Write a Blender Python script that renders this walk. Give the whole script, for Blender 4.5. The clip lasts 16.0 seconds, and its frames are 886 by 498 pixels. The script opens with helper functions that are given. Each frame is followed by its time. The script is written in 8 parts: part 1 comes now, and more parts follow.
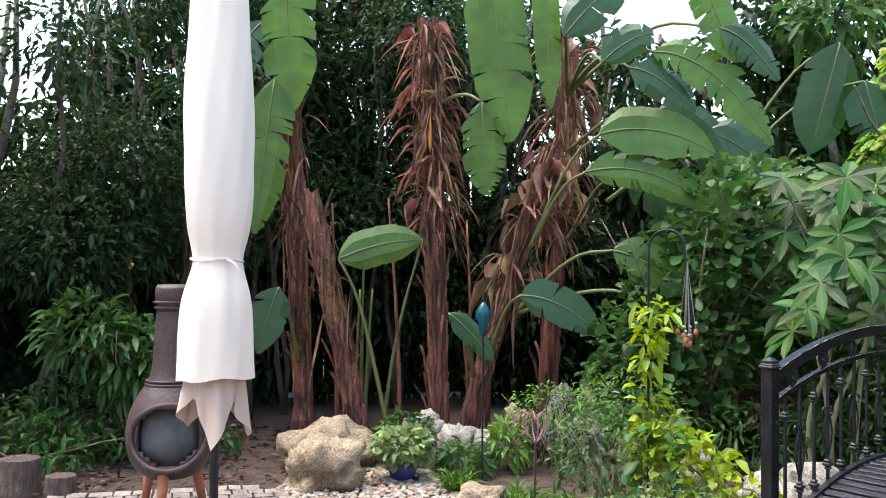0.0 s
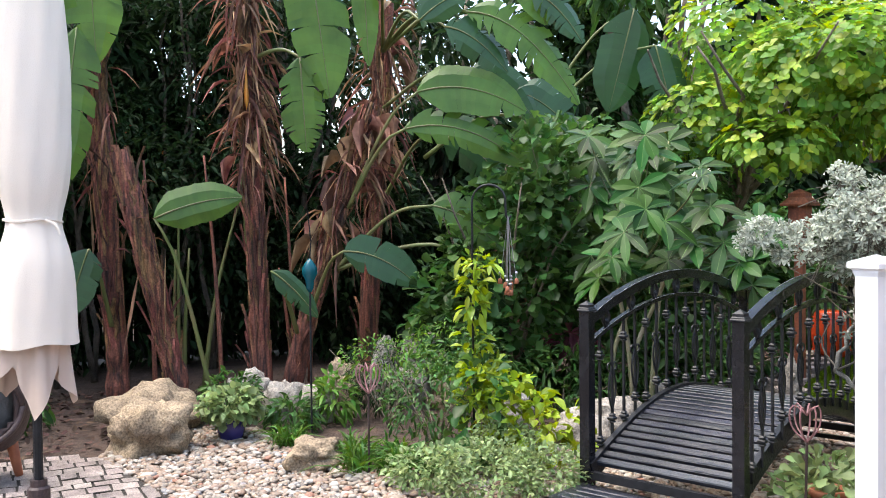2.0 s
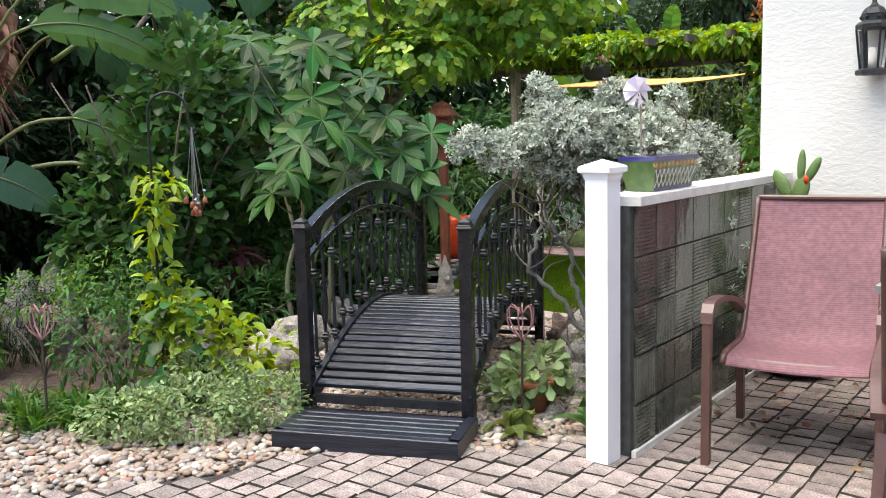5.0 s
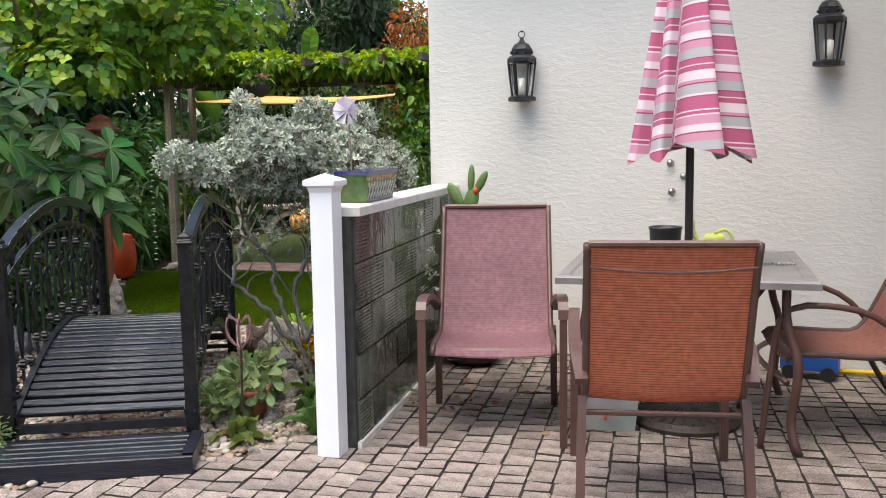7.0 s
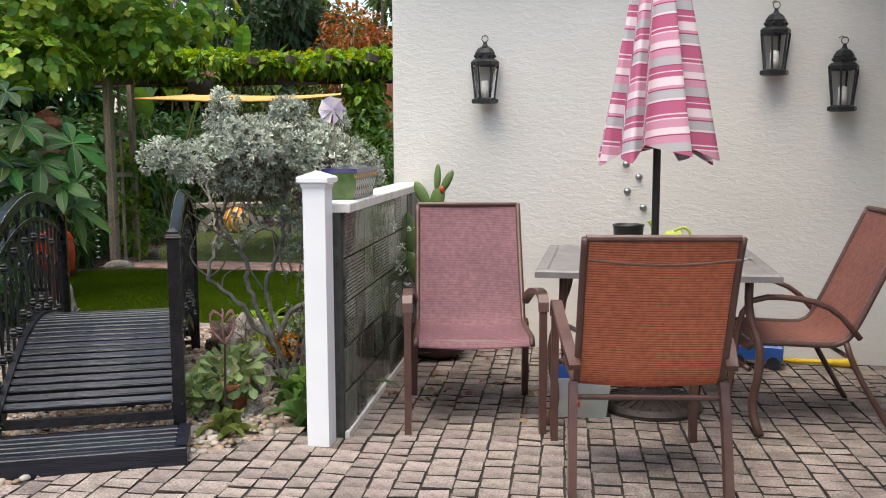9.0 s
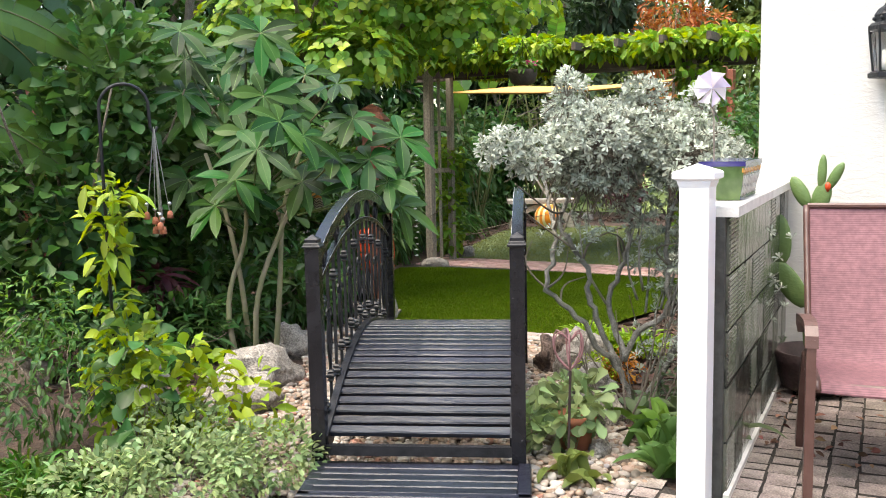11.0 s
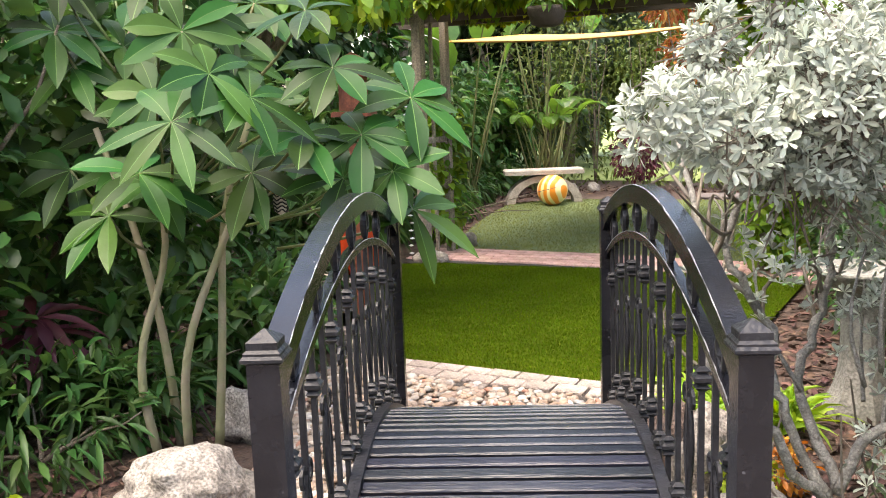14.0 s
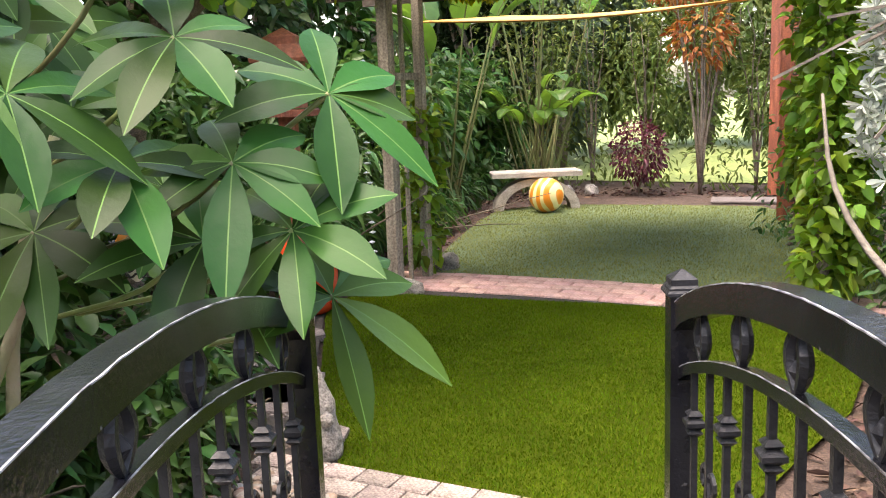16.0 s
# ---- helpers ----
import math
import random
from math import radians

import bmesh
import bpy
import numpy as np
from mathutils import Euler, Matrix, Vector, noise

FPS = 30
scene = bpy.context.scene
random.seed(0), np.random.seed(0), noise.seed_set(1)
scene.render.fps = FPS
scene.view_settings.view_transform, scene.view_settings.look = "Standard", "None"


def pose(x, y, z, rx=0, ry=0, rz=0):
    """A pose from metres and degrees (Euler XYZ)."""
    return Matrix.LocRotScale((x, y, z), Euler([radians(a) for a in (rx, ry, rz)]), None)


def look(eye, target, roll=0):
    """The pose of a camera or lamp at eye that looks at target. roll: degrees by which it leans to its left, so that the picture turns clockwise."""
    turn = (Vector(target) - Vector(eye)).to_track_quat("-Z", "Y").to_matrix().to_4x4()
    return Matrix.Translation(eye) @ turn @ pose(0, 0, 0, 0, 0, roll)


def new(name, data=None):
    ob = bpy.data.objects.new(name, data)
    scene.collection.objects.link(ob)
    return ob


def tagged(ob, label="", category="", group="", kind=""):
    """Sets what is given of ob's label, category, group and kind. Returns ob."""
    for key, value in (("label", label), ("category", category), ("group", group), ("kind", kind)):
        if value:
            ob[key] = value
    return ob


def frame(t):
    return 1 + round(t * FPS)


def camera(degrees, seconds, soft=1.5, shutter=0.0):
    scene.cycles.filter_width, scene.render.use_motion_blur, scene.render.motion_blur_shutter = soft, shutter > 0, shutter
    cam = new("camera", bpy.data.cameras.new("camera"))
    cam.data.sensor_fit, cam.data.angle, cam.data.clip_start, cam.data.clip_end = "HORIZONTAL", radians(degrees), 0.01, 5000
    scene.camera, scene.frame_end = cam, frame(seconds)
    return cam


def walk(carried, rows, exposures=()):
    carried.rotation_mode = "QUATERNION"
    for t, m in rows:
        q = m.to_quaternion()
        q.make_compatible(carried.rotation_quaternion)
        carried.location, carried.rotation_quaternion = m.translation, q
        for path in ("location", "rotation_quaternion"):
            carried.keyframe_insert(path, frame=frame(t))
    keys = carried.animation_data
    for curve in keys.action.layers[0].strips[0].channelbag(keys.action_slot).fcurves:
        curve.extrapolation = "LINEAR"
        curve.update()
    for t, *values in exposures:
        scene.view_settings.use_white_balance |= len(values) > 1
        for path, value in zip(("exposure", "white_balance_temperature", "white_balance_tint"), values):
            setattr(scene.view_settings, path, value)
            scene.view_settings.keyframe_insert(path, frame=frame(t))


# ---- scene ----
cam = camera(52.3, 16.0, soft=1.0)
PATH = [
    (0, (1.461, 0.94, 1.345), (-0.519, 1.216, 1.392), 0.5),
    (0.5, (1.485, 0.822, 1.344), (-0.446, 1.334, 1.427), 0.4),
    (1, (1.479, 0.755, 1.348), (-0.396, 1.448, 1.397), -0.3),
    (1.5, (1.484, 0.751, 1.327), (-0.383, 1.468, 1.333), -0.6),
    (2, (1.506, 0.772, 1.335), (-0.367, 1.471, 1.287), -0.6),
    (2.5, (1.513, 0.696, 1.308), (-0.323, 1.485, 1.241), -0.1),
    (3, (1.431, 0.623, 1.279), (-0.305, 1.612, 1.184), -0.1),
    (3.2, (1.409, 0.627, 1.287), (-0.297, 1.664, 1.168), -0.6),
    (5.3, (0.885, 0.359, 1.328), (-0.4023, 1.869, 1.076), -1.5),
    (5.5, (0.859, 0.323, 1.322), (-0.3681, 1.883, 1.072), -1.6),
    (6, (0.846, 0.209, 1.322), (-0.2006, 1.895, 1.073), -1.3),
    (6.5, (0.826, 0.075, 1.334), (-0.06431, 1.85, 1.096), -0.7),
    (7, (0.721, -0.001, 1.337), (0.04705, 1.868, 1.104), -0.9),
    (7.5, (0.67, -0.113, 1.334), (0.1212, 1.795, 1.092), -1.0),
    (8, (0.676, -0.217, 1.329), (0.1352, 1.693, 1.086), -0.8),
    (8.5, (0.617, -0.255, 1.327), (0.08822, 1.659, 1.086), -0.4),
    (9, (0.465, -0.247, 1.334), (-0.02774, 1.678, 1.101), -0.2),
    (9.5, (0.341, -0.184, 1.325), (-0.389, 1.663, 1.087), -0.8),
    (10, (0.245, -0.021, 1.316), (-0.7175, 1.718, 1.09), -1.5),
    (10.2, (0.193, 0.047, 1.311), (-0.8236, 1.754, 1.087), -1.2),
    (12.3, (-0.672, 0.929, 1.323), (-1.778, 2.573, 1.048), -1.5),
    (12.5, (-0.765, 1.027, 1.338), (-1.864, 2.674, 1.05), -1.8),
    (13, (-0.981, 1.338, 1.318), (-2.063, 2.994, 1.029), -2.0),
    (13.5, (-1.186, 1.594, 1.323), (-2.227, 3.274, 1.017), -1.4),
    (14, (-1.399, 1.896, 1.322), (-2.414, 3.589, 1.0), -2.1),
    (14.5, (-1.537, 2.213, 1.343), (-2.578, 3.884, 0.99), -2.0),
    (15, (-1.726, 2.49, 1.302), (-2.743, 4.181, 0.98), -1.8),
    (15.5, (-1.934, 2.803, 1.307), (-2.913, 4.512, 0.959), -2.0),
    (16, (-2.069, 3.191, 1.335), (-3.056, 4.897, 0.992), -2.2),
]
EXPOSURES = [(0, 2.05, 6600, 8), (3.2, 1.9, 6600, 9), (5.5, 1.63, 6650, 6), (7.5, 1.24, 6800, 7), (9.2, 1.19, 6900, 7), (10.2, 1.7, 6900, 7), (12.5, 2.28, 7200, 10), (14.3, 2.5, 7250, 14), (16, 2.52, 7250, 16)]
walk(cam, [(t, look(e, g, r)) for t, e, g, r in PATH], EXPOSURES)

# ---- light ----
world = bpy.data.worlds.new("world")
scene.world = world
world.use_nodes = True
sky = world.node_tree.nodes.new("ShaderNodeTexSky")
sky.sky_type = "NISHITA"
sky.sun_disc = False
sky.sun_elevation = radians(72)
sky.sun_rotation = radians(-157)
sky.air_density, sky.dust_density, sky.ozone_density = 1.2, 3.0, 1.0
bg = world.node_tree.nodes["Background"]
bg.inputs["Strength"].default_value = 0.15
world.node_tree.links.new(sky.outputs[0], bg.inputs[0])
sun = new("sun", bpy.data.lights.new("sun", "SUN"))
sun.data.energy = 1.5
sun.data.angle = radians(60)
sun.data.color = (1.0, 0.96, 0.9)
sun.matrix_world = look((-1.0, -2.4, 8.0), (0, 0, 0))

# ---- materials ----
MATS = {}


def mat(name, c1, c2=None, rough=0.6, scale=8.0, bump=0.0, bscale=60.0, metal=0.0, island=0.0, spec=0.5, trans=0.0,
        detail=6.0, fine=0.0, objrand=0.0, stretch=None):
    """Two-tone noise material with finer grain, bump and variation from piece to piece."""
    m = bpy.data.materials.new(name)
    m.use_nodes = True
    nt = m.node_tree
    N, L = nt.nodes, nt.links
    b = N["Principled BSDF"]
    c2 = c2 or tuple(x * 0.75 for x in c1)
    tc = N.new("ShaderNodeTexCoord")
    n1 = N.new("ShaderNodeTexNoise")
    n1.inputs["Scale"].default_value, n1.inputs["Detail"].default_value = scale, detail
    vec = tc.outputs["Object"]
    if stretch:
        mp = N.new("ShaderNodeMapping")
        mp.inputs["Scale"].default_value = stretch
        L.new(vec, mp.inputs["Vector"])
        vec = mp.outputs[0]
    L.new(vec, n1.inputs["Vector"])
    ramp = N.new("ShaderNodeValToRGB")
    ramp.color_ramp.elements[0].position, ramp.color_ramp.elements[1].position = 0.35, 0.65
    ramp.color_ramp.elements[0].color = (*c1, 1)
    ramp.color_ramp.elements[1].color = (*c2, 1)
    L.new(n1.outputs["Fac"], ramp.inputs[0])
    col = ramp.outputs[0]
    if island or objrand:
        hsv = N.new("ShaderNodeHueSaturation")
        L.new(col, hsv.inputs["Color"])
        if island:
            geo = N.new("ShaderNodeNewGeometry")
            rnd = geo.outputs["Random Per Island"]
        else:
            rnd = N.new("ShaderNodeObjectInfo").outputs["Random"]
        amt = island or objrand
        mr = N.new("ShaderNodeMapRange")
        mr.inputs["To Min"].default_value, mr.inputs["To Max"].default_value = 1 - amt, 1 + amt
        L.new(rnd, mr.inputs["Value"])
        L.new(mr.outputs[0], hsv.inputs["Value"])
        mul = N.new("ShaderNodeMath")
        mul.operation = "MULTIPLY"
        mul.inputs[1].default_value = 7.31
        L.new(rnd, mul.inputs[0])
        fr = N.new("ShaderNodeMath")
        fr.operation = "FRACT"
        L.new(mul.outputs[0], fr.inputs[0])
        mh = N.new("ShaderNodeMapRange")
        mh.inputs["To Min"].default_value, mh.inputs["To Max"].default_value = 0.5 - 0.06 * amt, 0.5 + 0.06 * amt
        L.new(fr.outputs[0], mh.inputs["Value"])
        L.new(mh.outputs[0], hsv.inputs["Hue"])
        col = hsv.outputs[0]
    if fine:
        n3 = N.new("ShaderNodeTexNoise")
        n3.inputs["Scale"].default_value, n3.inputs["Detail"].default_value = scale * 14, 4
        L.new(tc.outputs["Object"], n3.inputs["Vector"])
        mx = N.new("ShaderNodeMix")
        mx.data_type, mx.blend_type = "RGBA", "OVERLAY"
        mx.inputs["Factor"].default_value = fine
        L.new(col, mx.inputs["A"])
        grain = N.new("ShaderNodeMapRange")
        grain.inputs["From Min"].default_value, grain.inputs["From Max"].default_value = 0.34, 0.66
        grain.inputs["To Min"].default_value, grain.inputs["To Max"].default_value = 0.12, 0.88
        L.new(n3.outputs["Fac"], grain.inputs["Value"])
        L.new(grain.outputs[0], mx.inputs["B"])
        col = mx.outputs["Result"]
    L.new(col, b.inputs["Base Color"])
    b.inputs["Roughness"].default_value = rough
    b.inputs["Metallic"].default_value = metal
    b.inputs["Specular IOR Level"].default_value = spec
    if bump:
        n2 = N.new("ShaderNodeTexNoise")
        n2.inputs["Scale"].default_value, n2.inputs["Detail"].default_value = bscale, 5
        L.new(vec, n2.inputs["Vector"])
        bp = N.new("ShaderNodeBump")
        bp.inputs["Strength"].default_value, bp.inputs["Distance"].default_value = bump, 0.02
        L.new(n2.outputs["Fac"], bp.inputs["Height"])
        L.new(bp.outputs[0], b.inputs["Normal"])
    if trans:
        tr = N.new("ShaderNodeBsdfTranslucent")
        hs = N.new("ShaderNodeHueSaturation")
        hs.inputs["Value"].default_value, hs.inputs["Saturation"].default_value, hs.inputs["Hue"].default_value = 1.7, 1.1, 0.48
        L.new(col, hs.inputs["Color"])
        L.new(hs.outputs[0], tr.inputs["Color"])
        mxs = N.new("ShaderNodeMixShader")
        mxs.inputs[0].default_value = trans
        L.new(b.outputs[0], mxs.inputs[1])
        L.new(tr.outputs[0], mxs.inputs[2])
        L.new(mxs.outputs[0], N["Material Output"].inputs["Surface"])
    MATS[name] = m
    return m


def leafmat(name, c, var=0.35, rough=0.4, trans=0.3, scale=3.0, dark=0.7, spec=0.25):
    return mat(name, c, tuple(x * dark for x in c), rough=rough, scale=scale, island=var, trans=trans, spec=spec)


M_SOIL = mat("mulch_soil", (0.04, 0.024, 0.017), (0.075, 0.046, 0.033), 0.95, 9, 1.0, 30, fine=0.6)
M_CHIP = mat("bark_chip", (0.1, 0.052, 0.036), (0.05, 0.027, 0.02), 0.9, 20, 0.3, 80, island=0.5)
M_GRAVEL = mat("gravel_bed", (0.13, 0.095, 0.072), (0.08, 0.058, 0.044), 0.9, 30, 1.0, 60, fine=0.5)
M_PEBBLE = mat("river_pebble", (0.33, 0.255, 0.2), (0.21, 0.155, 0.118), 0.6, 9, 0.2, 90, island=0.65, fine=0.25)


def pebblemat():
    """River pebbles: each its own colour from white through tan and rust to slate, with faint grain."""
    m = MATS["river_pebble"]
    N, L = m.node_tree.nodes, m.node_tree.links
    b = N["Principled BSDF"]
    src = b.inputs["Base Color"].links[0].from_socket
    geo = N.new("ShaderNodeNewGeometry")
    rp = N.new("ShaderNodeValToRGB")
    rp.color_ramp.interpolation = "CONSTANT"
    tones = ((0.0, (0.255, 0.204, 0.159)), (0.2, (0.318, 0.273, 0.229)), (0.36, (0.191, 0.127, 0.0859)), (0.5, (0.395, 0.363, 0.318)), (0.62, (0.229, 0.159, 0.121)), (0.74, (0.127, 0.108, 0.0955)), (0.82, (0.28, 0.191, 0.127)), (0.92, (0.204, 0.204, 0.21)), (0.97, (0.223, 0.0894, 0.0509)))
    els = rp.color_ramp.elements
    els[0].position, els[0].color = 0.0, (*tones[0][1], 1)
    els[1].position, els[1].color = tones[1][0], (*tones[1][1], 1)
    for p_, c_ in tones[2:]:
        els.new(p_).color = (*c_, 1)
    L.new(geo.outputs["Random Per Island"], rp.inputs[0])
    mx = N.new("ShaderNodeMix")
    mx.data_type, mx.blend_type = "RGBA", "MIX"
    mx.inputs["Factor"].default_value = 0.85
    L.new(src, mx.inputs["A"])
    L.new(rp.outputs[0], mx.inputs["B"])
    L.new(mx.outputs["Result"], b.inputs["Base Color"])


pebblemat()
M_PAVER = mat("tumbled_paver", (0.33, 0.27, 0.242), (0.19, 0.155, 0.14), 0.85, 9, 0.8, 90, objrand=0.22, fine=0.5)
M_PAVERJ = mat("tumbled_paver_rest", (0.33, 0.27, 0.242), (0.19, 0.155, 0.14), 0.85, 9, 0.8, 90, island=0.22, fine=0.5)
M_EDGE = mat("beige_edging_paver", (0.33, 0.27, 0.23), (0.22, 0.175, 0.15), 0.85, 7, 0.7, 70, objrand=0.2, fine=0.5)
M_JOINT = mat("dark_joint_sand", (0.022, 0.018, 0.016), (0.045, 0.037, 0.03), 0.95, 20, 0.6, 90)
M_BRICK = mat("faded_red_paver", (0.42, 0.24, 0.21), (0.5, 0.33, 0.29), 0.85, 4, 0.4, 60, objrand=0.18, fine=0.3)
M_TURF = mat("turf_base", (0.035, 0.05, 0.002), (0.05, 0.07, 0.003), 0.9, 3, 0.5, 200, spec=0.05)
M_BLADE = mat("turf_blade", (0.062, 0.112, 0.004), (0.046, 0.088, 0.003), 0.7, 2.0, island=0.35, trans=0.25, spec=0.06)
M_TURF2 = mat("far_turf_base", (0.09, 0.13, 0.055), (0.12, 0.165, 0.075), 0.9, 3, 0.5, 200)
M_BLADE2 = mat("far_turf_blade", (0.2, 0.225, 0.07), (0.155, 0.18, 0.055), 0.7, 2.0, island=0.3, trans=0.25, spec=0.08)
M_FARLAWN = mat("far_open_lawn", (0.22, 0.27, 0.08), (0.16, 0.21, 0.06), 0.9, 1.2, 0.3, 120, fine=0.3)
M_STUCCO = mat("cream_stucco", (0.7, 0.67, 0.62), (0.65, 0.62, 0.572), 0.9, 1.5, 0.0, 30)
M_WHITE = mat("white_vinyl", (0.82, 0.83, 0.86), (0.78, 0.79, 0.82), 0.35, 3)
M_LEDGE = mat("painted_ledge", (0.74, 0.72, 0.68), (0.6, 0.58, 0.54), 0.8, 12, 0.3, 60)
M_IRON = mat("black_painted_iron", (0.012, 0.012, 0.014), (0.022, 0.022, 0.025), 0.34, 20, 0.2, 90, spec=0.22)
M_RAIL = mat("worn_black_rail", (0.005, 0.005, 0.007), (0.012, 0.012, 0.015), 0.22, 12, 0.12, 120, spec=0.34)


def chipped(m, tone=(0.2, 0.2, 0.21), edge=0.63):
    """Small pale chips in a painted surface."""
    N, L = m.node_tree.nodes, m.node_tree.links
    b = N["Principled BSDF"]
    src = b.inputs["Base Color"].links[0].from_socket
    tc = N.new("ShaderNodeTexCoord")
    nz = N.new("ShaderNodeTexNoise")
    nz.inputs["Scale"].default_value, nz.inputs["Detail"].default_value = 34, 5
    L.new(tc.outputs["Object"], nz.inputs["Vector"])
    rp = N.new("ShaderNodeValToRGB")
    rp.color_ramp.elements[0].position, rp.color_ramp.elements[1].position = edge, edge + 0.03
    L.new(nz.outputs["Fac"], rp.inputs[0])
    mx = N.new("ShaderNodeMix")
    mx.data_type = "RGBA"
    L.new(rp.outputs[0], mx.inputs["Factor"])
    L.new(src, mx.inputs["A"])
    mx.inputs["B"].default_value = (*tone, 1)
    L.new(mx.outputs["Result"], b.inputs["Base Color"])


chipped(M_RAIL, (0.08, 0.08, 0.085), 0.69)
M_SLAT = mat("black_stained_slat", (0.005, 0.006, 0.011), (0.014, 0.016, 0.025), 0.28, 7, 0.3, 30, objrand=0.5, stretch=(0.5, 6, 6), spec=0.5)
M_BRONZE = mat("brown_chair_frame", (0.075, 0.035, 0.028), (0.1, 0.05, 0.04), 0.38, 15, 0.1, 120)
M_LANT = mat("lantern_black_metal", (0.012, 0.013, 0.015), (0.025, 0.026, 0.028), 0.4, 30, 0.3, 80, metal=0.3)
M_TRUNKBOP = mat("fibrous_brown_sheath", (0.3, 0.125, 0.068), (0.05, 0.026, 0.02), 0.85, 5, 1.0, 12, island=0.5, fine=0.4, stretch=(7, 7, 0.5))
M_DEADLEAF = mat("dead_leaf", (0.34, 0.19, 0.115), (0.11, 0.05, 0.033), 0.8, 8, 0.4, 40, island=0.6, trans=0.15)
M_BARK = mat("grey_bark", (0.2, 0.16, 0.12), (0.11, 0.085, 0.06), 0.9, 12, 0.8, 40, fine=0.5)
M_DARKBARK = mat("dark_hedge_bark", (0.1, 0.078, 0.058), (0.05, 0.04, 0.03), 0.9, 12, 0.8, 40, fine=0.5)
M_LOG = mat("rotted_log", (0.15, 0.105, 0.085), (0.06, 0.042, 0.036), 0.95, 9, 1.0, 30, fine=0.5, stretch=(4, 4, 1))
# weathered birdbath concrete, its colour dimmed for the silver bush's shade
M_DIMCONC = mat("dimmed_concrete", (0.2, 0.19, 0.165), (0.12, 0.12, 0.1), 0.95, 7, 0.4, 50, fine=0.4)
M_TWIG = mat("grey_brown_twig", (0.2, 0.17, 0.135), (0.11, 0.09, 0.07), 0.9, 14, 0.4, 60)
M_SLAB = mat("dull_grey_slab", (0.15, 0.125, 0.115), (0.11, 0.095, 0.09), 0.9, 6, 0.4, 50, fine=0.3)
M_PALEBARK = mat("pale_bark", (0.3, 0.28, 0.245), (0.15, 0.14, 0.12), 0.9, 14, 0.7, 50, fine=0.4)
M_GREENBARK = mat("green_brown_bark", (0.2, 0.2, 0.1), (0.26, 0.22, 0.15), 0.8, 9, 0.4, 40)
M_ROCK = mat("tan_limestone", (0.31, 0.235, 0.155), (0.17, 0.125, 0.085), 0.95, 6, 1.0, 26, fine=0.6)
M_ROCKW = mat("pale_limestone", (0.31, 0.28, 0.245), (0.17, 0.15, 0.13), 0.95, 7, 1.0, 26, fine=0.6)
M_ROCKG = mat("grey_pitted_rock", (0.3, 0.27, 0.235), (0.14, 0.125, 0.11), 0.95, 8, 1.0, 28, fine=0.6)
M_CANVAS = mat("cream_canvas", (0.76, 0.66, 0.57), (0.72, 0.62, 0.53), 0.9, 3, 0.15, 200)
M_CLAY = mat("brown_glazed_clay", (0.032, 0.018, 0.018), (0.06, 0.034, 0.033), 0.55, 6, 0.3, 40, fine=0.4)
M_SOOT = mat("soot", (0.05, 0.05, 0.052), (0.14, 0.14, 0.145), 0.9, 5, 0.3, 40)
M_WOODY = mat("weathered_post", (0.34, 0.29, 0.225), (0.2, 0.165, 0.13), 0.9, 5, 0.5, 20, fine=0.4, stretch=(6, 6, 0.5))
M_CEDAR = mat("red_stained_wood", (0.28, 0.08, 0.037), (0.16, 0.045, 0.022), 0.6, 5, 0.3, 20, fine=0.3, stretch=(6, 6, 0.5))
M_DARKWOOD = mat("dark_beam", (0.06, 0.045, 0.035), (0.09, 0.07, 0.055), 0.85, 9, 0.4, 60)
M_SAIL = mat("yellow_shade_cloth", (0.68, 0.39, 0.11), (0.62, 0.35, 0.095), 0.85, 4, trans=0.12)
M_CONC = mat("cast_concrete", (0.38, 0.34, 0.285), (0.27, 0.24, 0.2), 0.9, 8, 0.4, 50, fine=0.4)
M_ORANGE = mat("orange_ceramic", (0.62, 0.07, 0.02), (0.5, 0.05, 0.015), 0.25, 5)
M_FENCE = mat("dark_fence", (0.03, 0.03, 0.028), (0.05, 0.05, 0.045), 0.8, 6)
M_TERRA = mat("terracotta", (0.4, 0.14, 0.07), (0.32, 0.11, 0.06), 0.8, 20, 0.2, 80)
M_BLUEPOT = mat("cobalt_glaze", (0.035, 0.03, 0.14), (0.025, 0.022, 0.1), 0.12, 4)
M_TEAL = mat("teal_glass", (0.01, 0.12, 0.15), (0.005, 0.08, 0.11), 0.1, 4, trans=0.3)
M_SHELL = mat("white_shell", (0.75, 0.72, 0.66), (0.6, 0.56, 0.5), 0.4, 20)
M_GREY = mat("grey_table_stone", (0.2, 0.185, 0.185), (0.15, 0.14, 0.14), 0.5, 10, 0.1, 100)
M_BLUE = mat("blue_plastic", (0.02, 0.1, 0.4), (0.015, 0.08, 0.33), 0.4, 3)
M_YELLOW = mat("yellow_plastic", (0.75, 0.5, 0.02), (0.7, 0.45, 0.02), 0.45, 3)
M_LIME = mat("pale_lime_plastic", (0.6, 0.65, 0.15), (0.55, 0.6, 0.12), 0.5, 3)
M_BLACK = mat("black_plastic", (0.015, 0.015, 0.016), (0.02, 0.02, 0.022), 0.4, 3)
M_CLEAR = mat("cloudy_plastic", (0.6, 0.63, 0.62), (0.5, 0.53, 0.52), 0.25, 8, trans=0.65)
M_SILVER = mat("bare_steel", (0.5, 0.5, 0.52), (0.4, 0.4, 0.42), 0.3, 10, metal=0.9)

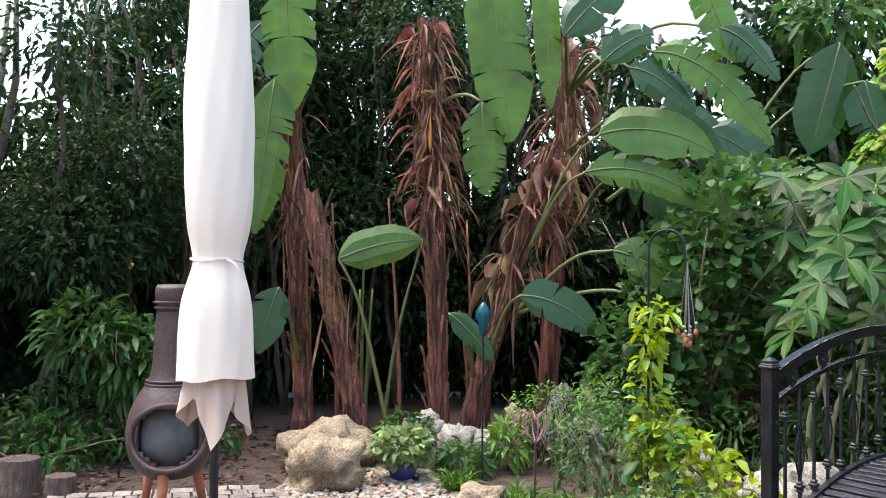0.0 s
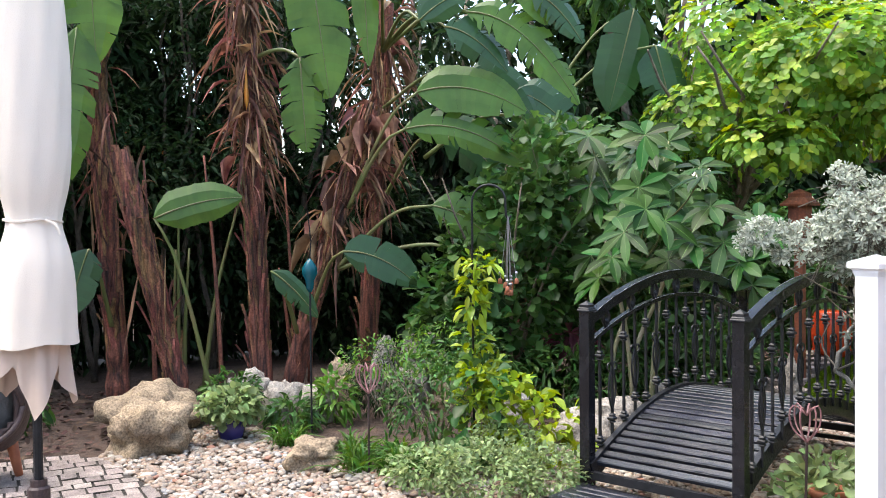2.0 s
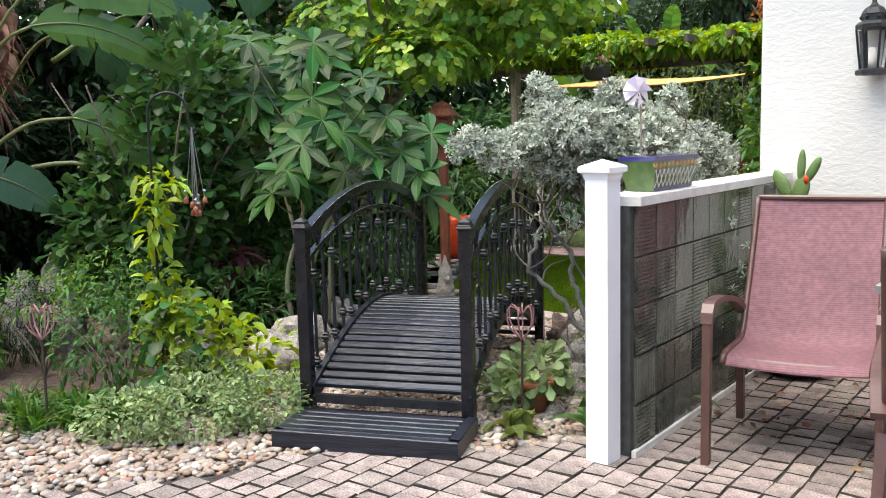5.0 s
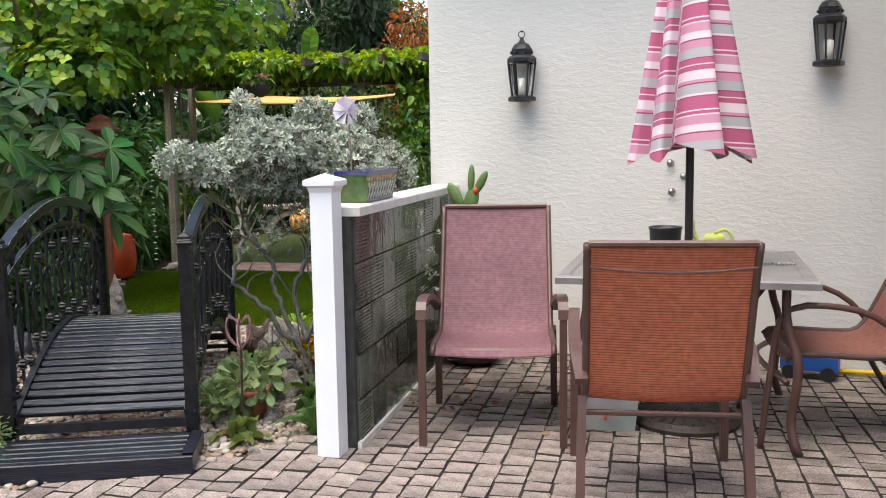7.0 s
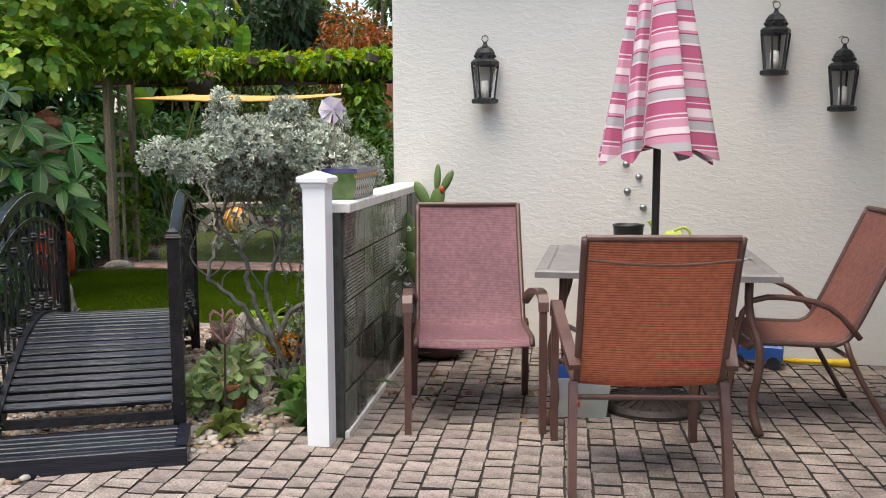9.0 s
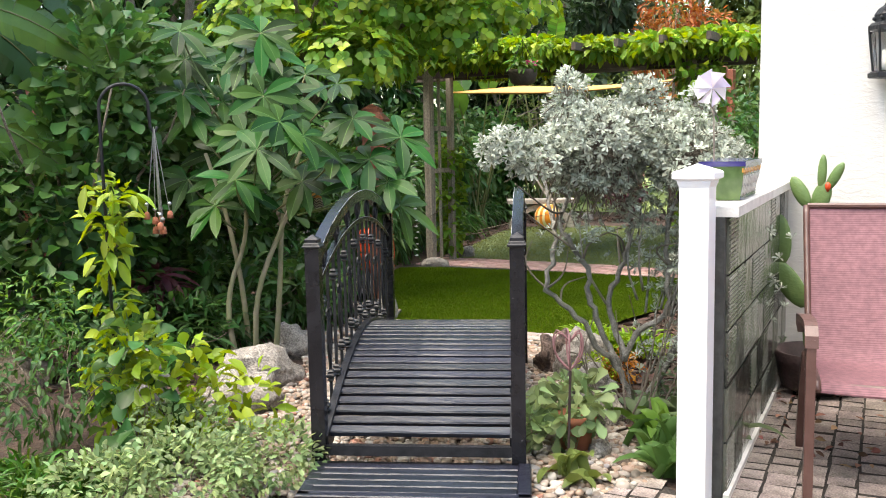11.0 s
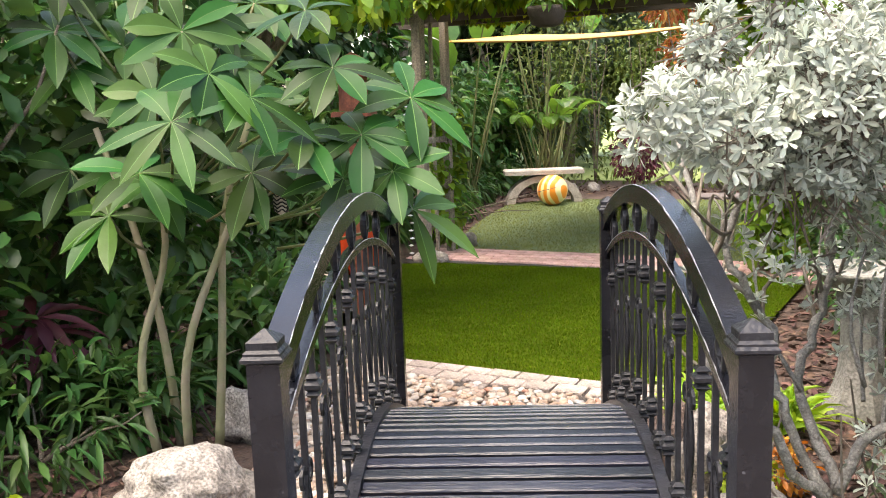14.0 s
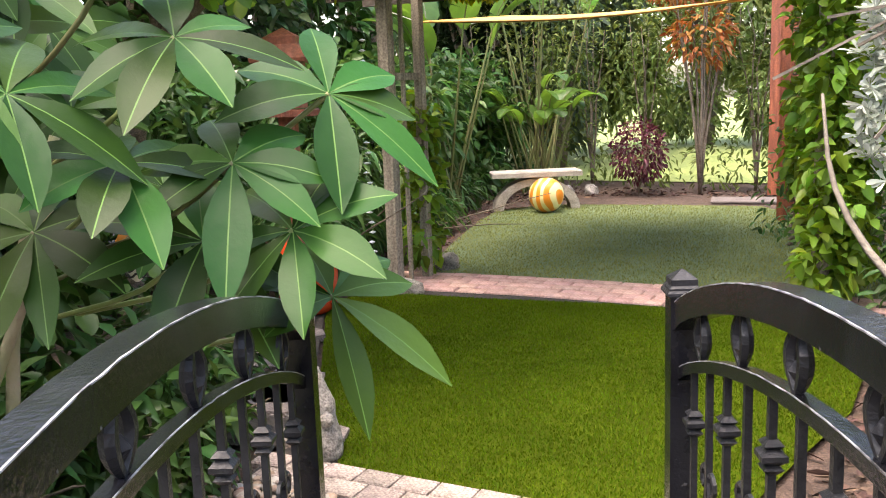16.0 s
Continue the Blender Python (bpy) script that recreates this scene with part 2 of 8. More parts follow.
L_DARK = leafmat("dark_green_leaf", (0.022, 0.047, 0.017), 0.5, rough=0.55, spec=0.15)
L_MID = leafmat("mid_green_leaf", (0.052, 0.122, 0.03), 0.45)
L_FRESH = leafmat("fresh_green_leaf", (0.1, 0.215, 0.035), 0.4)
L_LOBED = leafmat("lobed_leaf", (0.15, 0.285, 0.05), 0.4, trans=0.48)
L_OLIVE = leafmat("olive_green_leaf", (0.12, 0.17, 0.045), 0.4)
L_YELL = leafmat("yellow_green_leaf", (0.24, 0.34, 0.03), 0.35)
L_YFLOW = leafmat("yellow_petal", (0.75, 0.5, 0.02), 0.2)
L_BOP = leafmat("paddle_leaf", (0.085, 0.175, 0.032), 0.07, rough=0.32, trans=0.45, scale=5.0, spec=0.45)
L_PALM = mat("palmate_leaf", (0.026, 0.073, 0.011), (0.02, 0.058, 0.009), rough=0.36, scale=5.0, bump=0.1, bscale=30, island=0.55, spec=0.15, trans=0.18)
L_SILVER = leafmat("silver_leaf", (0.43, 0.465, 0.385), 0.45, rough=0.75, trans=0.2)
L_PURPLE = leafmat("purple_leaf", (0.1, 0.025, 0.035), 0.4)
L_VARIEG = leafmat("variegated_leaf", (0.22, 0.3, 0.13), 0.5)
L_ORANGE = leafmat("orange_leaf", (0.33, 0.14, 0.04), 0.4)
L_WHITE = leafmat("white_petal", (0.75, 0.73, 0.7), 0.1)
L_PINK = leafmat("pink_petal", (0.6, 0.1, 0.2), 0.2)
L_SAGE = leafmat("sage_leaf", (0.11, 0.16, 0.075), 0.4)
L_AMBER = leafmat("amber_succulent_leaf", (0.42, 0.2, 0.03), 0.4)
L_FERN = leafmat("lime_fern_leaf", (0.2, 0.34, 0.03), 0.3)
L_BLADE = leafmat("strap_blade", (0.06, 0.14, 0.02), 0.4)
M_RIB = mat("pale_midrib", (0.08, 0.17, 0.03), (0.06, 0.13, 0.025), 0.5, 6, spec=0.2)
M_PETIOLE = mat("green_stalk", (0.1, 0.14, 0.04), (0.14, 0.13, 0.05), 0.5, 6, island=0.3)
# pale grey-green: the haze of distance is mixed into this leaf colour
M_FARTREE = leafmat("far_tree_leaf", (0.09, 0.13, 0.075), 0.5)
L_VINE = leafmat("vine_leaf", (0.15, 0.27, 0.035), 0.45, trans=0.4)

# ---- mesh helpers ----
R = np.random.default_rng(7)


class MB:
    """Collects vertices and faces for one mesh."""

    def __init__(self):
        self.v, self.f, self.n = [], [], 0

    def add(self, verts, faces):
        self.v.append(np.asarray(verts, dtype=float).reshape(-1, 3))
        self.f += [tuple(i + self.n for i in f) for f in faces]
        self.n += len(self.v[-1])
        return self

    def mesh(self, name, smooth=False, m=None):
        me = bpy.data.meshes.new(name)
        me.from_pydata(np.concatenate(self.v).tolist() if self.v else [], [], self.f)
        if smooth:
            me.polygons.foreach_set("use_smooth", [True] * len(me.polygons))
        if m:
            me.materials.append(m)
        me.update()
        return me


def box(mb, cx, cy, cz, sx, sy, sz, rz=0.0, bev=0.0, rot=None, jit=0.0):
    """A block by centre and size, with chamfered top edges when bev is set."""
    hx, hy, hz = sx / 2, sy / 2, sz / 2
    if bev:
        v = [(-hx, -hy, -hz), (hx, -hy, -hz), (hx, hy, -hz), (-hx, hy, -hz),
             (-hx, -hy, hz - bev), (hx, -hy, hz - bev), (hx, hy, hz - bev), (-hx, hy, hz - bev),
             (-hx + bev, -hy + bev, hz), (hx - bev, -hy + bev, hz), (hx - bev, hy - bev, hz), (-hx + bev, hy - bev, hz)]
        f = [(3, 2, 1, 0), (0, 1, 5, 4), (1, 2, 6, 5), (2, 3, 7, 6), (3, 0, 4, 7), (4, 5, 9, 8), (5, 6, 10, 9), (6, 7, 11, 10), (7, 4, 8, 11), (8, 9, 10, 11)]
    else:
        v = [(-hx, -hy, -hz), (hx, -hy, -hz), (hx, hy, -hz), (-hx, hy, -hz), (-hx, -hy, hz), (hx, -hy, hz), (hx, hy, hz), (-hx, hy, hz)]
        f = [(3, 2, 1, 0), (0, 1, 5, 4), (1, 2, 6, 5), (2, 3, 7, 6), (3, 0, 4, 7), (4, 5, 6, 7)]
    v = np.array(v)
    if jit:
        v = v + R.uniform(-jit, jit, v.shape)
    if rot is not None:
        v = v @ np.array(rot.to_3x3()).T
    elif rz:
        c, s = math.cos(rz), math.sin(rz)
        v = v @ np.array([[c, s, 0], [-s, c, 0], [0, 0, 1]])
    return mb.add(v + (cx, cy, cz), f)


def tube(mb, pts, radii, n=8, flat=1.0, cap=True):
    """A tapered tube along points; flat squashes the section sideways."""
    P = np.array(pts, dtype=float)
    k = len(P)
    rad = np.full(k, radii, dtype=float) if np.isscalar(radii) else np.array(radii, dtype=float)
    T = np.gradient(P, axis=0)
    T /= np.linalg.norm(T, axis=1)[:, None] + 1e-9
    ref = np.array([0, 0, 1.0]) if abs(T[0][2]) < 0.9 else np.array([1.0, 0, 0])
    vs = []
    for i in range(k):
        a = np.cross(T[i], ref)
        a /= np.linalg.norm(a) + 1e-9
        b = np.cross(T[i], a)
        ref = -b if abs(np.dot(b, ref)) > 0.1 and np.dot(b, ref) < 0 else b
        for j in range(n):
            th = 2 * math.pi * (j + 0.5) / n
            vs.append(P[i] + rad[i] * (math.cos(th) * a * flat + math.sin(th) * b))
    fs = [(i * n + j, i * n + (j + 1) % n, (i + 1) * n + (j + 1) % n, (i + 1) * n + j) for i in range(k - 1) for j in range(n)]
    if cap:
        fs += [tuple(range(n - 1, -1, -1)), tuple(range((k - 1) * n, k * n))]
    return mb.add(vs, fs)


def bar(mb, pts, w, h, up=(0, 0, 1)):
    """A rectangular bar swept along points."""
    P = np.array(pts, dtype=float)
    T = np.gradient(P, axis=0)
    T /= np.linalg.norm(T, axis=1)[:, None]
    vs, k = [], len(P)
    for i in range(k):
        s = np.cross(T[i], up)
        s /= np.linalg.norm(s)
        u = np.cross(s, T[i])
        for a, b in ((-1, -1), (1, -1), (1, 1), (-1, 1)):
            vs.append(P[i] + s * a * w / 2 + u * b * h / 2)
    fs = [(i * 4 + j, i * 4 + (j + 1) % 4, i * 4 + 4 + (j + 1) % 4, i * 4 + 4 + j) for i in range(k - 1) for j in range(4)]
    fs += [(3, 2, 1, 0), tuple((k - 1) * 4 + j for j in range(4))]
    return mb.add(vs, fs)


def lathe(mb, prof, n=20, o=(0, 0, 0), sy=1.0, turn=0.0):
    """A turned shape from (radius, height) pairs."""
    vs = [(o[0] + r * math.cos(turn + 2 * math.pi * j / n), o[1] + sy * r * math.sin(turn + 2 * math.pi * j / n), o[2] + z) for r, z in prof for j in range(n)]
    k = len(prof)
    fs = [(i * n + j, i * n + (j + 1) % n, (i + 1) * n + (j + 1) % n, (i + 1) * n + j) for i in range(k - 1) for j in range(n)]
    fs += [tuple(range(n - 1, -1, -1)), tuple(range((k - 1) * n, k * n))]
    return mb.add(vs, fs)


def part(name, mb, m, parent=None, label="", smooth=False):
    """One mesh object under a thing or a part."""
    ob = new(name, mb.mesh(name, smooth, m) if isinstance(mb, MB) else mb)
    if parent:
        ob.parent = parent
    if label:
        ob["label"] = label
    return ob


def thing(name, label, category, x=0, y=0, z=0, rz=0, group="", kind=""):
    ob = new(name)
    ob.empty_display_size = 0.1
    ob.matrix_basis = pose(x, y, z, 0, 0, rz)
    return tagged(ob, label, category, group, kind)


def solid(name, mb, m, label, category, x=0, y=0, z=0, rz=0, group="", kind="", smooth=False):
    """A thing that is one plain mesh."""
    ob = part(name, mb, m, None, "", smooth)
    ob.matrix_basis = pose(x, y, z, 0, 0, rz)
    return tagged(ob, label, category, group, kind)


def unit(v):
    v = np.asarray(v, dtype=float)
    return v / (np.linalg.norm(v, axis=-1, keepdims=True) + 1e-9)


# leaf outlines: (along, half width) pairs
OVAL = ((0, 0.02), (0.25, 0.7), (0.55, 1.0), (0.82, 0.6), (1.0, 0.03))
LEAF8 = ((0, 0.04), (0.12, 0.28), (0.28, 0.66), (0.45, 0.94), (0.6, 1.0), (0.75, 0.84), (0.88, 0.48), (1.0, 0.02))
LANCE = ((0, 0.05), (0.3, 0.8), (0.55, 1.0), (0.8, 0.55), (1.0, 0.02))
SPOON = ((0, 0.12), (0.4, 0.5), (0.7, 1.0), (0.92, 0.75), (1.0, 0.2))
DIAM = ((0, 0.02), (0.45, 1.0), (1.0, 0.02))


def leaf_mesh(name, m, base, way, length, width, shape=DIAM, fold=0.25, droop=0.3, up=None, rib=None):
    """Many leaves in one mesh: bases, directions, lengths and widths are arrays. Each leaf is folded on its midrib and droops."""
    base, way = np.asarray(base, dtype=float), unit(way)
    n = len(base)
    length = np.broadcast_to(np.asarray(length, dtype=float), (n,))[:, None]
    width = np.broadcast_to(np.asarray(width, dtype=float), (n,))[:, None]
    up = unit(R.normal(0, 0.45, (n, 3)) + (0, 0, 1)) if up is None else up
    side = unit(np.cross(way, up))
    nor = np.cross(side, way)
    rows = []
    for a, w in shape:
        mid = base + way * length * a - nor * 0 + np.array([0, 0, -1.0]) * length * droop * a * a
        edge_l, edge_r = mid - side * width * w * 0.5 + nor * width * w * fold, mid + side * width * w * 0.5 + nor * width * w * fold
        if rib:
            rows += [edge_l, mid - side * width * 0.016, mid + side * width * 0.016, edge_r]
        else:
            rows += [edge_l, mid, edge_r]
    k = len(shape)
    V = np.stack(rows, axis=1).reshape(-1, 3)
    c = 4 if rib else 3
    quad = np.array([(c * i + j, c * i + j + 1, c * i + j + c + 1, c * i + j + c) for i in range(k - 1) for j in range(c - 1)])
    F = (quad[None] + (np.arange(n) * c * k)[:, None, None]).reshape(-1)
    me = bpy.data.meshes.new(name)
    nf = len(F) // 4
    me.vertices.add(len(V))
    me.vertices.foreach_set("co", V.astype(np.float32).ravel())
    me.loops.add(len(F))
    me.loops.foreach_set("vertex_index", F.astype(np.int32))
    me.polygons.add(nf)
    me.polygons.foreach_set("loop_start", (np.arange(nf) * 4).astype(np.int32))
    me.polygons.foreach_set("use_smooth", np.ones(nf, dtype=bool))
    me.materials.append(m)
    if rib:
        me.materials.append(rib)
        me.polygons.foreach_set("material_index", np.tile(np.array([0, 1, 0] * (k - 1), dtype=np.int32), n))
    me.update(calc_edges=True)
    return me


def in_blobs(n, blobs, shell=0.55):
    """Points in the outer part of ellipsoids (x, y, z, rx, ry, rz), with the way out of each."""
    B = np.array(blobs, dtype=float)
    vol = B[:, 3] * B[:, 4] + B[:, 3] * B[:, 5] + B[:, 4] * B[:, 5]
    i = R.choice(len(B), n, p=vol / vol.sum())
    d = unit(R.normal(size=(n, 3)))
    r = shell + (1 - shell) * R.random((n, 1)) ** 0.7
    p = B[i, :3] + d * B[i, 3:] * r
    return p, d


def foliage(name, m, n, blobs, length, width, shape=DIAM, droop=0.3, outward=0.8, fold=0.25, zmin=0.02, shell=0.55):
    """A crown of single leaves that fill ellipsoids."""
    p, d = in_blobs(n, blobs, shell)
    keep = p[:, 2] > zmin
    p, d = p[keep], d[keep]
    k = len(p)
    way = d * outward + R.normal(0, 0.6, (k, 3)) + (0, 0, -0.1)
    return leaf_mesh(name, m, p, way, length * R.uniform(0.65, 1.25, k), width * R.uniform(0.7, 1.2, k), shape, fold, droop)


def rosettes(name, m, tips, ways, count, length, width, shape, spread=0.9, droop=0.2, fold=0.2, jitter=0.25, rib=None):
    """A ring of leaves round each shoot tip."""
    tips, ways = np.asarray(tips, dtype=float), unit(ways)
    b, w = [], []
    for p, d in zip(tips, ways):
        a = unit(np.cross(d, (0.3, 0.5, 0.8)))
        c = np.cross(d, a)
        t0 = R.uniform(0, 6.28)
        for j in range(count):
            th = t0 + 2 * math.pi * j / count + R.normal(0, 0.12)
            b.append(p)
            w.append(d * (1 - spread) + spread * (math.cos(th) * a + math.sin(th) * c) + R.normal(0, jitter * 0.4, 3))
    k = len(b)
    return leaf_mesh(name, m, b, np.array(w), length * R.uniform(0.75, 1.15, k), width * R.uniform(0.8, 1.15, k), shape, fold, droop, up=np.repeat(ways, count, axis=0), rib=rib)


def branchy(mb, root, height, spread, n, r0, lean=(0, 0), wiggle=0.12, seg=7):
    """Limbs that fan out from a root, tapering; returns their tips."""
    tips = []
    for i in range(n):
        th = 2 * math.pi * i / n + R.uniform(-0.4, 0.4)
        pts = []
        for k in range(seg):
            a = k / (seg - 1)
            s = spread * a ** 1.4
            pts.append((root[0] + lean[0] * a + s * math.cos(th) + R.normal(0, wiggle * 0.2) * a, root[1] + lean[1] * a + s * math.sin(th) + R.normal(0, wiggle * 0.2) * a, root[2] + height * a * R.uniform(0.95, 1.05)))
        tube(mb, pts, [r0 * (1 - 0.75 * k / (seg - 1)) for k in range(seg)], 6)
        tips.append(pts[-1])
    return tips


def rock(name, m, label, x, y, z, sx, sy, sz, rz=0, seed=1, rough=0.22, group=""):
    """A boulder: a ball pushed in and out by noise at two scales and cut flat below."""
    bm = bmesh.new()
    bmesh.ops.create_icosphere(bm, subdivisions=4, radius=1)
    off = Vector((seed * 3.7, seed * 1.3, seed * 7.1))
    for v in bm.verts:
        d = noise.noise(v.co * 1.3 + off) * rough * 1.6 + noise.noise(v.co * 2.8 + off) * rough * 0.8 + noise.noise(v.co * 7 + off) * rough * 0.34 + noise.noise(v.co * 17 + off) * rough * 0.16
        q = v.co * (1 + d)
        q = Vector((round(q.x * 2.5) / 2.5 * 0.25 + q.x * 0.75, round(q.y * 2.5) / 2.5 * 0.25 + q.y * 0.75, q.z))
        v.co = Vector((q.x * sx, q.y * sy, max(q.z, -0.55) * sz))
    me = bpy.data.meshes.new(name)
    bm.to_mesh(me)
    bm.free()
    me.polygons.foreach_set("use_smooth", [True] * len(me.polygons))
    me.materials.append(m)
    ob = new(name, me)
    ob.matrix_basis = pose(x, y, z + 0.5 * sz, 0, 0, rz)
    return tagged(ob, label, "rock", group)


def poly_fan(mb, pts, z, thick=0.0):
    """A flat sheet from an outline."""
    k = len(pts)
    mb.add([(x, y, z) for x, y in pts], [tuple(range(k))])
    if thick:
        mb.add([(x, y, z - s) for x, y in pts for s in (0, thick)], [(2 * i, 2 * i + 1, (2 * i + 3) % (2 * k), (2 * i + 2) % (2 * k)) for i in range(k)])
    return mb


def inside(x, y, poly):
    x, y = np.asarray(x), np.asarray(y)
    ins = np.zeros(x.shape, dtype=bool)
    for (x1, y1), (x2, y2) in zip(poly, poly[1:] + poly[:1]):
        c = ((y1 > y) != (y2 > y)) & (x < (x2 - x1) * (y - y1) / (y2 - y1 + 1e-12) + x1)
        ins ^= c
    return ins

# ---- ground ----
PATIO = [(-4.0, -2.6), (3.1, -2.6), (3.1, 5.6), (-1.25, 5.6), (-1.02, 3.46), (-1.24, 3.6), (-1.40, 3.3), (-1.55, 3.12), (-1.83, 3.0), (-2.1, 2.6), (-2.13, 2.3),
         (-2.63, 1.5), (-3.0, 1.1), (-3.48, 0.95), (-4.18, 0.71), (-4.35, 0.45), (-4.15, -0.4), (-4.0, -1.2), (-4.0, -1.9)]
GRAVEL = [(-1.24, 3.6), (-1.40, 3.3), (-1.55, 3.12), (-1.83, 3.0), (-2.1, 2.6), (-2.13, 2.3), (-2.63, 1.5), (-3.0, 1.1), (-3.48, 0.95), (-4.18, 0.71), (-4.7, 0.9),
          (-4.95, 1.45), (-4.3, 1.9), (-3.6, 2.0), (-3.2, 2.6), (-3.3, 3.2), (-3.35, 3.7), (-3.75, 4.4), (-4.3, 5.0), (-4.2, 5.55), (-3.9, 5.5), (-3.3, 5.5), (-2.7, 5.54),
          (-2.4, 5.35), (-2.05, 4.9), (-1.6, 4.2)]
LAWN = [(-4.0, 5.70), (-3.4, 5.73), (-2.85, 5.76), (-2.62, 5.82), (-2.52, 6.4), (-2.4, 7.0), (-2.4, 8.52), (-2.81, 8.5), (-3.9, 8.43), (-4.19, 8.38), (-4.76, 8.27), (-5.26, 8.22), (-5.6, 8.0), (-5.5, 7.62), (-4.62, 6.4)]
LAWN2 = [(-5.5, 8.92), (-5.66, 9.2), (-6.07, 10.4), (-6.4, 11.5), (-6.55, 12.2), (-6.2, 12.8), (-5.0, 13.05), (-3.9, 13.18), (-3.4, 12.6), (-3.1, 11.3), (-2.4, 9.6), (-2.4, 9.08), (-2.885, 9.06), (-4.45, 9.03)]
part_ground = MB()
n = 48
part_ground.add([(0, 0, -0.03)] + [(90 * math.cos(2 * math.pi * i / n), 90 * math.sin(2 * math.pi * i / n), -0.03) for i in range(n)], [(0, 1 + i, 1 + (i + 1) % n) for i in range(n)])
tagged(part("ground", part_ground, M_SOIL), "dark brown bark mulch and soil", "ground", kind="structure")
patio = part("pavement", poly_fan(MB(), PATIO, -0.008), M_JOINT)
tagged(patio, "patio of tumbled beige concrete pavers with dark joints", "pavement", kind="structure")
gravel = part("gravel_bed", poly_fan(MB(), GRAVEL, -0.018), M_GRAVEL)
tagged(gravel, "bed under the river pebbles", "gravel", kind="structure")
lawn = part("lawn", poly_fan(MB(), LAWN, 0.0), M_TURF)
tagged(lawn, "bright green artificial turf lawn", "lawn", kind="structure")
lawn_far = part("lawn", poly_fan(MB(), LAWN2, 0.0), M_TURF2)
tagged(lawn_far, "dull green lawn round a concrete bench", "lawn", kind="structure")

FARL = [(-16.0, 15.6), (6.0, 15.6), (30.0, 80.0), (-40.0, 80.0)]
tagged(part("lawn", poly_fan(MB(), FARL, -0.012), M_FARLAWN), "pale open lawn beyond the garden's end", "lawn", kind="structure")


def blades(name, m, poly, count, h, label):
    xs, ys = [p[0] for p in poly], [p[1] for p in poly]
    x, y = R.uniform(min(xs), max(xs), count * 2), R.uniform(min(ys), max(ys), count * 2)
    k = inside(x, y, poly)
    x, y = x[k][:count], y[k][:count]
    b = np.stack([x, y, np.zeros(len(x))], 1)
    w = R.normal(0, 0.45, (len(x), 3))
    w[:, 2] = 1
    ob = new(name, leaf_mesh(name, m, b, w, h * R.uniform(0.6, 1.2, len(x)), 0.0045, ((0, 1.0), (1.0, 0.2)), 0.0, 0.15))
    tagged(ob, label, "grass", kind="stuff")


blades("turf_blades", M_BLADE, LAWN, 120000, 0.015, "short bright green turf blades")
blades("turf_blades", M_BLADE2, LAWN2, 60000, 0.02, "short dull green turf blades")

# ---- house ----
def stucco():
    m = M_STUCCO
    N, L = m.node_tree.nodes, m.node_tree.links
    tc = N.new("ShaderNodeTexCoord")
    mp = N.new("ShaderNodeMapping")
    mp.inputs["Scale"].default_value = (15, 15, 42)
    L.new(tc.outputs["Object"], mp.inputs["Vector"])
    n1 = N.new("ShaderNodeTexNoise")
    n1.inputs["Scale"].default_value, n1.inputs["Detail"].default_value, n1.inputs["Distortion"].default_value = 1.0, 4, 0.8
    L.new(mp.outputs[0], n1.inputs["Vector"])
    rp = N.new("ShaderNodeValToRGB")
    rp.color_ramp.elements[0].position, rp.color_ramp.elements[1].position = 0.42, 0.62
    L.new(n1.outputs["Fac"], rp.inputs[0])
    bp = N.new("ShaderNodeBump")
    bp.inputs["Strength"].default_value, bp.inputs["Distance"].default_value = 0.2, 0.008
    L.new(rp.outputs[0], bp.inputs["Height"])
    n2 = N.new("ShaderNodeTexNoise")
    n2.inputs["Scale"].default_value = 120
    L.new(tc.outputs["Object"], n2.inputs["Vector"])
    bp2 = N.new("ShaderNodeBump")
    bp2.inputs["Strength"].default_value, bp2.inputs["Distance"].default_value = 0.2, 0.004
    L.new(n2.outputs["Fac"], bp2.inputs["Height"])
    L.new(bp.outputs[0], bp2.inputs["Normal"])
    L.new(bp2.outputs[0], N["Principled BSDF"].inputs["Normal"])


stucco()
WY = 5.56
wall = MB()
box(wall, 2.32, WY + 0.1, 1.5, 7.36, 0.2, 3.1)
tagged(part("wall_south", wall, M_STUCCO), "cream knockdown stucco house wall", "wall", kind="structure")
wall = MB()
box(wall, -1.26, WY + 2.2, 1.5, 0.2, 4.0, 3.1)
tagged(part("wall_west", wall, M_STUCCO), "cream stucco side wall of the house", "wall", kind="structure")
# unseen wall closing the east side, added to take light off the patio
wall = MB()
box(wall, 2.95, 3.3, 1.5, 0.2, 4.5, 3.1)
tagged(part("wall_east", wall, M_STUCCO), "unseen plain stucco wall added to close and shade the patio", "wall", kind="structure")
wall = MB()
box(wall, 2.5, WY + 0.0, 3.12, 7.9, 0.9, 0.12)
tagged(part("trim", wall, M_WHITE), "white soffit under the roof edge", "trim", kind="structure")
# out-of-view slab, added to darken the right end of wall and pavers
wall = MB()
box(wall, 2.1, 3.4, 2.82, 1.6, 4.2, 0.1)
tagged(part("ceiling", wall, M_WHITE), "unseen plain roof slab added to shade the end of the patio", "roof", kind="structure")

# ---- glass block wall ----
GA, GB = Vector((-1.0, 3.5)), Vector((-1.235, 5.53))
gd = (GB - GA).normalized()
grz = math.degrees(math.atan2(gd.y, gd.x))


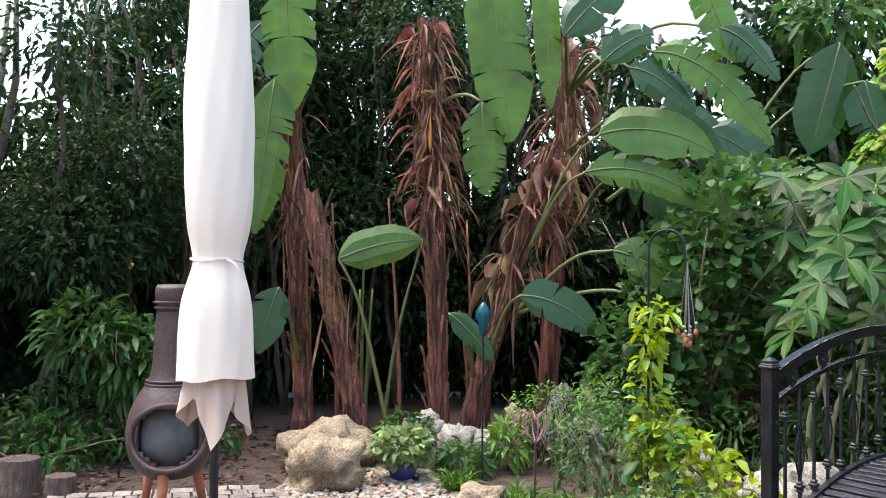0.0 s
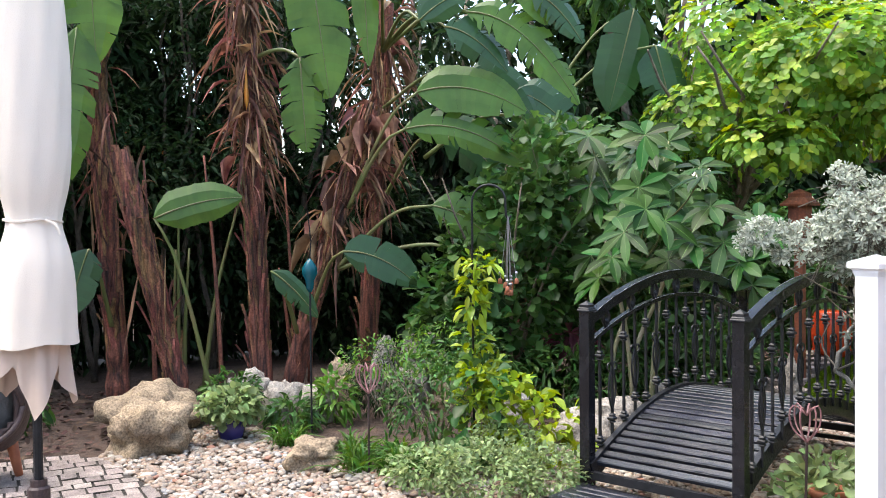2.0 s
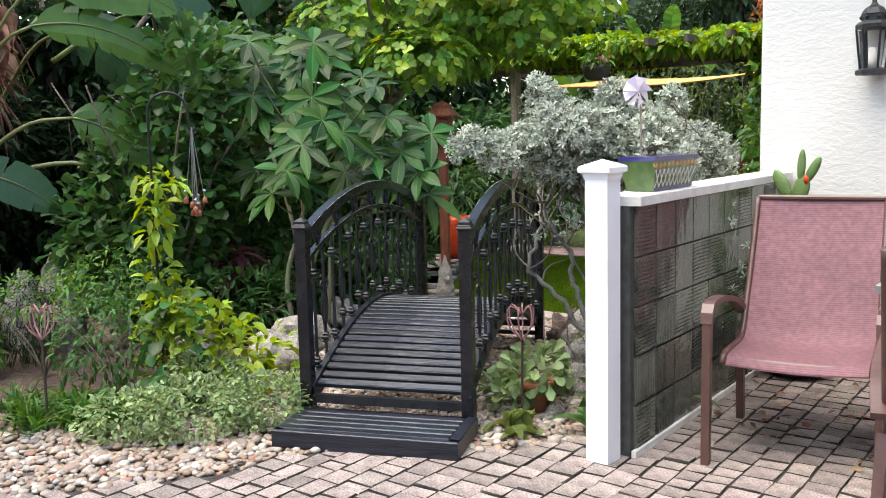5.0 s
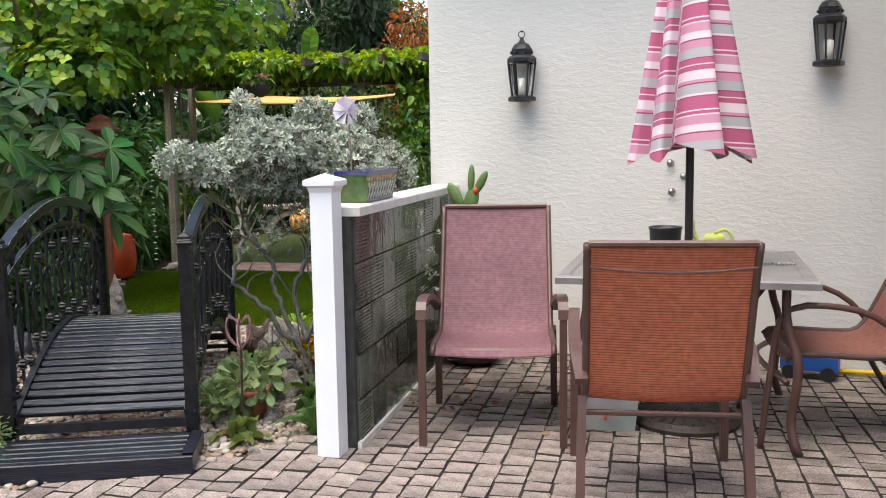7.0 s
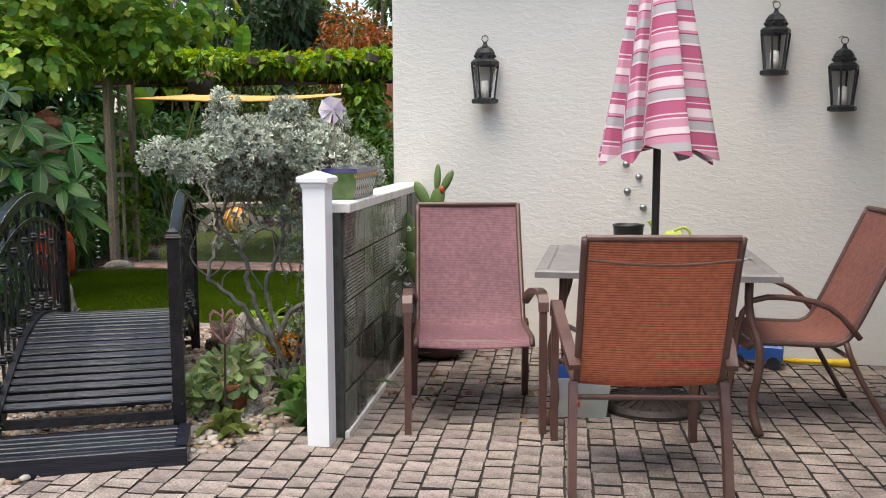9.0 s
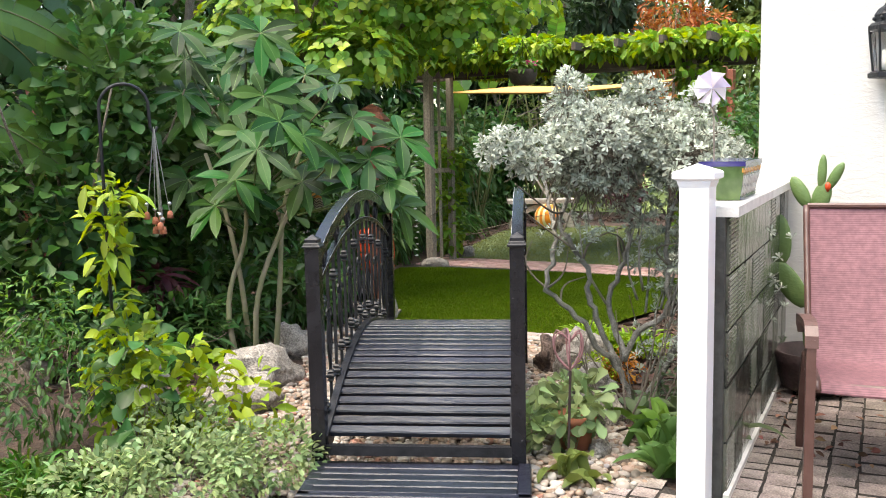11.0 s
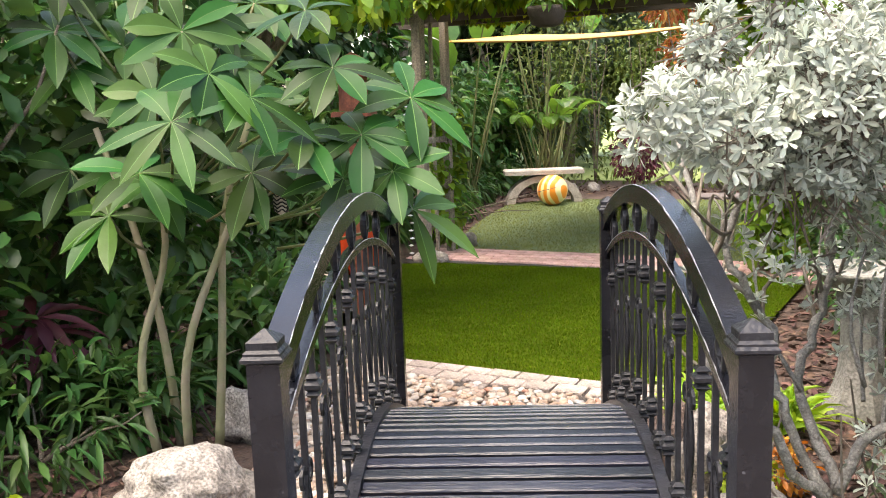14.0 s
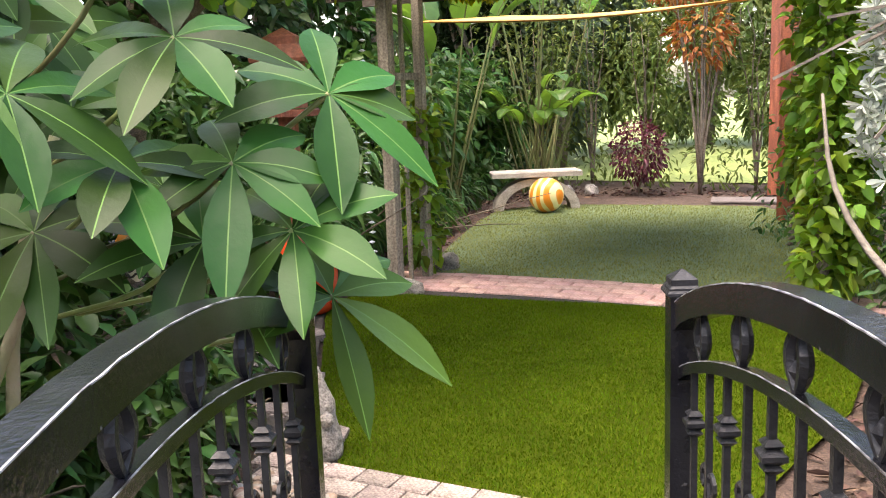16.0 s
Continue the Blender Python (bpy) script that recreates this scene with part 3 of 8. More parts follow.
def glassmat():
    m = bpy.data.materials.new("ribbed_glass_block")
    m.use_nodes = True
    N, L = m.node_tree.nodes, m.node_tree.links
    b = N["Principled BSDF"]
    tc = N.new("ShaderNodeTexCoord")
    oi = N.new("ShaderNodeObjectInfo")
    n1 = N.new("ShaderNodeTexNoise")
    n1.inputs["Scale"].default_value, n1.inputs["Detail"].default_value = 6, 5
    add = N.new("ShaderNodeVectorMath")
    L.new(tc.outputs["Object"], add.inputs[0])
    L.new(oi.outputs["Random"], add.inputs[1])
    L.new(add.outputs[0], n1.inputs["Vector"])
    rp = N.new("ShaderNodeValToRGB")
    rp.color_ramp.elements[0].color, rp.color_ramp.elements[1].color = (0.05, 0.058, 0.047, 1), (0.2, 0.21, 0.17, 1)
    rp.color_ramp.elements[0].position, rp.color_ramp.elements[1].position = 0.3, 0.7
    L.new(n1.outputs["Fac"], rp.inputs[0])
    hs = N.new("ShaderNodeHueSaturation")
    mr = N.new("ShaderNodeMapRange")
    mr.inputs["To Min"].default_value, mr.inputs["To Max"].default_value = 0.6, 1.4
    L.new(oi.outputs["Random"], mr.inputs["Value"])
    L.new(mr.outputs[0], hs.inputs["Value"])
    L.new(rp.outputs[0], hs.inputs["Color"])
    L.new(hs.outputs[0], b.inputs["Base Color"])
    b.inputs["Roughness"].default_value = 0.14
    b.inputs["Transmission Weight"].default_value = 0.35
    b.inputs["Coat Weight"].default_value = 0.15
    wv = N.new("ShaderNodeTexNoise")
    wv.inputs["Scale"].default_value = 14
    L.new(add.outputs[0], wv.inputs["Vector"])
    bp = N.new("ShaderNodeBump")
    bp.inputs["Strength"].default_value, bp.inputs["Distance"].default_value = 0.5, 0.01
    L.new(wv.outputs["Fac"], bp.inputs["Height"])
    L.new(bp.outputs[0], b.inputs["Normal"])
    return m


M_GLASS = glassmat()
M_MORTAR = mat("grey_mortar", (0.06, 0.06, 0.055), (0.035, 0.035, 0.032), 0.9, 20, 0.3, 80)
gw = thing("glass_block_wall", "low screen wall of ribbed grey-green glass blocks with white ledge", "wall", GA.x, GA.y, 0, grz, kind="structure")
GL = (GB - GA).length
mb = MB()
box(mb, GL / 2, 0, 0.515, GL, 0.07, 1.03)
part("mortar", mb, M_MORTAR, gw)
mb = MB()
box(mb, GL / 2, 0, 1.053, GL, 0.16, 0.045, bev=0.008)
part("ledge", mb, M_LEDGE, gw, "white painted ledge")
mb = MB()
box(mb, GL / 2, -0.052, 0.012, GL, 0.02, 0.03)
part("edge_trim", mb, M_LEDGE, gw, "white edge strip")
nb, nr = 10, 5
bw, bh = (GL - 0.03) / nb, 1.02 / nr
flatb, ribv, ribh = MB(), MB(), MB()
box(flatb, 0, 0, 0, bw - 0.008, 0.092, bh - 0.008)
box(ribv, 0, 0, 0, bw - 0.008, 0.088, bh - 0.008)
box(ribh, 0, 0, 0, bw - 0.008, 0.088, bh - 0.008)
for i in range(11):
    s = (i - 5) * (bw - 0.02) / 11
    tube(ribv, [(s, -0.044, -bh / 2 + 0.012), (s, -0.044, bh / 2 - 0.012)], 0.006, 6)
    tube(ribh, [(-bw / 2 + 0.01, -0.044, s), (bw / 2 - 0.01, -0.044, s)], 0.006, 6)
    tube(ribv, [(s, 0.044, -bh / 2 + 0.012), (s, 0.044, bh / 2 - 0.012)], 0.006, 6)
    tube(ribh, [(-bw / 2 + 0.01, 0.044, s), (bw / 2 - 0.01, 0.044, s)], 0.006, 6)
blockmesh = [flatb.mesh("glass_block", m=M_GLASS), ribv.mesh("glass_block", m=M_GLASS), ribh.mesh("glass_block", m=M_GLASS)]
for r in range(nr):
    for c in range(nb):
        o = part("glass_block", blockmesh[int(R.choice([0, 1, 2, 2, 0]))], None, gw)
        o.location = (0.03 + (c + 0.5) * bw, 0, 0.005 + (r + 0.5) * bh)

# ---- white post ----
post = thing("fence_post", "white vinyl post with a pyramid cap", "post", -1.035, 3.415, 0, 3)
mb = MB()
box(mb, 0, 0, 0.575, 0.1, 0.1, 1.15, bev=0.004)
part("shaft", mb, M_WHITE, post)
mb = MB()
lathe(mb, [(0.072, 1.14), (0.08, 1.155), (0.08, 1.162), (0.1, 1.17), (0.1, 1.188), (0.094, 1.193), (0.005, 1.218)], 4, turn=math.pi / 4)
part("cap", mb, M_WHITE, post)

# ---- bridge ----
BN, BV = Vector((-2.046, 3.159)), Vector((-0.4609, 0.8875))
brz = math.degrees(math.atan2(-BV.x, BV.y))
bridge = thing("garden_bridge", "black arched wooden garden bridge with wrought iron railings", "bridge", BN.x, BN.y, 0, brz)
BL, BW = 1.84, 0.785


def deck_z(y):
    return 0.15 + 0.258 * math.sin(math.pi * min(max(y / BL, 0), 1))


def rail_z(y, base=0.86, rise=0.2):
    return base + rise * math.sin(math.pi * min(max(y / BL, 0), 1)) ** 0.8


M_WEAR = mat("worn_paint_edge", (0.42, 0.42, 0.43), (0.03, 0.03, 0.032), 0.5, 26)
slat = MB()
box(slat, 0, 0, 0, BW - 0.06, 0.042, 0.024, bev=0.005)
slatm = slat.mesh("slat", m=M_SLAT)
ns = 32
for i in range(ns):
    y = 0.02 + (BL - 0.04) * (i + 0.5) / ns
    o = part("slat", slatm, None, bridge)
    sl = (deck_z(y + 0.01) - deck_z(y - 0.01)) / 0.02
    o.matrix_basis = pose(R.normal(0, 0.002), y, deck_z(y) + R.normal(0, 0.001), math.degrees(math.atan(sl)), 0, R.normal(0, 0.2))
ys = [BL * i / 24 for i in range(25)]
for s in (-1, 1):
    mb = MB()
    bar(mb, [(s * (BW / 2 - 0.02), y, deck_z(y) - 0.02) for y in ys], 0.03, 0.09)
    part("stringer", mb, M_IRON, bridge)
    mb = MB()
    pts = [(s * BW / 2, y, rail_z(y)) for y in ys]
    bar(mb, pts, 0.045, 0.05)
    rail = part("top_rail", mb, M_RAIL, bridge, "thick curved black top rail, worn on its edges")
    mb = MB()
    yw = [BL * (0.02 + 0.96 * i / 70) for i in range(71)]
    bar(mb, [(s * (BW / 2 - 0.0222) + R.normal(0, 0.0005), y, rail_z(y) + 0.0246 + R.normal(0, 0.0003)) for y in yw], 0.0024, 0.002)
    part("worn_edge", mb, M_WEAR, rail, "paint worn pale along the edge")
    mb = MB()
    bar(mb, [(s * BW / 2, y, rail_z(y, 0.74, 0.2)) for y in ys], 0.025, 0.022)
    rail = part("lower_rail", mb, M_RAIL, bridge)
    mb = MB()
    bar(mb, [(s * (BW / 2 - 0.0122), y, rail_z(y, 0.74, 0.2) + 0.0106 + R.normal(0, 0.0003)) for y in yw], 0.0018, 0.0016)
    part("worn_edge", mb, M_WEAR, rail, "paint worn pale along the edge")
    for ye in (0.0, BL):
        mb = MB()
        box(mb, s * BW / 2, ye, 0.46, 0.055, 0.055, 0.92, bev=0.003)
        p = part("post", mb, M_RAIL, bridge)
        mb = MB()
        lathe(mb, [(0.039, 0.912), (0.05, 0.917), (0.05, 0.922), (0.044, 0.927), (0.044, 0.931), (0.037, 0.936), (0.037, 0.948), (0.034, 0.95), (0.003, 0.966)], 4, (s * BW / 2, ye, 0), turn=math.pi / 4)
        part("post_cap", mb, M_IRON, p)
    nb_ = 15
    for i in range(nb_):
        y = BL * (i + 1) / (nb_ + 1)
        z0, z1 = deck_z(y) - 0.02, rail_z(y, 0.74, 0.2)
        mb = MB()
        box(mb, s * BW / 2, y, (z0 + z1) / 2, 0.012, 0.012, z1 - z0)
        for zz in ((0.82, 0.12) if i % 2 == 0 else (0.2,)):
            c = z0 + (z1 - z0) * zz
            lathe(mb, [(0.01, c - 0.026), (0.021, c - 0.018), (0.013, c - 0.012), (0.026, c - 0.004), (0.026, c + 0.004), (0.013, c + 0.012), (0.021, c + 0.018), (0.01, c + 0.026)], 4, (s * BW / 2, y, 0), turn=math.pi / 4)
        part("baluster", mb, M_IRON, bridge)
        if i % 2 == 1:
            # lyre scroll hung between two balusters
            mb = MB()
            h = z1 - z0
            for d in (-1, 1):
                pts = []
                for k in range(15):
                    a = k / 14
                    pts.append((s * BW / 2, y + d * (0.004 + 0.03 * math.sin(math.pi * a)), z0 + h * (0.28 + 0.36 * a)))
                for k in range(8):
                    th = k / 7 * 4.6
                    pts.append((s * BW / 2, y + d * (0.004 + 0.02 - 0.02 * math.cos(th)) , z0 + h * 0.64 + 0.02 * math.sin(th)))
                tube(mb, pts, 0.0055, 5)
            part("scroll", mb, M_IRON, bridge)
    for i in range(7):
        y = BL * (i + 0.7) / 7.4
        z0, z1 = rail_z(y, 0.75, 0.2), rail_z(y, 0.84, 0.2)
        mb = MB()
        for d in (-1, 1):
            pts = [(s * BW / 2, y + d * (0.002 + 0.024 * math.sin(math.pi * k / 8)), z0 + (z1 - z0) * k / 8) for k in range(9)]
            tube(mb, pts, [0.006 + 0.005 * math.sin(math.pi * k / 8) for k in range(9)], 6)
        lathe(mb, [(0.003, -0.016), (0.013, 0), (0.003, 0.016)], 6, (s * BW / 2, y, z0 + 0.03))
        part("leaf_ornament", mb, M_IRON, bridge)
for ye, d in ((0.0, -1), (BL, 1)):
    mb = MB()
    box(mb, 0, ye, 0.11, BW, 0.03, 0.04)
    box(mb, 0, ye, 0.045, BW, 0.025, 0.025)
    part("end_beam", mb, M_IRON, bridge)
mb = MB()
for x in (-0.375, 0.415):
    box(mb, x, -0.2, 0.035, 0.05, 0.34, 0.08, bev=0.004)
box(mb, 0.02, -0.36, 0.035, 0.84, 0.045, 0.08, bev=0.004)
box(mb, 0, -0.2, 0.05, 0.8, 0.32, 0.02)
st = part("step", mb, M_SLAT, bridge, "low slatted step at the bridge's foot")
for i in range(5):
    mb = MB()
    box(mb, 0, -0.32 + i * 0.06, 0.066, 0.78, 0.05, 0.02, bev=0.004)
    part("slat", mb, M_SLAT, st)

# ---- patio furniture ----
M_SLING1 = mat("faded_wine_sling", (0.245, 0.118, 0.135), (0.2, 0.095, 0.11), 0.75, 3, 0.0, fine=0.2)
M_SLING3 = mat("brown_rose_sling", (0.29, 0.115, 0.09), (0.24, 0.095, 0.075), 0.7, 3, 0.0, fine=0.2)
M_SLING2 = mat("orange_brown_sling", (0.52, 0.175, 0.095), (0.46, 0.148, 0.078), 0.75, 3, 0.0, fine=0.2)


def weave(m, amount=0.35):
    """Horizontal woven stripes of a sling fabric."""
    N, L = m.node_tree.nodes, m.node_tree.links
    b = N["Principled BSDF"]
    src = b.inputs["Base Color"].links[0].from_socket
    tc = N.new("ShaderNodeTexCoord")
    mp = N.new("ShaderNodeMapping")
    mp.inputs["Scale"].default_value = (0.02, -1, 1)
    L.new(tc.outputs["Object"], mp.inputs["Vector"])
    nz = N.new("ShaderNodeTexWave")
    nz.bands_direction = "DIAGONAL"
    nz.inputs["Scale"].default_value, nz.inputs["Distortion"].default_value = 46.0, 3.0
    nz.inputs["Detail"].default_value, nz.inputs["Detail Scale"].default_value = 3.0, 0.6
    L.new(mp.outputs[0], nz.inputs["Vector"])
    rp = N.new("ShaderNodeValToRGB")
    rp.color_ramp.elements[0].position, rp.color_ramp.elements[1].position = 0.05, 0.45
    rp.color_ramp.elements[0].color, rp.color_ramp.elements[1].color = (0.27, 0.27, 0.27, 1), (0.62, 0.62, 0.62, 1)
    L.new(nz.outputs["Fac"], rp.inputs[0])
    mx = N.new("ShaderNodeMix")
    mx.data_type, mx.blend_type = "RGBA", "OVERLAY"
    mx.inputs["Factor"].default_value = amount
    L.new(src, mx.inputs["A"])
    L.new(rp.outputs[0], mx.inputs["B"])
    L.new(mx.outputs["Result"], b.inputs["Base Color"])
    tr = N.new("ShaderNodeBsdfTranslucent")
    L.new(mx.outputs["Result"], tr.inputs["Color"])
    ms = N.new("ShaderNodeMixShader")
    ms.inputs[0].default_value = 0.3
    L.new(b.outputs[0], ms.inputs[1])
    L.new(tr.outputs[0], ms.inputs[2])
    L.new(ms.outputs[0], N["Material Output"].inputs["Surface"])


weave(M_SLING1, 0.5)
weave(M_SLING2, 0.9)
weave(M_SLING3, 0.3)


def smooth_line(pts, n):
    """Evenly spaced points on a rounded line through pts."""
    P = np.array(pts, dtype=float)
    for _ in range(2):
        Q = [P[0]]
        for a, b in zip(P[:-1], P[1:]):
            Q += [a * 0.75 + b * 0.25, a * 0.25 + b * 0.75]
        P = np.array(Q + [P[-1]])
    d = np.r_[0, np.cumsum(np.linalg.norm(np.diff(P, axis=0), axis=1))]
    t = np.linspace(0, d[-1], n)
    return np.stack([np.interp(t, d, P[:, i]) for i in range(P.shape[1])], 1)


def sling_chair(x, y, rz, sling, label, back=0.5, splay=False):
    """A patio chair: a sling on two bent side rails, arms and legs; it faces its own +y."""
    ch = thing("patio_chair", label, "chair", x, y, 0, rz, group="chairs round the patio table")
    prof = smooth_line([(0.24, 0.385), (0.22, 0.415), (0.1, 0.415), (-0.1, 0.405), (-0.19, 0.41), (-0.24, 0.47), (-back + 0.07, 0.85), (-back, 1.0)], 30)
    mb = MB()
    nx = 9
    vs = []
    for o in (0.0, -0.006):
        for (py, pz) in prof:
            for k in range(nx):
                a = k / (nx - 1)
                vs.append(((a - 0.5) * 0.53, py, pz + o - 0.012 * math.sin(math.pi * a)))
    K = len(prof)
    fs = []
    for s in (0, 1):
        for i in range(K - 1):
            for k in range(nx - 1):
                q = (s * K * nx + i * nx + k, s * K * nx + i * nx + k + 1, s * K * nx + (i + 1) * nx + k + 1, s * K * nx + (i + 1) * nx + k)
                fs.append(q if s == 0 else q[::-1])
    mb.add(vs, fs)
    part("sling", mb, sling, ch, smooth=True)
    for s in (-1, 1):
        mb = MB()
        tube(mb, [(s * 0.275, py, pz) for py, pz in prof], 0.014, 8)
        part("side_rail", mb, M_BRONZE, ch, smooth=True)
        mb = MB()
        if splay:
            pts = smooth_line([(s * 0.3, 0.34, 0.0), (s * 0.3, 0.3, 0.4), (s * 0.3, 0.27, 0.62), (s * 0.31, 0.1, 0.64), (s * 0.31, -0.12, 0.6), (s * 0.29, -0.26, 0.44)], 18)
            tube(mb, pts, 0.014, 8)
        else:
            bar(mb, [(s * 0.31, 0.36, 0.0), (s * 0.31, 0.36, 0.3), (s * 0.31, 0.355, 0.6)], 0.032, 0.045, up=(0, 1, 0))
        part("leg", mb, M_BRONZE, ch, smooth=splay)
        mb = MB()
        if not splay:
            pts = smooth_line([(s * 0.31, 0.37, 0.57), (s * 0.31, 0.36, 0.63), (s * 0.31, 0.28, 0.645), (s * 0.315, 0.05, 0.62), (s * 0.31, -0.16, 0.58), (s * 0.29, -0.3, 0.5)], 20)
            bar(mb, pts, 0.045, 0.025)
            part("armrest", mb, M_BRONZE, ch)
        mb = MB()
        pts = smooth_line([(s * 0.285, -0.2, 0.42), (s * 0.29, -0.24, 0.3), (s * 0.295, -0.3 if not splay else -0.42, 0.0)], 8)
        if splay:
            tube(mb, pts, 0.014, 8)
        else:
            bar(mb, pts, 0.032, 0.045, up=(0, 1, 0))
        part("leg", mb, M_BRONZE, ch, smooth=splay)
    for py, pz in ((0.2, 0.395), (-0.2, 0.36)):
        mb = MB()
        tube(mb, [(-0.29, py, pz), (0.29, py, pz)], 0.011, 8)
        part("cross_bar", mb, M_BRONZE, ch)
    mb = MB()
    tube(mb, [(-0.27, -back, 1.0), (0.27, -back, 1.0)], 0.013, 8)
    part("cross_bar", mb, M_BRONZE, ch)
    mb = MB()
    tube(mb, [((k / 10 - 0.5) * 0.53, -back + 0.012 - 0.028, 0.925 - 0.018 * math.sin(math.pi * k / 10)) for k in range(11)], 0.005, 6)
    part("cord", mb, M_BRONZE, ch, "thin brace wire behind the sling")
    return ch


sling_chair(-0.49, 4.06, 195, M_SLING1, "faded wine-red sling patio chair with brown frame beside the glass wall", 0.55)
sling_chair(0.345, 3.42, 12, M_SLING2, "orange-brown sling patio chair with brown frame pushed to the table", 0.44)
sling_chair(1.0, 4.38, 100, M_SLING3, "brown-rose sling patio chair with tubular legs, turned to the table", 0.48, True)

TX, TY, TR = 0.36, 4.42, 4
table = thing("patio_table", "square patio table with grey top and curved brown metal legs", "table", TX, TY, 0, TR)
TS = 1.09
mb = MB()
box(mb, 0, 0, 0.735, TS - 0.08, TS - 0.08, 0.02)
part("tabletop", mb, M_GREY, table)
mb = MB()
for a in range(4):
    rr = Matrix.Rotation(a * math.pi / 2, 4, "Z")
    c = rr @ Vector((0, TS / 2 - 0.03, 0.735))
    box(mb, c.x, c.y, c.z, TS - (0.12 if a % 2 else 0), 0.06, 0.035, rz=a * math.pi / 2, bev=0.008)
part("table_rim", mb, M_GREY, table)
for sx in (-1, 1):
    for sy in (-1, 1):
        mb = MB()
        d = lambda r, z: (sx * r, sy * r, z)
        tube(mb, smooth_line([d(0.42, 0.72), d(0.42, 0.55), d(0.47, 0.42), d(0.47, 0.3), d(0.44, 0.12), d(0.48, 0.0)], 18), 0.02, 8)
        part("leg", mb, M_BRONZE, table, smooth=True)
for sx in (-1, 1):
    mb = MB()
    tube(mb, smooth_line([(sx * 0.43, -0.43, 0.3), (sx * 0.3, 0, 0.33), (sx * 0.43, 0.43, 0.3)], 12), 0.014, 8)
    part("brace", mb, M_BRONZE, table, smooth=True)

# umbrella of the table
um = thing("patio_umbrella", "closed pink striped patio umbrella on a black pole", "umbrella", 0.38, 4.33, 0.0)
mb = MB()
tube(mb, [(0, 0, 0.02), (0, 0, 2.55)], 0.019, 10)
part("pole", mb, M_BLACK, um, smooth=True)
mb = MB()
lathe(mb, [(0.25, 0.0), (0.255, 0.02), (0.235, 0.045), (0.15, 0.065), (0.06, 0.08), (0.035, 0.1), (0.03, 0.3), (0.024, 0.32)], 36)
ribs = []
for i in range(28):
    th = 2 * math.pi * i / 28
    ribs.append(MB())
    tube(ribs[-1], [(0.06 * math.cos(th), 0.06 * math.sin(th), 0.082), (0.15 * math.cos(th), 0.15 * math.sin(th), 0.068), (0.225 * math.cos(th), 0.225 * math.sin(th), 0.05)], 0.006, 4)
base = part("base", mb, mat("bronze_cast_base", (0.03, 0.022, 0.02), (0.05, 0.036, 0.032), 0.6, 20, 0.3, 60), um, "ribbed round bronze base")
for q in ribs:
    part("rib", q, MATS["bronze_cast_base"], base)


def stripes():
    m = bpy.data.materials.new("pink_striped_cloth")
    m.use_nodes = True
    N, L = m.node_tree.nodes, m.node_tree.links
    b = N["Principled BSDF"]
    uv = N.new("ShaderNodeAttribute")
    uv.attribute_name = "along"
    sc = N.new("ShaderNodeMath")
    sc.operation = "MULTIPLY"
    sc.inputs[1].default_value = 2.3
    L.new(uv.outputs["Fac"], sc.inputs[0])
    fr = N.new("ShaderNodeMath")
    fr.operation = "FRACT"
    L.new(sc.outputs[0], fr.inputs[0])
    rp = N.new("ShaderNodeValToRGB")
    rp.color_ramp.interpolation = "CONSTANT"
    deep, pink, pale, grey, line = (0.42, 0.095, 0.185), (0.54, 0.245, 0.34), (0.68, 0.57, 0.61), (0.4, 0.39, 0.41), (0.3, 0.05, 0.11)
    rows = [(0.0, pale), (0.1, pink), (0.13, line), (0.145, grey), (0.25, pale), (0.27, line), (0.285, deep), (0.42, pale), (0.435, deep), (0.47, pale), (0.485, pink), (0.58, pale),
            (0.66, line), (0.675, pink), (0.76, grey), (0.86, line), (0.875, deep), (0.93, pale), (0.945, deep)]
    els = rp.color_ramp.elements
    els[0].color, els[0].position = (*rows[0][1], 1), 0.0
    els[1].color, els[1].position = (*rows[1][1], 1), rows[1][0]
    for p, c in rows[2:]:
        e = els.new(p)
        e.color = (*c, 1)
    L.new(fr.outputs[0], rp.inputs[0])
    L.new(rp.outputs[0], b.inputs["Base Color"])
    b.inputs["Roughness"].default_value = 0.85
    return m


mb = MB()
nf, nz = 96, 26
vs, along = [], []
for i in range(nz):
    a = i / (nz - 1)
    z = 2.6 - 1.36 * a
    for j in range(nf):
        th = 2 * math.pi * j / nf
        ph = (th * 8 / (2 * math.pi) + 0.35 + 0.12 * math.sin(th * 2)) % 1.0
        fold = ph / 0.72 if ph < 0.72 else (1 - ph) / 0.28
        r = 0.03 + a ** 0.95 * 0.25 * (0.55 + 0.58 * fold)
        hem = 0.075 * (1 - fold) * a
        vs.append((r * math.cos(th + 0.25 * fold * a), r * math.sin(th + 0.25 * fold * a), z + hem - (0.025 * math.sin(th * 2 + 1)) * a))
        along.append(a * 1.36 + 0.09 * fold * a + 0.37 * (int(th * 8 / (2 * math.pi) + 0.35 + 0.12 * math.sin(th * 2)) * 0.618 % 1.0))
mb.add(vs, [(i * nf + j, i * nf + (j + 1) % nf, (i + 1) * nf + (j + 1) % nf, (i + 1) * nf + j) for i in range(nz - 1) for j in range(nf)])
me = mb.mesh("canopy", True, stripes())
at = me.attributes.new("along", "FLOAT", "POINT")
at.data.foreach_set("value", np.array(along, dtype=np.float32))
part("canopy", me, None, um, "folded pink, grey and white striped cloth")

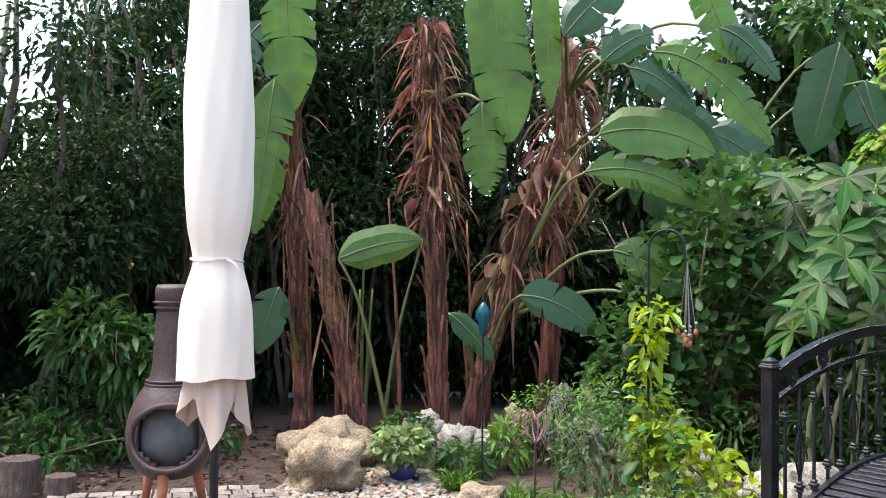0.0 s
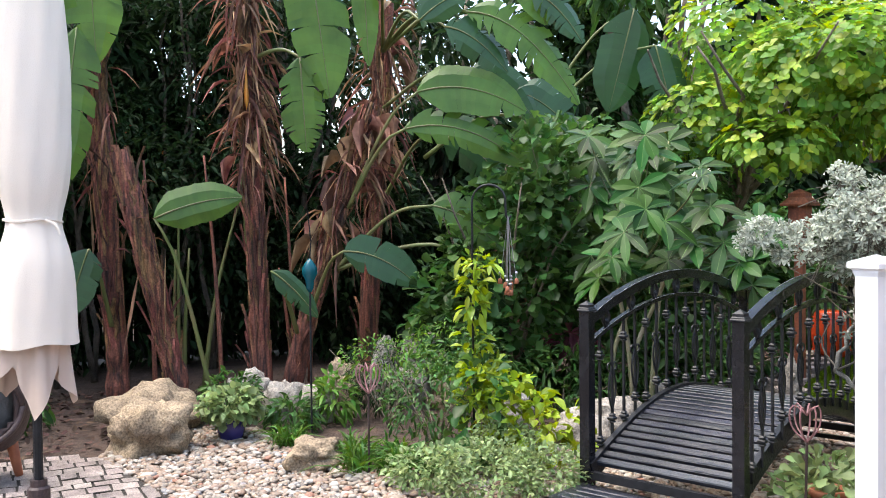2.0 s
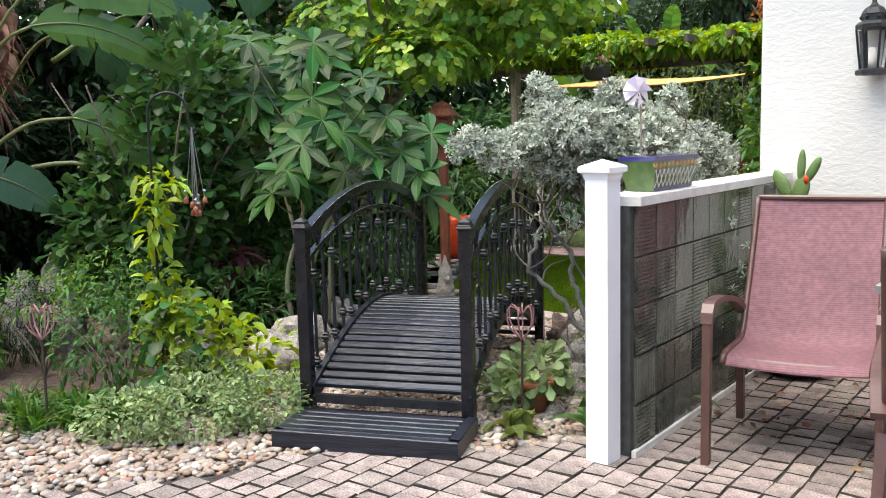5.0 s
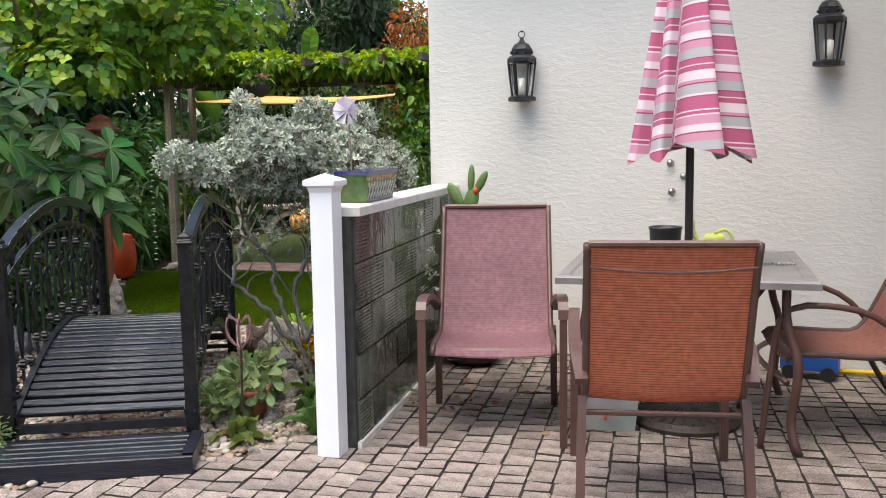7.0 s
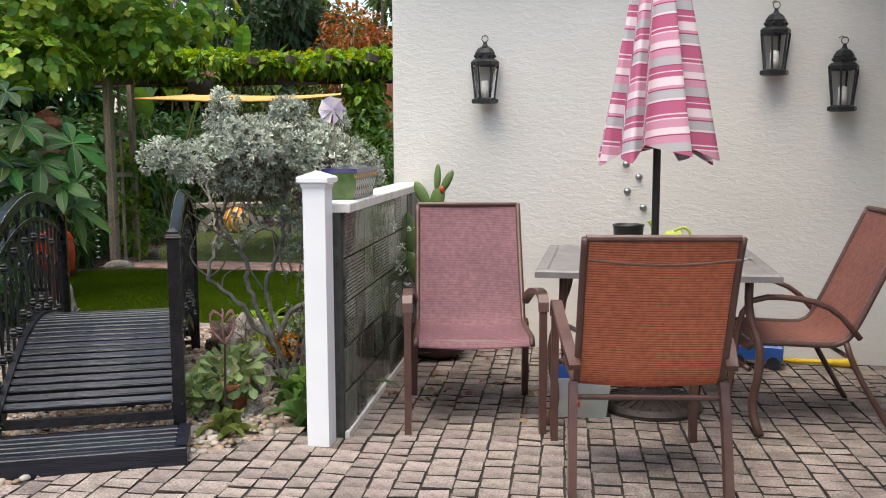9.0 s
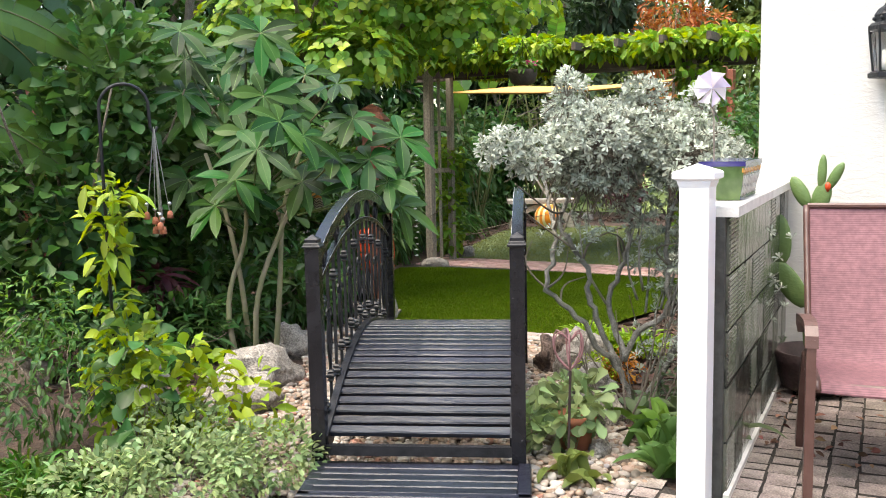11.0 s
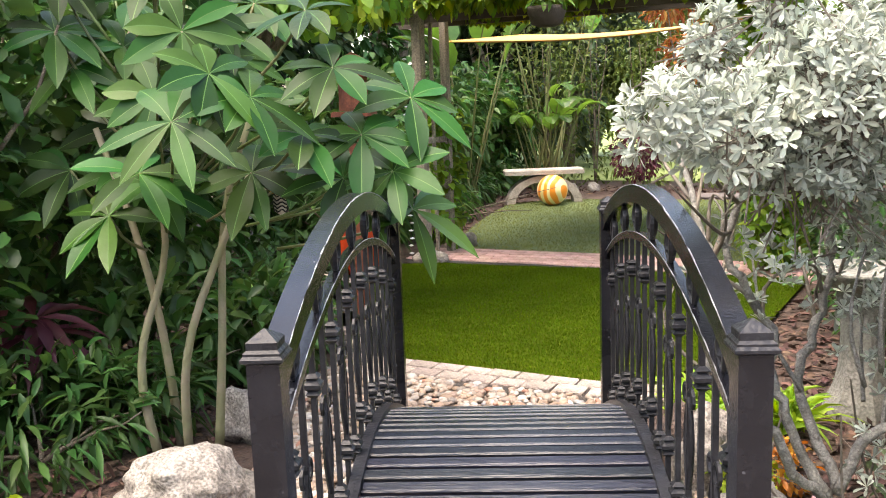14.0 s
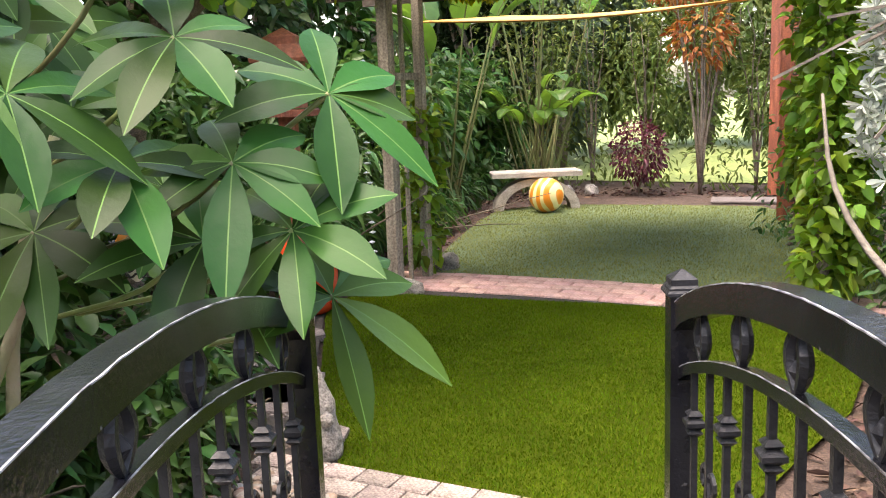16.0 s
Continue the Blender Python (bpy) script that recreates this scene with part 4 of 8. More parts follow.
# ---- plants ----
def paddle(mbs, base, way, length, width, droop=0.5, torn=0.3, stalk=0.5, roll=0.0, rs=0.014):
    """A large paddle leaf on a stalk: many strips along a midrib, torn between; mbs = (blade, stalk)."""
    base, way = np.array(base, dtype=float), unit(way)
    side0 = unit(np.cross(way, (0, 0, 1.0)))
    pts = []
    for k in range(7):
        a = k / 6
        pts.append(base + way * stalk * a + np.array([0, 0, -0.06 * stalk * a * a]))
    tube(mbs[1], pts, [rs * (1 - 0.5 * k / 6) for k in range(7)], 6)
    start = pts[-1]
    d = unit(pts[-1] - pts[-2])
    n = 16
    mid, dirs = [start], []
    for k in range(n):
        d = unit(d + np.array([0, 0, -droop / n * 1.6]))
        mid.append(mid[-1] + d * length / n)
        dirs.append(d)
    dirs.append(d)
    mid = np.array(mid)
    tube(mbs[1], mid[::2], [rs * 0.5 * (1 - 0.8 * k / 8) for k in range(9)], 5)
    side = side0 * math.cos(roll) + np.cross(way, side0) * math.sin(roll)
    for s in (-1, 1):
        prev_t = None
        for k in range(n):
            def w(a):
                return width * 0.5 * min(1.0, (max(a, 0.0) * 5.5) ** 0.6) * (1 - max(0, (a - 0.62) / 0.40) ** 2 * 0.95)
            a0, a1 = k / n, (k + 1) / n
            if prev_t is None or R.random() < torn:
                tilt = R.uniform(-0.5, 0.12)
            else:
                tilt = prev_t
            prev_t = tilt
            vs = []
            for a, m_, dd in ((a0, mid[k], dirs[k]), (a1, mid[k + 1], dirs[k + 1])):
                nor = unit(np.cross(side, dd))
                sd = unit(side * s * math.cos(0.25) + nor * 0.25)
                ww = w(a) * (R.uniform(0.93, 1.0))
                vs += [m_, m_ + sd * ww * 0.5 + dd * ww * 0.12 + (0, 0, tilt * ww * 0.1), m_ + sd * ww + dd * ww * 0.3 + (0, 0, tilt * ww * 0.45)]
            mbs[0].add(vs, [(0, 1, 4, 3), (1, 2, 5, 4)])


def hung_leaf(tree, base, tip, width, top=None, bow=0.08, torn=0.4, m=None, face=(1.0, -0.15, 0.25), rs=0.014):
    """One paddle leaf of a tree, from its base to its tip, with a stalk from the stem's top; places are in the garden."""
    o = np.array(tree.matrix_basis.translation)
    b, t = np.array(base, dtype=float) - o, np.array(tip, dtype=float) - o
    ln = np.linalg.norm(t - b)
    n = 20
    a = np.linspace(0, 1, n + 1)
    up = np.array([0, 0, 1.0])
    mid = b + (t - b) * a[:, None] + up * (bow * ln * 4 * a * (1 - a))[:, None]
    d = unit(np.gradient(mid, axis=0))
    side = unit(np.cross(d, unit(face)))
    nor = np.cross(side, d)
    w = width * 0.5 * np.minimum(1, (a * 5 + 0.03)) ** 0.6 * (1 - np.maximum(0, (a - 0.5) / 0.52) ** 2.2)
    mb = MB()
    for s_ in (-1, 1):
        fold = R.uniform(-0.45, 0.1)
        sweep = 0.15
        for k in range(n):
            if R.random() < torn:
                fold, sweep = R.uniform(-0.7, 0.15), R.uniform(0.05, 0.35)
                notch = R.uniform(0.2, 0.75)
            else:
                notch = 0.0
            vs = []
            for q, cut in ((k, notch), (k + 1, 0.0)):
                ww = w[q] * R.uniform(0.94, 1.0)
                e = side[q] * s_ * math.cos(fold) + nor[q] * math.sin(fold)
                m0 = mid[q]
                vs += [m0, m0 + side[q] * s_ * ww * 0.5 + nor[q] * 0.02 * ww + d[q] * ww * sweep * 0.3, m0 + side[q] * s_ * ww * 0.5 + e * ww * 0.5 * (1 - 0.25 * cut) + d[q] * (ww * sweep + cut * ln / n)]
            mb.add(vs, [(0, 1, 4, 3), (1, 2, 5, 4)])
    part("leaf_blade", mb, m or L_BOP, tree, smooth=False)
    mb = MB()
    tube(mb, mid[::2] + nor[::2] * 0.004, [rs * 0.55 * (1 - 0.08 * k) for k in range(11)], 5)
    if top is not None:
        q = np.array(top, dtype=float) - o
        c = q * 0.4 + b * 0.6 + up * 0.18 * np.linalg.norm(b - q)
        tube(mb, smooth_line([q, c, b], 12), [rs * (1.5 - 0.07 * k) for k in range(12)], 6)
    part("leaf_stalk", mb, M_PETIOLE, tree, smooth=True)


def bop_tree(x, y, label, height, lean=(0, 0), r=0.08, dead=60, broad=0, strips=150):
    """A bird-of-paradise stem: rough core, overlapping dead sheaths and a ragged skirt of dead leaves."""
    tr = thing("bird_of_paradise_tree", label, "tree", x, y, -0.02, group="bird-of-paradise clump")
    stem, sheath = MB(), MB()
    n = 22
    r *= 0.86
    axis = lambda a: np.array([lean[0] * a ** 1.2, lean[1] * a ** 1.2, height * a])
    P = np.array([axis(k / n) for k in range(n + 1)]) + R.normal(0, 0.008, (n + 1, 3)) * (1, 1, 0)
    tube(stem, P, [r * (1.35 - 0.5 * min(1, 3 * k / n) + 0.15 * R.random()) for k in range(n + 1)], 11)
    for i in range(strips):
        a = R.uniform(0.0, 0.88)
        th = R.uniform(0, 6.28)
        out, sd = np.array([math.cos(th), math.sin(th), 0]), np.array([-math.sin(th), math.cos(th), 0])
        ln = R.uniform(0.2, 0.75) * min(1.0, height * 0.4)
        a1 = min(a + ln / height, 1.02)
        op = R.uniform(0.0, 0.018) if R.random() < 0.86 else R.uniform(0.04, 0.14)
        w0 = R.uniform(0.012, 0.045)
        vs = []
        for k in range(5):
            t = k / 4
            c = axis(a + (a1 - a) * t) + out * (r * 0.93 + 0.012 + op * t ** 2.2) + sd * R.normal(0, 0.012)
            w = w0 * (1 - 0.6 * t)
            vs += [c - sd * w - out * 0.012, c + out * 0.006, c + sd * w - out * 0.012]
        sheath.add(vs, [(3 * k + q, 3 * k + q + 1, 3 * k + q + 4, 3 * k + q + 3) for k in range(4) for q in (0, 1)])
    part("trunk", stem, M_TRUNKBOP, tr)
    tagged(part("sheath", sheath, M_TRUNKBOP, tr, "ragged brown dead leaf sheaths"), kind="stuff")
    for cnt, lo, ln0, ln1, w0, w1, nm in ((int(dead * 1.4), 0.5, 0.1, 0.42, 0.006, 0.028, "dead_leaf_skirt"), (broad, 0.55, 0.15, 0.3, 0.07, 0.14, "broad_dead_leaf")):
        if not cnt:
            continue
        b, w = [], []
        for i in range(cnt):
            a = R.uniform(lo, 1.0)
            th = R.uniform(0, 6.28)
            o = np.array([math.cos(th), math.sin(th), 0])
            b.append(axis(a) + o * r * R.uniform(0.9, 2.2))
            w.append(o * R.uniform(0.1, 1.1) + R.normal(0, 0.55, 3) + (0, 0, R.uniform(-1.3, 0.5)))
        tagged(part(nm, leaf_mesh(nm, M_DEADLEAF, b, np.array(w), R.uniform(ln0, ln1, cnt), R.uniform(w0, w1, cnt), LANCE, 1.1, 0.7), None, tr, "curled brown dead leaves"), kind="stuff")
    return tr


# darker copy of the paddle leaf, with shade put into its base colour
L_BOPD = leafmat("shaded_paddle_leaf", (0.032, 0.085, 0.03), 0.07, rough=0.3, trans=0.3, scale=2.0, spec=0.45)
t1 = bop_tree(-5.72, 1.28, "leaning bird-of-paradise stem with brown dead sheaths", 1.95, (0.05, -0.42), 0.085, 8)
t1b = bop_tree(-6.15, 0.85, "thin bird-of-paradise stem behind the boulders", 2.7, (0.1, -0.15), 0.08, 25)
hung_leaf(t1b, (-5.55, 0.67, 3.68), (-5.55, 0.73, 2.55), 0.46, None, 0.02, 0.35)
hung_leaf(t1b, (-5.56, 0.6, 2.8), (-5.54, 0.46, 1.61), 0.4, (-6.05, 0.7, 2.6), 0.02, 0.4)
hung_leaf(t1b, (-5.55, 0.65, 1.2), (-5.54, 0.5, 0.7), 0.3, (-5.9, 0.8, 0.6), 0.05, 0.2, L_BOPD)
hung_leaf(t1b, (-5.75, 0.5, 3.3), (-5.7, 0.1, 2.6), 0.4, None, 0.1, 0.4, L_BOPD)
t2 = bop_tree(-5.93, 1.95, "tall bird-of-paradise stem with an orange bract and torn leaves", 3.35, (0.12, -0.12), 0.075, 210, 16, 260)
hung_leaf(t2, (-5.43, 2.24, 3.75), (-5.39, 2.42, 2.35), 0.5, None, 0.0, 0.4)
hung_leaf(t2, (-5.33, 2.66, 3.72), (-5.32, 2.72, 2.6), 0.22, None, 0.0, 0.05)
hung_leaf(t2, (-5.44, 2.2, 2.66), (-5.43, 2.24, 1.93), 0.36, (-5.8, 1.9, 2.7), 0.0, 0.45)
hung_leaf(t2, (-5.6, 2.35, 3.8), (-5.55, 2.5, 2.9), 0.35, None, 0.0, 0.3, L_BOPD)
hung_leaf(t2, (-5.32, 1.1, 1.42), (-5.28, 1.72, 1.57), 0.32, (-5.5, 1.5, 0.1), 0.06, 0.05)
mb = MB()
lathe(mb, [(0.003, 0), (0.03, 0.07), (0.028, 0.16), (0.01, 0.3), (0.002, 0.36)], 8, (0.2, -0.12, 2.3), sy=0.6)
part("bract", mb, mat("orange_bract", (0.6, 0.2, 0.02), (0.5, 0.25, 0.05), 0.5, 8), t2, "orange flower bract", smooth=True)
t3 = bop_tree(-5.85, 2.18, "leaning bird-of-paradise stem with arching green leaves", 2.3, (0.35, 0.6), 0.08, 60, 24, 160)
tt = (-5.55, 2.6, 1.5)
hung_leaf(t3, (-4.98, 3.0, 2.36), (-4.68, 3.76, 2.2), 0.42, tt, 0.12, 0.12)
hung_leaf(t3, (-5.0, 2.9, 2.08), (-4.67, 3.78, 1.77), 0.3, tt, 0.14, 0.3)
hung_leaf(t3, (-4.95, 3.1, 1.5), (-4.77, 3.56, 1.19), 0.34, (-5.6, 2.5, 1.0), 0.1, 0.3)
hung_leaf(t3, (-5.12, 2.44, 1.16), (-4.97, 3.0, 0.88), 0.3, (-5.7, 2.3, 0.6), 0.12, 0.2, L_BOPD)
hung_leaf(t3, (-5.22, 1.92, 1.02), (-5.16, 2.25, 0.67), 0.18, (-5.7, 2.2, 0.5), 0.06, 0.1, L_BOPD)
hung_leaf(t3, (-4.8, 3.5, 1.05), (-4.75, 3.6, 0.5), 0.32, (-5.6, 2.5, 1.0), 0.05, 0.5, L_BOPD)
t4 = bop_tree(-6.5, 3.0, "tall bird-of-paradise stem at the back of the clump", 3.4, (0.1, 0.2), 0.085, 120, 12)
tt = (-6.2, 3.1, 2.9)
hung_leaf(t4, (-4.85, 3.36, 2.96), (-4.51, 4.12, 2.25), 0.36, tt, 0.16, 0.55)
hung_leaf(t4, (-4.71, 3.66, 3.5), (-4.61, 3.9, 2.85), 0.32, None, 0.0, 0.1)
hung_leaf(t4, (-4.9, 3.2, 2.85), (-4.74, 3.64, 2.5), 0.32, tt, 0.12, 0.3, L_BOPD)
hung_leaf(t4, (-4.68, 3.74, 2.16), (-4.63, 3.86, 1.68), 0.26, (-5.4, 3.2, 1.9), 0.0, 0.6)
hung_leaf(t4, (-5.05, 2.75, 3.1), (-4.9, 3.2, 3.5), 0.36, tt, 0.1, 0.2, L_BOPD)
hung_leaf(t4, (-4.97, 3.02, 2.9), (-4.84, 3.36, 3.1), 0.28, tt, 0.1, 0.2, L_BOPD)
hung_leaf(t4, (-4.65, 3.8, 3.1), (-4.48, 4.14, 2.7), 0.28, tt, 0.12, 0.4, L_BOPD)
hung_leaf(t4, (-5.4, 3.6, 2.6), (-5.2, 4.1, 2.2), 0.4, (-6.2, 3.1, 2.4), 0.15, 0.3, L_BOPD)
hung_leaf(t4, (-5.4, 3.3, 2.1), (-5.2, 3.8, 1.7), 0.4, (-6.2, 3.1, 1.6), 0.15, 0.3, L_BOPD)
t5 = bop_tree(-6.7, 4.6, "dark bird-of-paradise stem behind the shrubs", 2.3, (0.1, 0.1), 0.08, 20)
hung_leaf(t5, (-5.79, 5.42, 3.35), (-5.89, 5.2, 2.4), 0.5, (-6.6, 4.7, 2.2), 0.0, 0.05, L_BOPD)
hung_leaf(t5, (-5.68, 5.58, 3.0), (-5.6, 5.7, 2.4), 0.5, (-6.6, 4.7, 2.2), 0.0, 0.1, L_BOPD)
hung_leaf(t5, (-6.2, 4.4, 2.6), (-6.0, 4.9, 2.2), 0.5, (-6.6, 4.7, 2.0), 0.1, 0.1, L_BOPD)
# slender living stalks between the stems
stk = thing("young_stalk_clump", "slender green and brown leaf stalks among the stems", "plant", -5.9, 1.6, -0.02)
for k in range(11):
    x, y, h = R.uniform(-0.5, 0.1), R.uniform(-0.5, 1.1), R.uniform(0.9, 2.0)
    mb = MB()
    dx, dy = R.normal(0, 0.12, 2)
    tube(mb, smooth_line([(x, y, 0), (x + dx * 0.3, y + dy * 0.3, h * 0.5), (x + dx, y + dy, h)], 9), [0.022 - 0.0017 * q for q in range(9)], 7)
    part("stalk", mb, M_PETIOLE if k % 2 else M_TRUNKBOP, stk, smooth=True)


def shrub(name, label, cat, x, y, blobs, m, n, length, width, shape=DIAM, stems=5, h=None, r0=0.012, bark=None, droop=0.3, extra=(), group="", outward=0.8, shell=0.55, spread=None):
    """A bush: fanned stems and a crown of single leaves; blobs are relative to its foot."""
    t = thing(name, label, cat, x, y, -0.03, group=group)
    top = max(b[2] for b in blobs) if h is None else h
    if stems:
        mb = MB()
        sp = max(max(abs(b[0]) + b[3] * 0.5, abs(b[1]) + b[4] * 0.5) for b in blobs) if spread is None else spread
        branchy(mb, (0, 0, 0), top, sp * 0.8, stems, r0)
        part("branchwork", mb, bark or M_BARK, t, smooth=True)
    part("crown", foliage("crown", m, n, blobs, length, width, shape, droop, outward, shell=shell), None, t)
    for nm, mm, k, ln, wd, lb in extra:
        part(nm, foliage(nm, mm, k, blobs, ln, wd, OVAL, 0.2, 1.2, shell=0.85), None, t, lb)
    return t


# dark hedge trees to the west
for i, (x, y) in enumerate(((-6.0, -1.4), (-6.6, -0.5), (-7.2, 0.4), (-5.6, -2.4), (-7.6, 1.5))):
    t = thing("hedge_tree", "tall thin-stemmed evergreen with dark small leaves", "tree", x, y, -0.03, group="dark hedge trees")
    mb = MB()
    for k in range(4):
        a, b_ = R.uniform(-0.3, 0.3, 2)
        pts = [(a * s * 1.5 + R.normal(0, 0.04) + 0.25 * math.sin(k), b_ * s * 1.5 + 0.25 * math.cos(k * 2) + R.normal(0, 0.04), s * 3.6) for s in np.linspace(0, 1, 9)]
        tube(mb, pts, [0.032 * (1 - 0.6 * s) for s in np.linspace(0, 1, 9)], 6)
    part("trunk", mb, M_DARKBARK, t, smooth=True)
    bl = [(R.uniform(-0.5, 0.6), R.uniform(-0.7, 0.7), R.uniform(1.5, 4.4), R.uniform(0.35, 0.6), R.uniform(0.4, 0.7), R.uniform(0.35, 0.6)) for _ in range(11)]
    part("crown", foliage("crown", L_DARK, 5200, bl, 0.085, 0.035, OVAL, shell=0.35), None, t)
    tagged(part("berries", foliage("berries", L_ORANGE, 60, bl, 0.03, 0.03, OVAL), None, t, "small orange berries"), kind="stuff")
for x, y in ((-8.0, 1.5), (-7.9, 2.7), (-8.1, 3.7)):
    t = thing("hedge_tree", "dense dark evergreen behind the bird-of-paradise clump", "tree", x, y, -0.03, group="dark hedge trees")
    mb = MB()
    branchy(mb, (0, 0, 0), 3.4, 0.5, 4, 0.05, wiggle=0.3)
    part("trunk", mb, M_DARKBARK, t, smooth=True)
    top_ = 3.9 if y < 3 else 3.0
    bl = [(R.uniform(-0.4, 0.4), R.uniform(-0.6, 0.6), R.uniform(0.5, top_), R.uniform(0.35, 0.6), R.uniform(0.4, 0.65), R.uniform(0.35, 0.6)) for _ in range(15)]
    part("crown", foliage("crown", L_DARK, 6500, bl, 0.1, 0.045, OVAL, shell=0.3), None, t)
shrub("shrub", "low mixed green undergrowth below the dark hedge", "shrub", -5.0, -1.0, [(0, 0, 0.18, 0.5, 0.6, 0.2), (-0.3, 0.9, 0.15, 0.5, 0.5, 0.2), (-0.6, 0.2, 0.3, 0.5, 0.5, 0.3)], L_MID, 1500, 0.1, 0.035, LANCE, 6)
shrub("shrub", "leafy dark green shrub beside the clay chimney stove", "shrub", -5.2, -0.35, [(0, 0, 0.75, 0.3, 0.35, 0.3), (0.1, -0.3, 0.95, 0.25, 0.3, 0.25)], L_MID, 700, 0.14, 0.045, LANCE, 5)
# tall backdrop of woods, north-west to east
def woods(x, y, w, h, lab, m=L_DARK, n=5200, ls=0.2):
    t = thing("hedge_tree", lab, "tree", x, y, -0.03, group="trees round the garden")
    mb = MB()
    branchy(mb, (0, 0, 0), h * 0.85, w * 0.5, 5, 0.09, wiggle=0.4)
    part("trunk", mb, M_BARK, t, smooth=True)
    bl = [(R.uniform(-w, w) * 0.6, R.uniform(-w, w) * 0.6, R.uniform(0.12, 0.9) * h, w * R.uniform(0.25, 0.45), w * R.uniform(0.25, 0.45), w * R.uniform(0.2, 0.4)) for _ in range(14)]
    part("crown", foliage("crown", m, n, bl, ls, ls * 0.42, OVAL, shell=0.4), None, t)


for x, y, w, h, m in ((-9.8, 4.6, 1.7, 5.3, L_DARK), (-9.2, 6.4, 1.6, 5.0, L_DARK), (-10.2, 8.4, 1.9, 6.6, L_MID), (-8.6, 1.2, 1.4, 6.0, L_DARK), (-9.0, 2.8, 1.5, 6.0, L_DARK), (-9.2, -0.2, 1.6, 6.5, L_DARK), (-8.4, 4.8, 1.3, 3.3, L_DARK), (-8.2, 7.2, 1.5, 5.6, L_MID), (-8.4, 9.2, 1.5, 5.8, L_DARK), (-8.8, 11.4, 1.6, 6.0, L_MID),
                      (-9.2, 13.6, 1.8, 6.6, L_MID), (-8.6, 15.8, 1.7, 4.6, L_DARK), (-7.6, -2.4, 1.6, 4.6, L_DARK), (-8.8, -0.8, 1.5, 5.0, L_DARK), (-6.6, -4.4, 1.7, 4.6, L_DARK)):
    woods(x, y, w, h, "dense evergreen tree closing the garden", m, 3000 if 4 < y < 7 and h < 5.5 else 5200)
for x, y, w, h, m in ((-9.4, 21.5, 2.6, 7.5, L_OLIVE), (-1.0, 22.0, 2.6, 7.5, L_OLIVE), (2.0, 20.5, 2.6, 7.0, M_FARTREE), (-10.5, 19.0, 2.6, 6.0, M_FARTREE), (-1.0, 15.5, 1.5, 4.4, L_MID), (-3.6, 24.0, 2.6, 8.0, L_OLIVE), (-6.8, 23.0, 2.4, 7.0, L_OLIVE), (0.5, 17.5, 2.0, 5.6, M_FARTREE), (-8.0, 17.6, 2.0, 5.6, M_FARTREE)):
    woods(x, y, w, h, "tall dark tree far behind the garden", m, 5200, 0.3)
# planting on the south and east sides, behind the walker
for x, y, w, h in ((-4.5, -7.5, 2.2, 5.0), (0.0, -8.5, 2.2, 5.0), (4.5, -8.0, 2.2, 5.0)):
    woods(x, y, w, h, "evergreen tree beyond the patio", L_MID, 2500, 0.3)

# money tree with palmate leaves
mt = thing("money_tree", "money tree with glossy palmate green leaves and thin pale trunks", "tree", -4.05, 4.3, -0.03)
for px, py, tx, ty, tz in ((-0.06, -0.1, -0.02, -0.02, 1.05), (0.03, -0.03, 0.35, 0.1, 1.15), (-0.1, 0.05, -0.25, -0.1, 1.3), (0.1, 0.06, 0.25, 0.2, 1.3)):
    mb = MB()
    tube(mb, smooth_line([(px, py, 0), (px * 1.5 + R.normal(0, 0.04), py + R.normal(0, 0.04), tz * 0.4), (tx * 0.6, ty * 0.6, tz * 0.75), (tx, ty, tz)], 12), [0.02 - 0.008 * k / 11 for k in range(12)], 8)
    part("trunk", mb, M_GREENBARK, mt, smooth=True)
# shoots at the sunny front, then the crown behind them
tips = [(0.74, 0.1, 1.48), (0.46, -0.2, 1.47), (0.89, 0.35, 1.37), (0.81, 0.15, 1.25), (0.66, 0.02, 1.26), (0.42, -0.34, 1.32), (0.04, -0.31, 1.0), (0.45, -0.02, 1.13), (0.9, 0.2, 1.12), (0.73, 0.14, 1.1), (0.56, -0.12, 1.39), (0.93, 0.27, 0.98), (0.2, -0.3, 1.15), (0.3, -0.15, 1.62), (0.62, 0.12, 1.68)]
front = len(tips)
for i in range(40):
    tips.append((R.uniform(-0.5, 0.25), R.uniform(-0.2, 0.65), R.uniform(1.05, 2.05)))
tips = np.array(tips)
ways = unit(np.stack([R.normal(0.5, 0.2, len(tips)), R.normal(-0.42, 0.2, len(tips)), R.uniform(0.35, 0.85, len(tips))], 1))
part("crown", rosettes("crown", L_PALM, tips, ways, 7, 0.225, 0.082, LEAF8, 0.95, 0.26, 0.1, rib=M_RIB), None, mt)
mb = MB()
for p, w in zip(tips, ways):
    tube(mb, smooth_line([p * (0.45, 0.45, 0.75) + (0, 0, 0.1), p * (0.8, 0.8, 0.9), p], 6), 0.006, 5)
tagged(part("stalkwork", mb, M_PETIOLE, mt, smooth=True), kind="stuff")

# round-leaved clusia and neighbours
shrub("clusia_shrub", "dense shrub with round leathery green leaves", "shrub", -4.9, 3.7, [(0, 0, 1.0, 0.5, 0.55, 0.8), (-0.3, 0.6, 1.5, 0.5, 0.5, 0.8), (0.2, 0.1, 1.7, 0.3, 0.3, 0.5), (0.0, -0.4, 0.7, 0.4, 0.4, 0.5)], L_MID, 2600, 0.11, 0.085, SPOON, 7, r0=0.02, droop=0.1)
